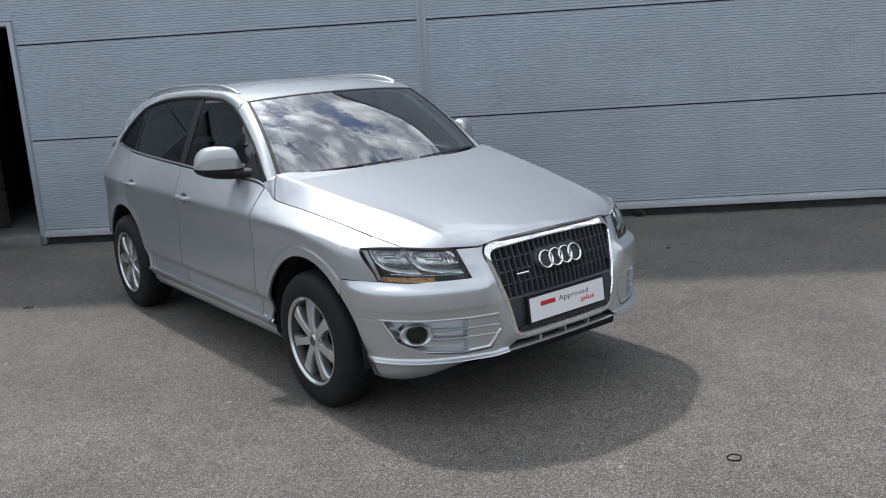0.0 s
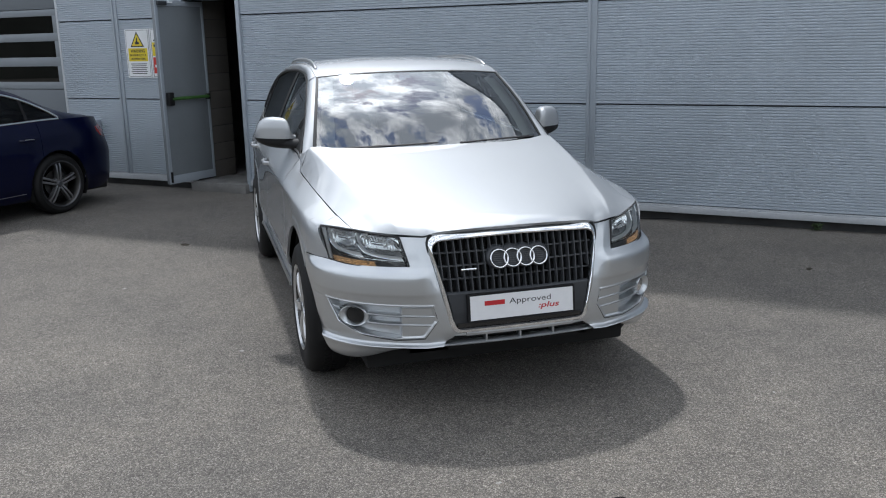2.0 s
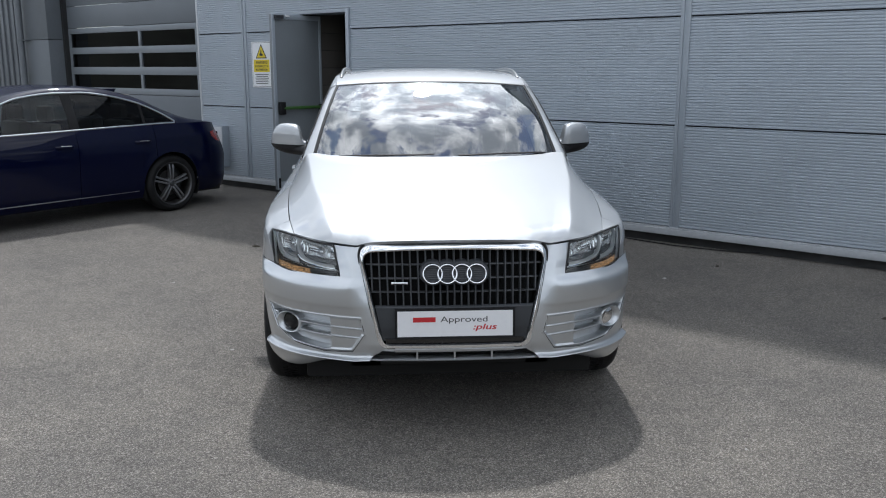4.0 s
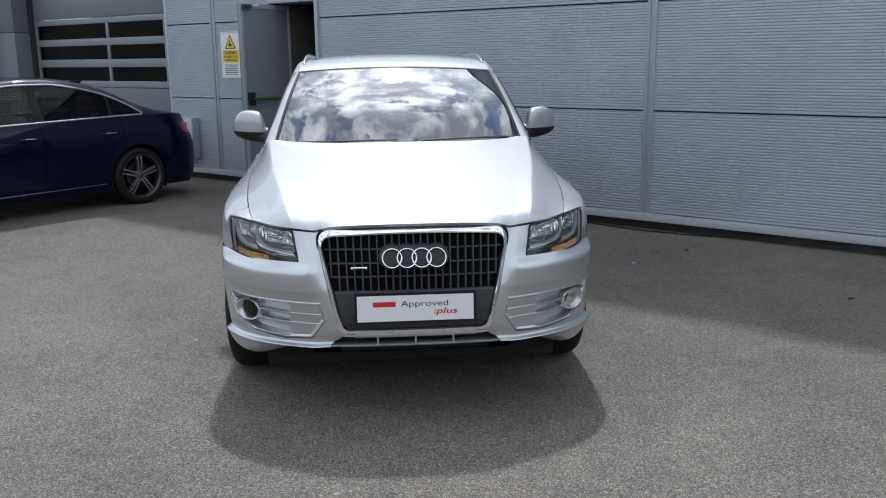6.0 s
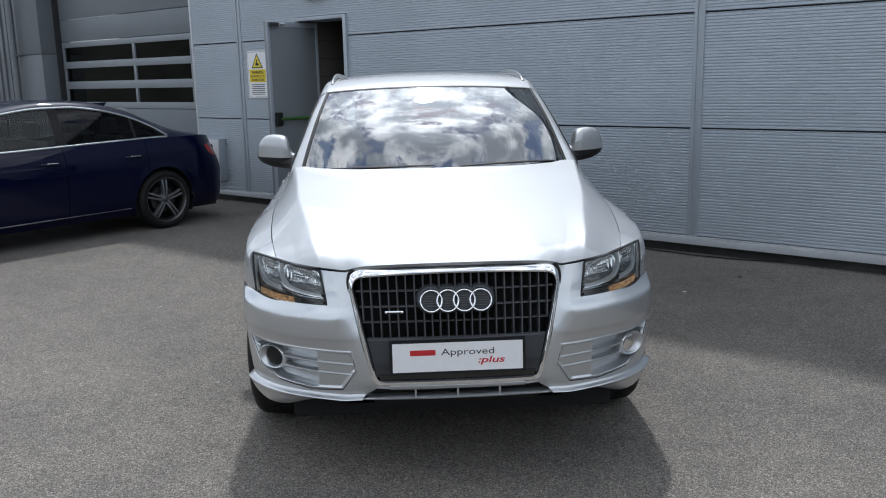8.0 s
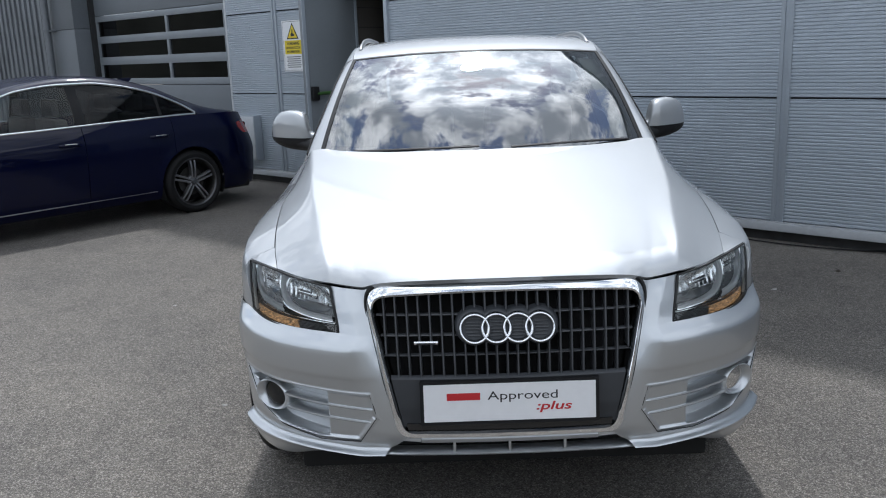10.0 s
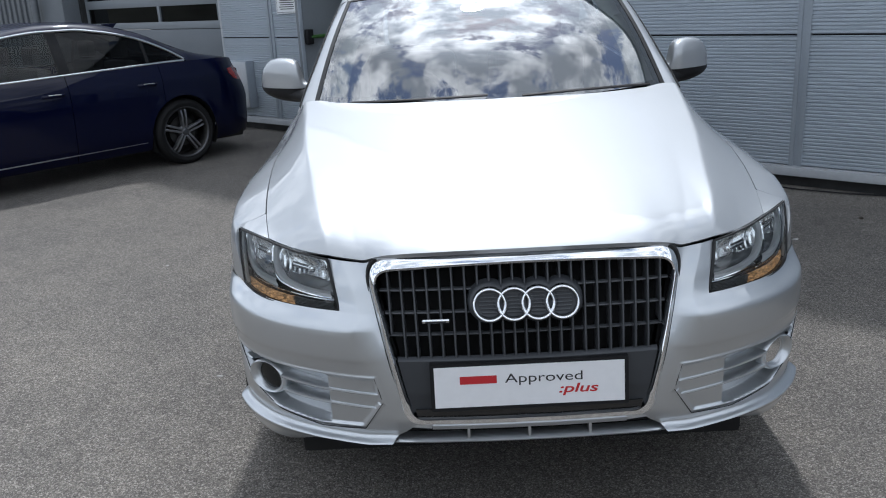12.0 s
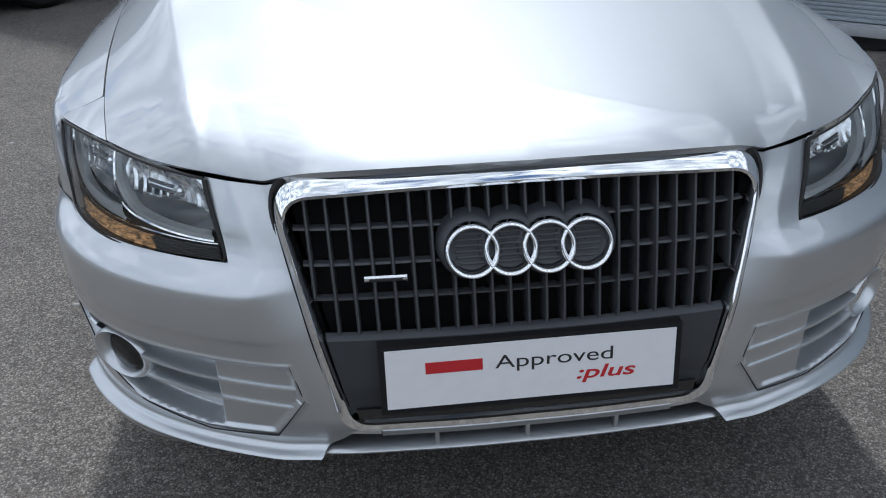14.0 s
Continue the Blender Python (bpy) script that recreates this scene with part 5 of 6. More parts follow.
    lathe("hub", [(0.0, face - 0.004), (0.026, face - 0.004), (0.030, face), (0.052, face + 0.004), (0.070, face + 0.014), (0.075, face + 0.05)], rim_mat, w, "", n=32)
    lathe("hub_cap", [(0.0, face - 0.009), (0.022, face - 0.008), (0.027, face - 0.003)], M_BAR, w, "dark hub cap", n=24)
    for k in range(5):
        a = 2 * math.pi * k / 5 + 0.3
        bolt = lathe("wheel_bolt", [(0.0, -0.006), (0.007, -0.006), (0.008, 0.0), (0.008, 0.01)], M_BRAKE, w, "", n=8)
        bolt.location = (face + 0.010, 0.056 * math.cos(a), 0.056 * math.sin(a))
    return w


wheel = build_wheel("wheel", car, 0.362, 0.226, 0.235, 7, 0.016, M_RIM, M_RIM)
wheel.location = (-0.824, WHEEL_F, HUB_Z)
wheel["label"] = "wheel with seven-spoke silver alloy rim"
for x, y, turn, spin in ((0.824, WHEEL_F, 180, 20), (-0.824, WHEEL_R, 0, 12), (0.824, WHEEL_R, 180, 33)):
    w2 = copy_thing(wheel, pose(x, y, HUB_Z) @ pose(0, 0, 0, 0, 0, turn) @ pose(0, 0, 0, spin, 0, 0))


# ---- grille ----
grille = empty("grille")
grille.parent = car
TOPZ, LOWZ = 0.904, 0.436
rad = [0.075, 0.075, 0.060, 0.060]


def front_xz(x, z, inset=0.0):
    """A point of the grille's own smooth face."""
    x, z = np.broadcast_arrays(np.asarray(x, float), np.asarray(z, float))
    y = np.interp(np.abs(x), _pl[:, 0], _pl[:, 1]) + grille_set(z) + inset
    return np.stack([x, y, z], -1)


def crown(x, z):
    """The upper edge of the grille arches towards the middle."""
    return z + 0.014 * np.clip(1 - (np.asarray(x) / 0.42) ** 2, 0, 1) * smoothstep(0.70, 0.88, z)


def on_nose(loop, inset):
    loop = np.stack([loop[:, 0], crown(loop[:, 0], loop[:, 1])], -1)
    return front_xz(loop[:, 0], loop[:, 1], inset)


def inset_loop(top, sidew, low, r):
    top *= 1.10
    c = [(-0.447 + sidew, TOPZ - top), (0.447 - sidew, TOPZ - top), (0.346 - sidew * 0.9, LOWZ + low), (-0.346 + sidew * 0.9, LOWZ + low)]
    return rounded_loop(c, r, 10)


loops = []
for top, sw, low, r, ins in ((0.0, 0.0, 0.0, rad, 0.022), (0.001, 0.001, 0.0005, rad, 0.008), (0.009, 0.006, 0.003, [0.07, 0.07, 0.056, 0.056], 0.000), (0.021, 0.014, 0.008, [0.06, 0.06, 0.053, 0.053], -0.0065),
                             (0.032, 0.021, 0.012, [0.05, 0.05, 0.048, 0.048], -0.0090), (0.038, 0.026, 0.015, [0.045, 0.045, 0.046, 0.046], -0.004), (0.041, 0.029, 0.018, [0.042, 0.042, 0.044, 0.044], 0.014), (0.042, 0.030, 0.019, [0.042, 0.042, 0.044, 0.044], 0.05)):
    base_n = inset_loop(top, sw, low, r)
    # equal division along long runs
    dense = []
    for i in range(len(base_n)):
        a, b = base_n[i], base_n[(i + 1) % len(base_n)]
        k = 12 if (i + 1) % 11 == 0 else 1
        dense += [a + (b - a) * j / k for j in range(k)]
    dense = np.array(dense)
    loops.append(on_nose(dense, ins if ins > 0.004 else ins * smoothstep(0.45, 0.52, dense[:, 1]) - 0.004 * smoothstep(0.52, 0.45, dense[:, 1])))
ring_strip("chrome_surround", loops, M_CHROME, grille, "polished chrome grille surround")


def grille_half(z):
    return np.interp(z, [LOWZ, TOPZ], [0.346, 0.447]) - 0.028


# shadow gap round the surround
gap = loops[0] + np.array([0, -0.012, 0])
gap[:, 0] *= 1.006
gap[:, 2] += 0.0025 * np.sign(gap[:, 2] - 0.6)
tube("surround_gap", gap, np.interp(gap[:, 2], [0.80, 0.87, 0.90], [0.0022, 0.004, 0.0065]), M_SEAL, grille, "", sides=6, closed=True)
# near-black sheet in place of the shade behind the bars
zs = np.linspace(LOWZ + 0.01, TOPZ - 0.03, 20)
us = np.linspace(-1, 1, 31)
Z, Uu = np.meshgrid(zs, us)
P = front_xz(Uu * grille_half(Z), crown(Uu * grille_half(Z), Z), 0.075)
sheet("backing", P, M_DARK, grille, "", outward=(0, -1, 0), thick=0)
# upright bars
SEP = 0.622
for k in range(-11, 12):
    x = math.copysign(0.0320 * min(abs(k), 4) + 0.0350 * max(abs(k) - 4, 0), k)      # closer together behind the emblem
    verts, faces = [], []
    zt = float(crown(x, TOPZ - 0.040)) + 0.004
    zb = SEP - 0.004
    if abs(x) > grille_half(zb) - 0.002:
        zb = float(np.interp(abs(x), [float(grille_half(LOWZ)), float(grille_half(TOPZ))], [LOWZ, TOPZ])) + 0.004
    for i, z in enumerate(np.linspace(zb, zt, 10)):
        c = front_xz(np.array(x), np.array(z), 0.012)
        xs_ = x * (1 + 0.10 * (z - 0.75))
        for dx, dy in ((-0.0034, 0.050), (-0.0034, 0.004), (-0.0016, 0.0), (0.0016, 0.0), (0.0034, 0.004), (0.0034, 0.050)):
            verts.append((xs_ + dx, c[1] + dy, z))
    for i in range(9):
        for j in range(5):
            faces.append((i * 6 + j, i * 6 + j + 1, (i + 1) * 6 + j + 1, (i + 1) * 6 + j))
    finish("upright_bar", verts, faces, M_BAR, grille, sharp=50)
# cross bars, a little set back
for z in (0.806, 0.746, 0.687):
    hw = grille_half(z) + 0.002
    us = np.linspace(-hw, hw, 31)
    P = np.stack([front_xz(us, np.full(31, z + dz), 0.022 + dy) for dz, dy in ((0.0028, 0.016), (0.0028, 0.003), (0.0012, 0.0), (-0.0012, 0.0), (-0.0028, 0.003), (-0.0028, 0.016))], 1)
    sheet("cross_bar", P, M_BAR, grille, "", outward=(0, -1, 0), thick=0, sharp=50)
# plate panel below the bars
zs = np.r_[0.630, 0.626, np.linspace(0.622, 0.470, 10), 0.458]
P = np.empty((41, len(zs), 3))
for j, z in enumerate(zs):
    hw = float(grille_half(z)) - 0.001
    P[:, j] = front_xz(np.linspace(-hw, hw, 41), np.full(41, z), 0.020 if j == 0 else 0.008 if j == 1 else 0.004 + 0.006 * (j > 8) + 0.03 * (j == len(zs) - 1))
sheet("plate_panel", P, M_GREYPL, grille, "matt graphite panel behind the number plate", outward=(0, -1, 0), thick=0.012)
zs = np.linspace(0.452, 0.482, 4)
P = np.empty((31, 4, 3))
for j, z in enumerate(zs):
    hw = float(grille_half(z)) - 0.012
    P[:, j] = front_xz(np.linspace(-hw, hw, 31), np.full(31, z), 0.0015 + 0.010 * (j == 0))
sheet("lower_band", P, M_GLOSSBLK, grille, "", outward=(0, -1, 0), thick=0.006)

# four linked rings and their shroud
RING_Z, RING_R = 0.774, 0.0428
lean = math.atan2(0.036, 0.07)


def emblem_point(x, dz, out):
    p = front_xz(np.array(0.0), np.array(RING_Z), 0.0)
    y0 = float(p[1])
    c = float(front_xz(np.array(x), np.array(RING_Z), 0.0)[1]) - y0
    return (x, y0 - 0.010 + c + dz * math.sin(lean) * 0.75 - out, RING_Z + dz * math.cos(lean) * 1.05)


emblem = empty("ring_emblem")
emblem.parent = car
for cx in (-0.0990, -0.0330, 0.0330, 0.0990):
    loops = []
    for r, out in ((RING_R + 0.0056, -0.010), (RING_R + 0.0055, -0.003), (RING_R + 0.0048, 0.002), (RING_R + 0.0034, 0.0062), (RING_R + 0.0016, 0.0084), (RING_R, 0.0090), (RING_R - 0.0016, 0.0084), (RING_R - 0.0034, 0.0062), (RING_R - 0.0048, 0.002), (RING_R - 0.0055, -0.003), (RING_R - 0.0056, -0.010)):
        loops.append(np.array([emblem_point(cx + r * math.cos(a), r * math.sin(a), out) for a in np.linspace(0, 2 * math.pi, 56, endpoint=False)]))
    ring_strip("chrome_ring", loops, M_CHROME, emblem)
    loops = []
    for r, out in ((0.061, -0.036), (0.058, -0.018), (0.053, -0.009), (0.047, -0.006), (0.040, -0.007), (0.035, -0.012), (0.001, -0.013)):
        loops.append(np.array([emblem_point(cx + r * math.cos(a), r * math.sin(a), out) for a in np.linspace(0, 2 * math.pi, 40, endpoint=False)]))
    ring_strip("shroud", loops, M_GREYPL, emblem)
    for dz in (-0.025, -0.015, -0.005, 0.005, 0.015, 0.025):
        hw = math.sqrt(0.037**2 - dz**2) * 0.74
        tube("slat", [emblem_point(cx + hw * q, dz, -0.0085) for q in (-1, 0, 1)], 0.0020, M_BAR, emblem, sides=6)
tube("badge", [(x, float(front_xz(np.array(x), np.array(0.729), 0.004)[1]), 0.729) for x in (-0.284, -0.25, -0.211)], 0.0058, M_CHROME, car, "small chrome bar badge", sides=8, squash=(0.5, 1))

tube("badge_script", [(x, float(front_xz(np.array(x), np.array(0.729), 0.0005)[1]), 0.7285) for x in (-0.276, -0.25, -0.219)], 0.0026, M_INK, car, "", sides=6, squash=(0.6, 1))

# ---- number plate ----
PY = 0.000


def plate_xyz(x, z, out=0.0):
    """The plate leans back a little."""
    return (x, PY + (z - 0.555) * 0.10 - out, z)


def plate_box(name, x0, x1, z0, z1, out0, out1, material, parent, label=""):
    v = [plate_xyz(x, z, o) for o in (out0, out1) for x, z in ((x0, z0), (x1, z0), (x1, z1), (x0, z1))]
    return finish(name, v, [(0, 3, 2, 1), (4, 5, 6, 7), (0, 1, 5, 4), (1, 2, 6, 5), (2, 3, 7, 6), (3, 0, 4, 7)], material, parent, label, smooth=False)


plate = empty("number_plate")
plate.parent = car
plate_box("plate_holder", -0.271, 0.271, 0.486, 0.620, -0.022, 0.004, M_BLACK, plate, "black plate holder")
plate_box("plate_face", -0.260, 0.260, 0.497, 0.612, 0.0045, 0.0062, M_PLATE, plate, "white show plate")


def lettering(text, size, x, z, material, shear=0.0, bold=0.0, width_to=None, name="lettering"):
    c = bpy.data.curves.new(name, "FONT")
    c.body, c.size, c.shear, c.extrude, c.offset = text, size, shear, 0.0003, bold
    c.align_x = "LEFT"
    ob = new(name + "_curve", c)
    bpy.context.view_layer.update()
    me = bpy.data.meshes.new_from_object(ob.evaluated_get(bpy.context.evaluated_depsgraph_get()))
    scene.collection.objects.unlink(ob)
    bpy.data.objects.remove(ob)
    xs = [v.co.x for v in me.vertices]
    k = 1.0 if width_to is None else width_to / (max(xs) - min(xs))
    x0 = min(xs)
    for v in me.vertices:
        v.co = Vector(plate_xyz(x + (v.co.x - x0) * k, z + v.co.y, 0.0066 + v.co.z * 0.3))
    me.materials.clear()
    me.materials.append(material)
    o = new(name, me)
    o.parent = plate
    return o


plate_box("red_word_bar", -0.190, -0.089, 0.5625, 0.5845, 0.0062, 0.0070, M_RED, plate, "red bar in place of a word")
lettering("Approved", 0.037, -0.067, 0.562, M_INK, width_to=0.212)
lettering(":plus", 0.036, 0.080, 0.527, M_RED, shear=0.22, bold=0.0006, width_to=0.108)

# ---- lower intake ----
intake = empty("lower_intake")
intake.parent = car
# near-black sheet set back in the intake as its shade
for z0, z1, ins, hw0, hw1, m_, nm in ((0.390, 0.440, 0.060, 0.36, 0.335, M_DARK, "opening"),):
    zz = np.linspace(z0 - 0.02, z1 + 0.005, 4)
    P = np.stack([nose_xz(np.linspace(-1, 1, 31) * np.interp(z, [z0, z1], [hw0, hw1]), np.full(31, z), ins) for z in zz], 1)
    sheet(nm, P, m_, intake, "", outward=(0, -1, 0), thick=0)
# bar under the grille surround
P = np.stack([nose_xz(np.linspace(-0.272, 0.272, 31), np.full(31, z), i) for z, i in ((0.4375, 0.02), (0.4365, 0.002), (0.430, -0.003), (0.418, -0.003), (0.414, 0.003), (0.413, 0.04))], 1)
sheet("upper_bar", P, M_PAINT_BUMPER, intake, "", outward=(0, -1, 0), thick=0)
for s in (1, -1):
    P = np.stack([nose_xz(np.linspace(0.274, 0.330, 8), np.full(8, 0.437 - k[0]), k[1]) for k in ((0.0, 0.02), (0.001, 0.003), (0.012, 0.0), (0.016, 0.004), (0.017, 0.04))], 1)
    P[..., 2] -= np.interp(P[..., 0], [0.274, 0.330], [0.004, 0.0])
    sheet("upper_bar", P, M_PAINT_BUMPER, intake, "", outward=(0, -1, 0), thick=0, side=s)
# lower blade
P = np.stack([nose_xz(np.linspace(-0.385, 0.385, 41), np.full(41, z), i) for z, i in ((0.386, 0.048), (0.3875, 0.030), (0.3850, 0.012), (0.3815, 0.002), (0.3775, -0.004), (0.373, -0.002), (0.367, 0.020), (0.360, 0.08))], 1)
sheet("blade", P, M_PAINT_BUMPER, intake, "dull silver lower blade", outward=(0, -1, 0), thick=0)
# near-black floor carries the shade on behind the blade
P = np.stack([nose_xz(np.linspace(-0.385, 0.385, 31), np.full(31, 0.3865), i) for i in (0.040, 0.075)], 1)
sheet("opening_floor", P, M_DARK, intake, "", outward=(0, 0, 1), thick=0)
for x in (-0.171, 0.0, 0.171):
    c0, c1 = nose_xz(np.array(x), np.array(0.388), 0.010), nose_xz(np.array(x), np.array(0.418), 0.006)
    bm = bmesh.new()
    box_bm(bm, (x - 0.004, float(min(c0[1], c1[1])), 0.382), (x + 0.004, float(c0[1]) + 0.04, 0.420), 0.001)
    part("fin", bm, M_PAINT_BUMPER, intake)


# ---- lamps ----
lamp_top = curve3([(0.548, 0.176, 0.883), (0.64, 0.233, 0.892), (0.745, 0.334, 0.903), (0.866, 0.498, 0.902)])
lamp_low = curve3([(0.515, 0.112, 0.746), (0.64, 0.168, 0.746), (0.75, 0.252, 0.749), (0.845, 0.402, 0.757)])


def lamp_corner(u):
    """Height of the rounded lower inner corner, as a share of the lamp's height."""
    return 0.135 * (1 - np.sqrt(np.maximum(1 - np.clip(1 - u / 0.055, 0, 1) ** 2, 0)))


def lamp(u, v, inset=0.0):
    u, v = np.broadcast_arrays(np.asarray(u, float), np.asarray(v, float))
    low = lamp_corner(u)
    v = low + (1 - low) * v
    p = lamp_low(u) * (1 - v)[..., None] + lamp_top(u) * v[..., None]
    d = np.array([0.42, -0.78, 0.42])
    return p + d * (0.014 * np.sin(math.pi * v) * np.sin(math.pi * np.clip(u, 0.05, 0.95)) ** 0.5 - inset)[..., None]


# eyelid trims, (along the lamp, up the lamp): upper and lower edge of each
EYELIDS = (
    (((0.868, 0.985), (0.872, 0.80), (0.845, 0.60), (0.78, 0.475), (0.68, 0.425), (0.58, 0.405), (0.505, 0.40)),
     ((0.898, 0.985), (0.905, 0.77), (0.882, 0.52), (0.81, 0.375), (0.70, 0.315), (0.58, 0.285), (0.47, 0.27))),
    (((0.472, 0.965), (0.478, 0.77), (0.455, 0.59), (0.40, 0.475), (0.30, 0.42), (0.18, 0.395), (0.055, 0.385)),
     ((0.506, 0.965), (0.512, 0.75), (0.492, 0.54), (0.43, 0.385), (0.31, 0.315), (0.18, 0.275), (0.045, 0.255))),
)
FACE = (0.4, -0.8, 0.4)

for s in (1, -1):
    hl = empty("headlight")
    hl.parent = car
    hl["label"] = "clear headlight with two reflector bowls and a lit amber strip"
    U, V = np.meshgrid(np.linspace(0.004, 0.996, 40), np.linspace(0.006, 0.994, 20), indexing="ij")
    sheet("lens", lamp(U, V), M_LENS, hl, "clear lamp lens", outward=FACE, side=s, thick=0)
    mirror_x = np.array([s, 1, 1])
    # thin rim round the lens, with the thick rubber along its foot and inner end
    loop = [lamp(np.array(u), np.array(v)) for u, v in [(q, 0.0) for q in np.linspace(0.03, 1, 24)] + [(1.0, q) for q in np.linspace(0.05, 1, 10)] + [(q, 1.0) for q in np.linspace(0.96, 0, 24)] + [(0.0, q) for q in np.linspace(0.95, 0.0, 10)] + [(q, 0.0) for q in (0.003, 0.008, 0.015, 0.022)]]
    tube("lamp_seal", np.array(loop) * mirror_x, 0.0032, M_SEAL, hl, "", sides=6, closed=True)
    foot = [lamp(np.array(u), np.array(v), 0.004) for u, v in [(0.0, q) for q in np.linspace(0.98, 0.02, 10)] + [(0.002, 0.0), (0.006, 0.0), (0.012, 0.0), (0.020, 0.0), (0.032, 0.0), (0.045, 0.0)] + [(q, 0.0) for q in np.linspace(0.10, 0.97, 20)]]
    tube("lamp_gasket", np.array(foot) * mirror_x, np.r_[np.full(16, 0.0036), np.linspace(0.0045, 0.0035, 20)], M_SEAL, hl, "black rubber lamp gasket", sides=8)
    # painted corner under the rounded end of the lens
    uu, kk = np.meshgrid(np.linspace(-0.01, 0.055, 12), np.linspace(-0.15, 1.0, 6), indexing="ij")
    vv = kk * (lamp_corner(uu) + 0.01)
    corner_p = lamp_low(uu) * (1 - vv)[..., None] + lamp_top(uu) * vv[..., None] + np.array([-0.42, 0.78, -0.42]) * 0.003
    sheet("lamp_corner", corner_p, M_PAINT_BUMPER, hl, "silver bumper corner below the lens", outward=FACE, side=s, thick=0)
    # black inner housing
    U, V = np.meshgrid(np.linspace(0.0, 1.0, 60), np.linspace(0.0, 1.0, 30), indexing="ij")
    edge = np.minimum(np.minimum(U, 1 - U) / 0.04, np.minimum(V, 1 - V) / 0.05)
    hole = ((U > 0.50) & (U < 0.875) & (V > 0.40)) | ((U > 0.05) & (U < 0.475) & (V > 0.385))
    sheet("housing", lamp(U, V, 0.004 + 0.030 * np.clip(edge, 0, 1)), M_BEZEL, hl, "black lamp housing", outward=FACE, side=s, thick=0, keep=~(hole[:-1, :-1] & hole[1:, 1:]))
    # reflector bowls: fluted mirror above, dark shelf below
    for ua, ub, va, bulb_v, fl in ((0.495, 0.885, 0.375, 0.80, 16), (0.035, 0.485, 0.36, 0.76, 14)):
        nu, nv = fl * 4 + 1, 36
        U, V = np.meshgrid(np.linspace(ua, ub, nu), np.linspace(va, 0.99, nv), indexing="ij")
        a = (U - (ua + ub) / 2) / ((ub - ua) / 2)
        b = (V - 0.72) / 0.36
        r = np.clip(np.hypot(a, b), 0, 1)
        flute = 0.0042 * np.abs(((np.arange(nu) / 4.0) % 1.0) - 0.5)[:, None] * 2 * (1 - r**4)
        depth = 0.030 + 0.046 * (1 - r**2) + flute * (V > 0.60)
        shelf = 0.62 - 0.05 * a**2
        low = V < shelf
        depth = np.where(low, 0.026 + (depth - 0.020) * np.clip((V - va) / (shelf - va), 0, 1) ** 0.7, depth)
        P = lamp(U, V, depth)
        kl = low[:-1, :-1] & low[1:, 1:]
        sheet("reflector", P, M_REFL, hl, "bright fluted lamp reflector", outward=FACE, side=s, thick=0, keep=~kl, sharp=12)
        sheet("reflector_shelf", P, M_LAMPDARK, hl, "dark lower half of the reflector", outward=FACE, side=s, thick=0, keep=kl)
        uc = (ua + ub) / 2 + 0.03
        for dv in (-0.035, 0.0, 0.035):
            tube("bulb_shield", lamp(np.linspace(uc - 0.07, uc + 0.06, 6), np.full(6, bulb_v + dv), 0.040) * mirror_x, 0.0026, M_LAMPDARK if dv else M_REFL, hl, "", sides=6)
        c = lamp(np.array(uc - 0.10), np.array(bulb_v), 0.046) * mirror_x
        bm = bmesh.new()
        bmesh.ops.create_uvsphere(bm, u_segments=12, v_segments=8, radius=0.011)
        bmesh.ops.translate(bm, verts=bm.verts, vec=Vector(c))
        part("bulb", bm, M_REFL, hl)
    # broad grey eyelids with a bright edge
    for upper, under in EYELIDS:
        q = np.linspace(0, 1, 40)
        A, B = curve3(upper)(q), curve3(under)(q)
        Pm = np.stack([lamp(*(A * (1 - k) + B * k).T, ins) for k, ins in ((-0.04, 0.040), (0.04, 0.022), (0.45, 0.015), (0.95, 0.016), (1.02, 0.032))], 1)
        sheet("eyelid_trim", Pm, M_TRIMGREY, hl, "satin grey lamp trim", outward=FACE, side=s, thick=0)
        tube("trim_edge", lamp(*B.T, 0.013) * mirror_x, 0.0032, M_CHROME, hl, "", sides=6)
    tube("trim_edge", lamp(np.linspace(0.04, 0.80, 20), np.interp(np.linspace(0.04, 0.80, 20), [0.04, 0.8], [0.222, 0.262]), 0.018) * mirror_x, 0.0017, M_CHROME, hl, "", sides=6)
    # indicator: long ribs, amber and lit towards the outer end, clear towards the grille
    for k in range(6):
        v0, v1 = 0.030 + 0.025 * k, 0.030 + 0.025 * k + 0.022
        for ua, ub, m_, lab in ((0.055, 0.36, M_CLEAR, "clear indicator rib"), (0.36, 0.915, M_AMBER, "lit amber indicator rib")):
            U, V = np.meshgrid(np.linspace(ua, ub, 24), np.linspace(v0, v1, 5), indexing="ij")
            dome = 0.0035 * (np.linspace(-1, 1, 5) ** 2)[None, :]
            sheet("indicator_rib", lamp(U, V, 0.019 + dome), m_, hl, lab, outward=FACE, side=s, thick=0.005)
    U, V = np.meshgrid(np.linspace(0.938, 0.990, 8), np.linspace(0.03, 0.96, 16), indexing="ij")
    sheet("side_reflector", lamp(U, V, 0.008), M_TRIMGREY, hl, "pale grey outer lamp panel", outward=(0.6, -0.6, 0.4), side=s, thick=0.006)

    # fog lamp pocket: two slats, ring, lamp
    fog = empty("fog_lamp")
    fog.parent = car
    fog["label"] = "round fog lamp in a silver ring"
    tf = float(t_of_x(0.776))
    fc = nose(np.array(tf), np.array(0.508), 0.004)
    nx, ny = np.interp(tf, _t, _nrm[:, 0]), np.interp(tf, _t, _nrm[:, 1])
    nn = Vector((nx * 0.75, ny, 0.0)).normalized()
    tt_ = Vector((-nn.y, nn.x, 0)) * -1
    up = Vector((0, 0, 1))

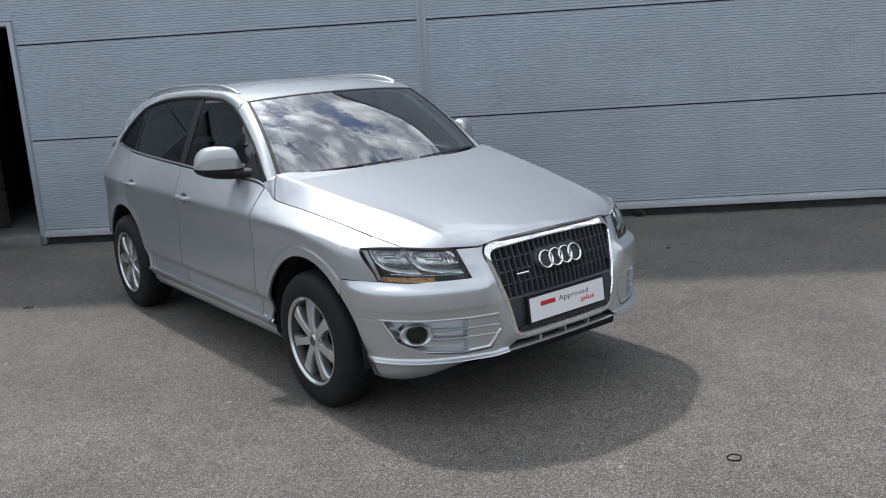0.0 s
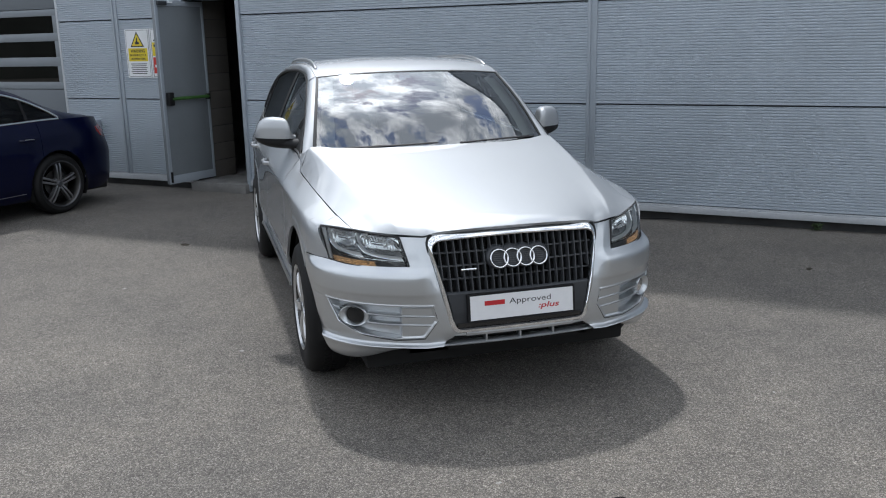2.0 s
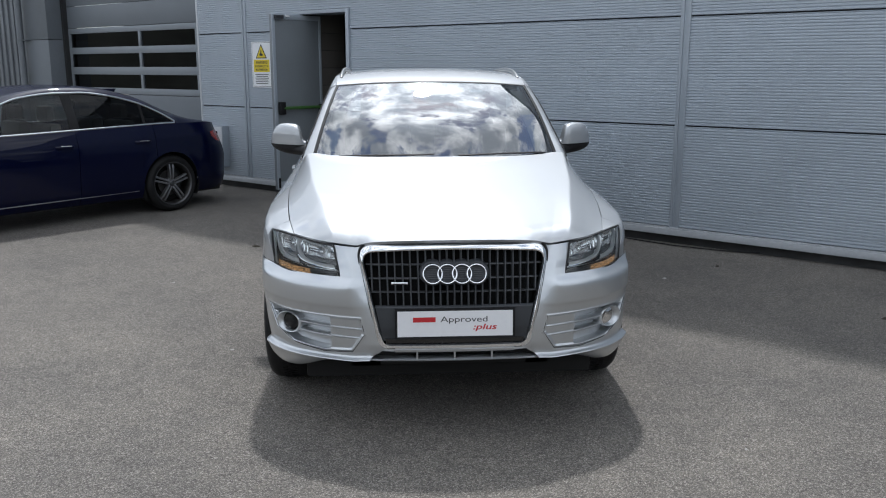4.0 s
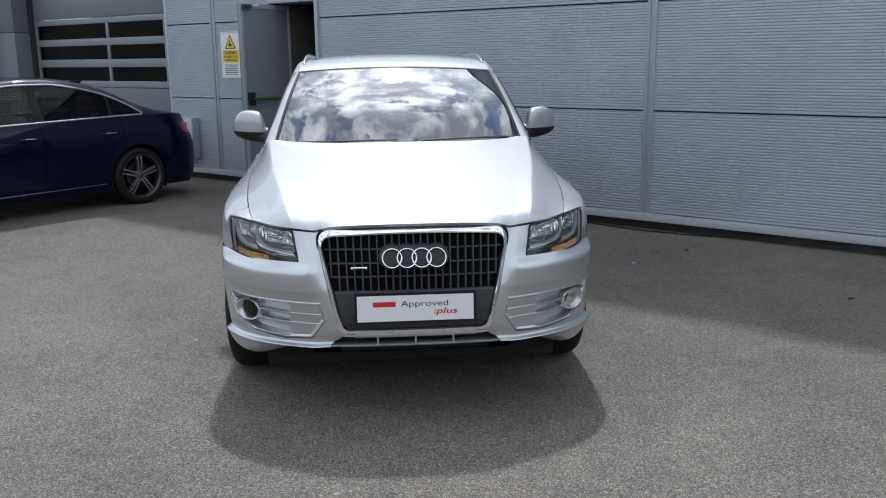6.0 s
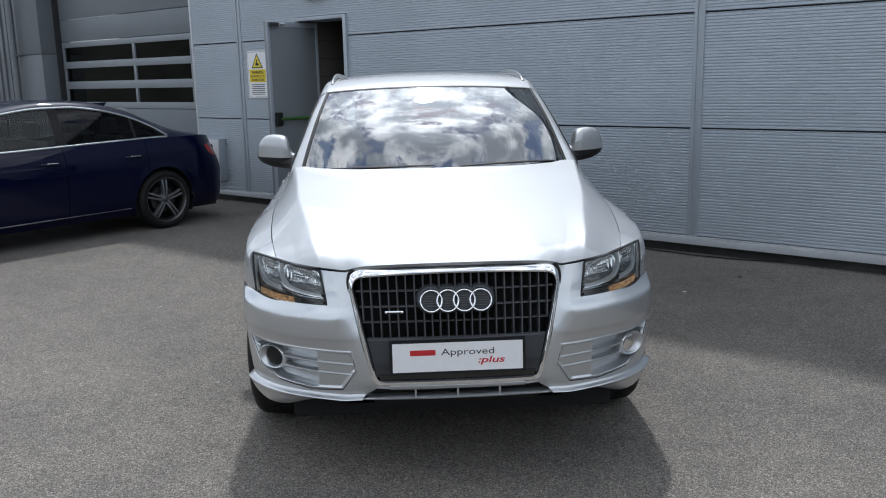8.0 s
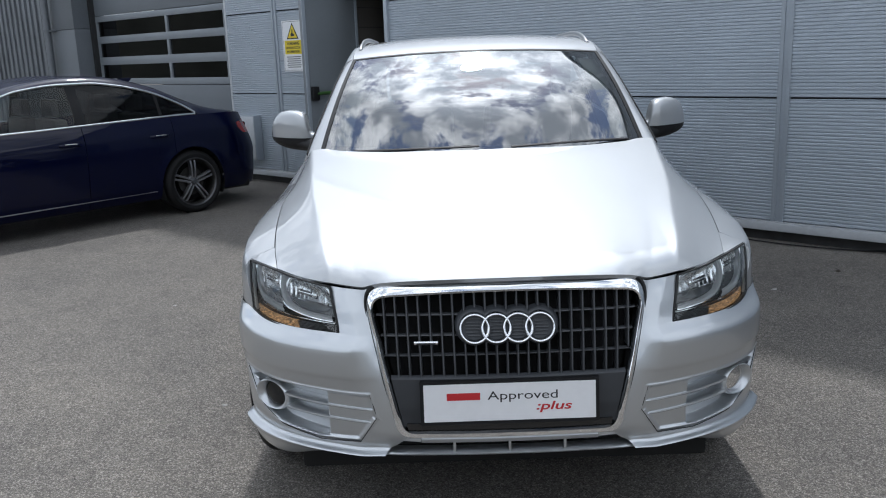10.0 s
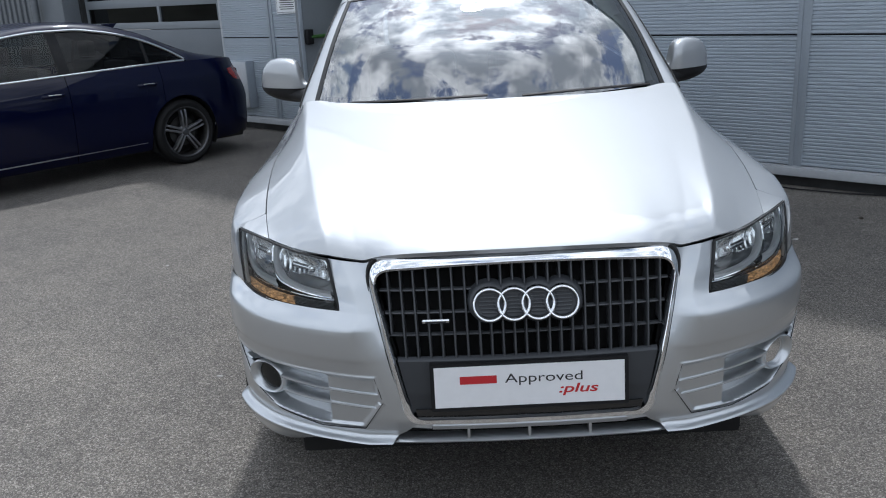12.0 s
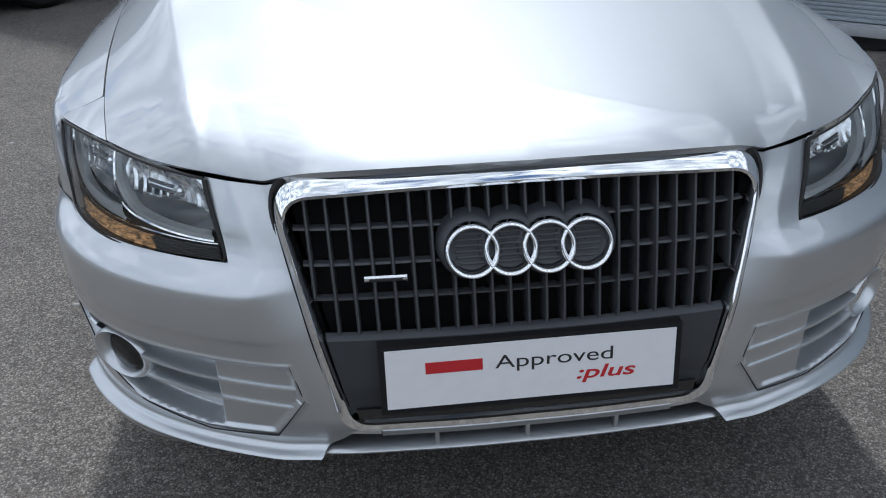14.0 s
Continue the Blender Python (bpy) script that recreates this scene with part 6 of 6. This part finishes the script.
    def fog_loop(r, out, wide=1.0, high=1.0, shift=0.0, n=44):
        return np.array([tuple(Vector(fc) + tt_ * (r * wide * math.cos(a) + shift) + up * (r * high * math.sin(a)) + nn * out) for a in np.linspace(0, 2 * math.pi, n, endpoint=False)]) * np.array([s, 1, 1])
    ring_strip("fog_ring", [fog_loop(*q) for q in ((0.064, -0.060, 1.22, 0.78), (0.066, -0.008, 1.22, 0.78), (0.065, 0.001, 1.20, 0.78), (0.061, 0.005, 1.18, 0.79), (0.056, 0.003, 1.14, 0.82), (0.051, -0.005, 1.06, 0.86), (0.047, -0.013, 1.0, 0.90), (0.046, -0.030, 1.0, 0.90))], M_PAINT_BUMPER, fog, "silver fog lamp ring")
    ring_strip("fog_lens", [fog_loop(*q) for q in ((0.0475, -0.012, 1.0, 0.90), (0.028, -0.007, 1.0, 0.90), (0.001, -0.005))], M_LENS, fog, "clear fog lamp lens")
    ring_strip("fog_reflector", [fog_loop(*q) for q in ((0.0475, -0.014, 1.0, 0.90), (0.042, -0.017, 1.0, 0.90), (0.028, -0.022), (0.014, -0.025), (0.001, -0.026))], M_BLACK, fog, "dark fog lamp bowl")
    # fine joint round the pocket insert
    jp = densify(np.array([(0.429, 0.573), (0.409, 0.499), (0.468, 0.411), (0.60, 0.401), (0.74, 0.419), (0.83, 0.467), (0.872, 0.578), (0.65, 0.576)]), 0.012)
    jp = np.array([nose(t_of_x(np.array(x)), np.array(z), -0.0012) for x, z in jp])
    tube("insert_joint", jp * np.array([s, 1, 1]), 0.0016, M_SEAL, fog, "", sides=5, closed=True)
    for z0, z1, dz in ((0.537, 0.512, 0.010), (0.494, 0.470, 0.010)):
        xs = np.linspace(0.722, 0.412, 40)
        zt = np.interp(xs, [0.412, 0.60, 0.78, 0.842], [z0 - 0.012, z0 - 0.008, z0, z0 + 0.006])
        hh = np.interp(xs, [0.412, 0.46, 0.842], [0.007, 0.015, 0.020])
        rows_ = []
        for q, ins in ((0.0, 0.045), (0.0, 0.005), (0.14, -0.001), (0.40, -0.002), (0.70, 0.003), (1.0, 0.014), (1.0, 0.045)):
            rows_.append(nose(t_of_x(xs), zt - hh * q, ins + 0.002))
        sheet("pocket_slat", np.stack(rows_, 1), M_PAINT_BUMPER, fog, "", outward=(0.3, -1, 0), side=s, thick=0)
        xs = np.linspace(0.868, 0.832, 8)
        rows_ = [nose(t_of_x(xs), np.full(8, z0 + 0.006 - 0.020 * q), ins + 0.002) for q, ins in ((0.0, 0.045), (0.0, 0.004), (0.15, 0.0), (0.8, 0.008), (1.0, 0.018), (1.0, 0.045))]
        sheet("slat_stub", np.stack(rows_, 1), M_PAINT_BUMPER, fog, "", outward=(0.6, -1, 0), side=s, thick=0)

# ---- door mirrors ----
for s in (1, -1):
    mir = empty("door_mirror")
    mir.parent = car
    mir["label"] = "silver door mirror with black lower shell"
    # cap above a flat split line, black shell below it
    mx_ = np.r_[np.linspace(0.836, 0.90, 12), np.linspace(0.912, 1.04, 14), np.linspace(1.047, 1.0735, 8)]
    m_top = hermite([0.836, 0.852, 0.862, 0.872, 0.888, 0.915, 0.96, 1.005, 1.035, 1.055, 1.068, 1.0735], [1.232, 1.238, 1.262, 1.305, 1.330, 1.339, 1.342, 1.336, 1.317, 1.287, 1.250, 1.216])
    m_low = hermite([0.836, 0.87, 0.95, 1.02, 1.055, 1.0735], [1.150, 1.146, 1.151, 1.168, 1.187, 1.208])
    m_half = hermite([0.836, 0.87, 0.91, 0.98, 1.03, 1.060, 1.0735], [0.040, 0.066, 0.086, 0.088, 0.076, 0.048, 0.012])
    na = 27
    ang = np.linspace(0, math.pi, na)
    ca, sa = np.cos(ang), np.sin(ang)
    for nm, material, lab, sign in (("mirror_cap", M_PAINT, "silver mirror cap", 1), ("mirror_shell", M_BLACK, "black lower mirror shell", -1)):
        split = np.interp(mx_, [0.836, 1.0735], [1.211, 1.214])
        hgt = (m_top(mx_) - split) if sign > 0 else (m_low(mx_) - split)
        hy = m_half(mx_) * (1.0 if sign > 0 else 0.965)
        yc = 1.806 + 0.14 * (mx_ - 0.836) / 0.237
        ys_ = yc[:, None] - np.sign(ca) * np.abs(ca) ** (0.60 if sign > 0 else 0.75) * np.where(ca > 0, 1.0, 0.75) * hy[:, None]
        zs_ = split[:, None] + (0.001 * sign) + hgt[:, None] * np.abs(sa) ** (0.50 if sign > 0 else 0.7)
        sheet(nm, np.stack([np.broadcast_to(mx_[:, None] - 0.028, ys_.shape), ys_, zs_ - 0.009], -1), material, mir, lab, outward=(0, 0, sign), side=s, thick=0.006, sharp=50)
    # foot
    pts = np.array([(0.770, 1.735, 1.165), (0.800, 1.762, 1.168), (0.835, 1.792, 1.172), (0.875, 1.815, 1.174)]) * np.array([s, 1, 1])
    tube("mirror_foot", curve3(pts)(np.linspace(0, 1, 12)), np.linspace(0.040, 0.030, 12), M_BLACK, mir, "", sides=14, squash=(1.5, 0.95))
    tri = [(0.815, 1.555, 1.128), (0.832, 1.77, 1.140), (0.755, 1.77, 1.290)]
    v = [tuple(np.array(p) * np.array([s, 1, 1])) for p in tri] + [tuple((np.array(p) - np.array([0.02, 0, 0])) * np.array([s, 1, 1])) for p in tri]
    finish("mirror_corner", v, [(0, 1, 2), (5, 4, 3), (0, 3, 4, 1), (1, 4, 5, 2), (2, 5, 3, 0)], M_BLACK, mir, "", smooth=False)
    # mirror glass, on the rear
    g = np.array([(0.862 + 0.15 * u, 1.882 + 0.095 * u, 1.195 + 0.10 * v) for u in (0, 1) for v in (0, 1)]) * np.array([s, 1, 1])
    finish("mirror_glass", g, [(0, 1, 3, 2)], M_REFL, mir, "", smooth=False)

# ---- door handles ----
for s, d1, d2 in doors:
    for door, y, z in ((d1, 2.459, 0.981), (d2, 3.455, 0.998)):
        x0 = float(flank(y, z)[0])
        pts = np.array([(x0 - 0.004, y - 0.095, z), (x0 + 0.024, y - 0.075, z + 0.001), (x0 + 0.031, y, z + 0.002), (x0 + 0.024, y + 0.075, z), (x0 - 0.004, y + 0.095, z)]) * np.array([s, 1, 1])
        tube("handle", curve3(pts)(np.linspace(0, 1, 24)), 0.015, M_PAINT, door, "silver pull handle", sides=10, squash=(0.55, 1))
        # dark grey oval painted for the shaded hollow behind the handle
        bm = bmesh.new()
        bmesh.ops.create_uvsphere(bm, u_segments=20, v_segments=10, radius=1)
        for v_ in bm.verts:
            v_.co = Vector((s * (x0 - 0.002) + v_.co.x * 0.006, y + v_.co.y * 0.05, z - 0.003 + v_.co.z * 0.036))
        part("handle_cup", bm, M_BAR, door)

# ---- inside: dashboard, wheel, seats, mirror, wipers ----
bm = bmesh.new()
box_bm(bm, (-0.72, 1.40, 0.80), (0.72, 1.85, 1.10), 0.05)
part("dashboard", bm, M_INTERIOR, car, "dark dashboard")
A = np.linspace(0, 2 * math.pi, 40, endpoint=False)
tube("steering_wheel", [(-0.36 + 0.185 * math.cos(a), 2.02 + 0.07 * math.sin(a), 1.06 + 0.17 * math.sin(a)) for a in A], 0.016, M_INTERIOR, car, "", closed=True)
for x in (-0.36, 0.36):
    for y, h in ((2.75, 1.26), (3.55, 1.22)):
        seat = empty("seat")
        seat.parent = car
        box("backrest", (x - 0.25, y, 0.55), (x + 0.25, y + 0.14, h), M_SEAT, seat, "", 0.05)
        box("headrest", (x - 0.13, y + 0.03, h + 0.05), (x + 0.13, y + 0.12, h + 0.24), M_SEAT, seat, "", 0.04)
        box("cushion", (x - 0.26, y - 0.5, 0.45), (x + 0.26, y + 0.1, 0.62), M_SEAT, seat, "", 0.05)
U, V = np.meshgrid(np.linspace(-0.58, 0.58, 12), np.linspace(2.08, 4.1, 20), indexing="ij")
sheet("headliner", np.stack([U, V, roof_crown(V) - 0.05 - 0.04 * (U / 0.6) ** 2], -1), M_HEADLINER, car, "", thick=0)
box("rear_view_mirror", (-0.12, 2.05, 1.470), (0.12, 2.08, 1.530), M_INTERIOR, car, "", 0.012)
box("mirror_stalk", (-0.02, 1.97, 1.50), (0.02, 2.05, 1.545), M_INTERIOR, car, "", 0.006)
for pts in (((-0.62, 1.455, 1.165), (-0.35, 1.335, 1.178), (-0.02, 1.300, 1.186)), ((0.12, 1.300, 1.178), (0.42, 1.345, 1.186), (0.66, 1.460, 1.178))):
    wp_ = empty("wiper")
    wp_.parent = car
    tube("wiper_arm", curve3(pts)(np.linspace(0, 1, 14)), 0.008, M_BLACK, wp_, "", sides=6, squash=(1.4, 0.7))
P = np.stack([np.stack([np.linspace(-1, 1, 31) * 0.745, 1.27 + 0.19 * np.abs(np.linspace(-1, 1, 31)) ** 2.2 + dy, np.full(31, z)], -1) for dy, z in ((-0.02, 1.135), (0.03, 1.158), (0.075, 1.168))], 1)
sheet("cowl", P, M_BLACK, car, "black plastic screen cowl", outward=(0, 0, 1), thick=0)


# ---- the dark blue saloon: rear axle at its origin, nose towards -y ----
saloon = empty("saloon_car", pose(-3.505, 7.225, 0, 0, 0, -43.0))
tagged(saloon, "dark blue four-door saloon car parked by the workshop", "car")
M_BLUE = mat("blue_paint", (0.0010, 0.0024, 0.020), rough=0.4, metal=0.0, spec=0.05, coat=0.55, coat_rough=0.02, noise_scale=2.0, vary=0.05, fine=0.06, fine_scale=1800.0)
M_TAIL = mat("tail_lamp_red", (0.26, 0.012, 0.010), rough=0.2, coat=0.4)
M_SALFRONT = glass("saloon_front_glass", (0.72, 0.77, 0.78), ior=1.42, mirror=0.0)
M_SALGLASS = glass("saloon_glass", (0.20, 0.215, 0.22), ior=1.38, mirror=0.0)
M_RIM2 = mat("machined_alloy", (0.34, 0.34, 0.35), rough=0.3, metal=0.85, noise_scale=7.0, vary=0.06)
M_LIP2 = mat("dark_alloy", (0.10, 0.10, 0.105), rough=0.35, metal=0.7, noise_scale=7.0, vary=0.06)
B_F, B_R, B_HUB, B_ARCH = -2.95, 0.0, 0.335, 0.375
b_width = hermite([-3.85, -3.70, -3.4, -2.95, -2.0, -0.6, 0.0, 0.45, 0.75, 0.90, 0.98], [0.45, 0.66, 0.82, 0.895, 0.91, 0.915, 0.91, 0.875, 0.80, 0.70, 0.58])
b_top = hermite([-3.85, -3.4, -2.9, -2.45, -1.5, -0.6, 0.0, 0.40, 0.80, 0.98], [0.67, 0.81, 0.90, 0.975, 0.998, 1.022, 1.036, 1.034, 1.020, 0.990])
b_low = hermite([0.16, 0.24, 0.34, 0.50, 0.62, 0.72, 0.80, 0.90, 1.0], [-0.11, -0.06, -0.028, -0.010, 0.0, 0.004, 0.000, -0.030, -0.075])


def b_flank(y, z):
    y, z = np.broadcast_arrays(np.asarray(y, float), np.asarray(z, float))
    x = b_width(y) + b_low(z * 0.965 / b_top(y) * 1.0)
    for yc in (B_F, B_R):
        r = np.hypot(y - yc, z - B_HUB)
        x = x + 0.010 * np.exp(-((r - B_ARCH) / 0.05) ** 2) * (z < 0.8)
    return np.stack([x, y, z], -1)


def b_rake(P):
    """The tail leans forward towards the boot lip."""
    P = np.array(P)
    P[..., 1] -= 0.12 * smoothstep(0.58, 1.0, P[..., 2]) * smoothstep(0.45, 0.90, P[..., 1])
    return P


def b_bottom(y, floor=0.20):
    out = np.full(np.shape(y), floor)
    for yc in (B_F, B_R):
        d = B_ARCH**2 - (y - yc) ** 2
        out = np.where(d > 0, np.maximum(out, B_HUB + np.sqrt(np.maximum(d, 0))), out)
    return out


def b_panel(name, y0, y1, label="", n=40):
    extra = [yc + q * B_ARCH * np.cos(np.linspace(0.0, 0.5, 10)) for yc in (B_F, B_R) for q in (-1, 1)]
    ys = np.unique(np.round(np.concatenate([np.linspace(y0, y1, n)] + [e[(e > y0) & (e < y1)] for e in extra]), 5))
    zb, zt = b_bottom(ys), b_top(ys)
    V = np.linspace(0, 1, 34)[None, :]
    Z = zb[:, None] + (zt - zb)[:, None] * V
    for s in (1, -1):
        ob = sheet(name, b_rake(b_flank(np.broadcast_to(ys[:, None], Z.shape), Z)), M_BLUE, saloon, label, outward=(1, 0, 0), side=s, thick=0.012)
        if name in ("front_door", "rear_door"):
            yh = -1.29 if name == "front_door" else -0.365
            x0 = float(b_flank(yh, 0.85)[0])
            pts = np.array([(x0 - 0.004, yh - 0.10, 0.85), (x0 + 0.026, yh - 0.07, 0.852), (x0 + 0.030, yh, 0.852), (x0 + 0.026, yh + 0.07, 0.85), (x0 - 0.004, yh + 0.10, 0.85)]) * np.array([s, 1, 1])
            tube("handle", curve3(pts)(np.linspace(0, 1, 16)), 0.014, M_BLUE, ob, "", sides=8, squash=(0.5, 1))
            tube("handle_strip", curve3(pts + np.array([s * 0.005, 0, 0.011]))(np.linspace(0.25, 0.75, 10)), 0.004, M_ALU, ob, "", sides=6)


b_panel("front_wing", -3.80, -2.203, "dark blue front wing", 60)
b_panel("front_door", -2.197, -1.143, "dark blue front door")
b_panel("rear_door", -1.137, -0.20, "dark blue rear door")
b_panel("rear_quarter", -0.194, 0.90, "dark blue rear quarter panel", 60)
# bonnet, boot lid, tail, nose
for name, ya, yb, crown in (("bonnet", -3.80, -2.30, 0.05), ("boot_lid", 0.50, 0.90, 0.02)):
    U, V = np.meshgrid(np.linspace(-1, 1, 25), np.linspace(ya, yb, 24), indexing="ij")
    X = U * (b_flank(V, b_top(V))[..., 0])
    sheet(name, b_rake(np.stack([X, V, b_top(V) + crown * (1 - U**2) ** 0.8 + 0.002], -1)), M_BLUE, saloon, "", outward=(0, 0, 1), thick=0.01)
for name, ye, sg in (("tail", 0.90, 1), ("nose", -3.80, -1)):
    U, V = np.meshgrid(np.linspace(-1, 1, 25), np.linspace(0.22, float(b_top(ye)), 16), indexing="ij")
    X = U * b_flank(np.full(V.shape, ye), V)[..., 0]
    Y = ye + sg * (0.10 * (1 - np.abs(U) ** 2.5) - 0.02 * np.clip((V - 0.90) / 0.10, 0, 1) - 0.04 * np.clip((0.45 - V) / 0.2, 0, 1))
    sheet(name, b_rake(np.stack([X, Y, V], -1)), M_BLUE, saloon, "", outward=(0, sg, 0), thick=0.01)
# glasshouse
b_roof = hermite([-2.55, -2.0, -1.5, -1.1, -0.75, -0.24, 0.09, 0.40, 0.58], [1.020, 1.300, 1.455, 1.490, 1.478, 1.358, 1.218, 1.095, 1.045])
b_win = hermite([-2.42, -2.0, -1.6, -1.2, -0.95, -0.665, -0.357, -0.04, 0.11], [1.000, 1.225, 1.365, 1.402, 1.402, 1.368, 1.292, 1.146, 1.050])


def b_cab(y, z):
    f = (z - b_top(y)) / 0.42
    return b_flank(y, b_top(y))[..., 0] - 0.012 - 0.16 * f - 0.05 * f * np.abs(f)


for s in (1, -1):
    for ya, yb, lab in ((-2.38, -1.17, "front side window"), (-1.07, -0.30, "rear side window"), (-0.27, 0.09, "quarter window")):
        ys = np.linspace(ya, yb, 26)
        zb = b_top(ys) + 0.012
        zt = np.maximum(b_win(ys), zb + 0.003)
        V = np.linspace(0, 1, 14)[None, :]
        Z = zb[:, None] + (zt - zb)[:, None] * V
        Y = np.broadcast_to(ys[:, None], Z.shape)
        sheet("side_window", np.stack([b_cab(Y, Z) - 0.004, Y, Z], -1), M_SALFRONT if ya < -2 else M_SALGLASS, saloon, lab, outward=(1, 0, 0), side=s, thick=0)
    for ya, yb in ((-1.17, -1.07), (-0.30, -0.27)):
        ys = np.linspace(ya, yb, 4)
        V = np.linspace(0, 1, 12)[None, :]
        Z = b_top(ys)[:, None] + (b_win(ys) - b_top(ys))[:, None] * V
        Y = np.broadcast_to(ys[:, None], Z.shape)
        sheet("window_pillar", np.stack([b_cab(Y, Z), Y, Z], -1), M_BLACK, saloon, "", outward=(1, 0, 0), side=s, thick=0.01)
    ys = np.linspace(-2.42, 0.11, 70)
    hi = np.stack([s * (b_cab(ys, b_win(ys)) + 0.006), ys, b_win(ys) + 0.008], -1)
    tube("window_surround", hi, 0.012, M_CHROME, saloon, "bright window surround", sides=8, squash=(0.5, 1))
    lo = np.stack([s * (b_cab(ys, b_top(ys)) + 0.006), ys, b_top(ys) + 0.008], -1)
    tube("window_strip", lo, 0.011, M_CHROME, saloon, "bright strip below the windows", sides=8, squash=(0.5, 1))
    # roof side from the window line to the crown
    ys = np.linspace(-2.50, 0.56, 60)
    k = np.linspace(0, 1, 10)[None, :, None]
    zb = np.where(ys < 0.11, b_win(np.minimum(ys, 0.11)) + 0.012, b_top(ys) + 0.0)
    B = np.stack([b_cab(ys, zb) + 0.002, ys, zb], -1)
    A = np.stack([np.full(60, 0.50) + 0.06 * smoothstep(-0.5, 0.4, ys), ys, np.maximum(b_roof(ys) - 0.012, zb)], -1)
    P = A[:, None, :] * (1 - k) + B[:, None, :] * k
    P += np.array([0.6, 0, 0.7]) * (0.024 * np.sin(math.pi * k))
    sheet("roof_side", P, M_BLUE, saloon, "", outward=(1, 0, 0.6), side=s, thick=0.006)
    # tail lamp wrapping the corner
    ys = np.linspace(0.68, 0.895, 16)
    V = np.linspace(0, 1, 8)[None, :]
    zb, zt = np.interp(ys, [0.68, 0.76, 0.90], [0.86, 0.80, 0.77]), np.interp(ys, [0.68, 0.90], [0.915, 0.93])
    Z = zb[:, None] + (zt - zb)[:, None] * V
    P = b_flank(np.broadcast_to(ys[:, None], Z.shape), Z)
    P[..., 0] += 0.006
    sheet("tail_lamp", b_rake(P), M_TAIL, saloon, "red tail lamp", outward=(1, 0, 0), side=s, thick=0.01)
    # sill strip, shoulder line mirror
    ys = np.linspace(-2.52, -0.42, 20)
    st = np.stack([s * (b_flank(ys, np.full(20, 0.27))[:, 0] + 0.002), ys, np.full(20, 0.265) + 0.01 * (ys + 2.5)], -1)
    tube("sill_strip", st, 0.006, M_RIM2, saloon, "", sides=6, squash=(0.6, 1))
    mp = curve3(np.array([(0.86, -2.14, 0.99), (0.93, -2.13, 1.02), (1.00, -2.11, 1.035), (1.06, -2.09, 1.03)]) * np.array([s, 1, 1]))(np.linspace(0, 1, 14))
    tube("door_mirror", mp, [0.02, 0.025, 0.04, 0.056, 0.064, 0.068, 0.070, 0.070, 0.068, 0.064, 0.058, 0.05, 0.036, 0.012], M_BLUE, saloon, "dark blue door mirror", sides=14, squash=(1.2, 0.95))
# roof centre, windscreen, rear screen
U, V = np.meshgrid(np.linspace(-0.51, 0.51, 15), np.linspace(-1.72, -0.42, 24), indexing="ij")
sheet("roof", np.stack([U, V, b_roof(V) + 0.004 - 0.016 * (U / 0.5) ** 2], -1), M_BLUE, saloon, "dark blue roof", outward=(0, 0, 1), thick=0.006)
for name, ya, yb in (("windscreen", -2.52, -1.73), ("rear_screen", -0.41, 0.55)):
    U, V = np.meshgrid(np.linspace(-0.55, 0.55, 15), np.linspace(ya, yb, 14), indexing="ij")
    sheet(name, np.stack([U, V, b_roof(V) - 0.010 * (U / 0.5) ** 2], -1), M_SALGLASS, saloon, "", outward=(0, 0, 1), thick=0)
fin_ = bmesh.new()
box_bm(fin_, (-0.012, -0.34, 1.375), (0.012, -0.18, 1.435), 0.004)
for v in fin_.verts:
    if v.co.z > 1.41:
        v.co.y += 0.05
part("roof_aerial", fin_, M_BLUE, saloon, "shark fin aerial")
# near-black boxes added inside the body to stop light showing through
for nm, lo_, hi_ in (("floor_pan", (-0.72, -3.5, 0.17), (0.72, 0.80, 0.30)), ("engine_block", (-0.66, -3.3, 0.30), (0.66, -2.45, 0.75)), ("boot_well", (-0.66, 0.35, 0.30), (0.66, 0.85, 0.90)), ("cabin_floor", (-0.74, -2.4, 0.30), (0.74, 0.3, 0.62))):
    bm = bmesh.new()
    box_bm(bm, lo_, hi_, 0.02)
    part(nm, bm, M_DARK, saloon)
for x in (-0.36, 0.36):
    for y in (-1.28, -0.40):
        seat = empty("seat")
        seat.parent = saloon
        box("backrest", (x - 0.25, y, 0.55), (x + 0.25, y + 0.14, 1.08), M_SEAT, seat, "", 0.05)
        box("headrest", (x - 0.13, y + 0.03, 1.10), (x + 0.13, y + 0.12, 1.27), M_SEAT, seat, "", 0.04)
for sx in (-1, 1):
    for yc in (B_F, B_R):
        ang = np.linspace(-0.45, math.pi + 0.45, 36)
        P = np.empty((36, 4, 3))
        for j, (x, r) in enumerate(((0.89, B_ARCH - 0.006), (0.86, B_ARCH + 0.002), (0.62, B_ARCH + 0.004), (0.60, 0.05))):
            P[:, j] = np.stack([np.full(36, sx * x), yc + r * np.cos(ang), B_HUB + r * np.sin(ang)], -1)
        sheet("wheel_house", P, M_DARK, saloon, "", thick=0)
bwheel = build_wheel("wheel", saloon, 0.335, 0.247, 0.235, 5, 0.030, M_RIM2, M_LIP2, twin=True)
bwheel["label"] = "wheel with five twin-spoke alloy rim"
bwheel.matrix_basis = pose(0.79, B_R, B_HUB, 0, 0, 180)
for x, y, turn in ((0.79, B_F, 180), (-0.79, B_R, 0), (-0.79, B_F, 0)):
    copy_thing(bwheel, pose(x, y, B_HUB, 0, 0, turn))
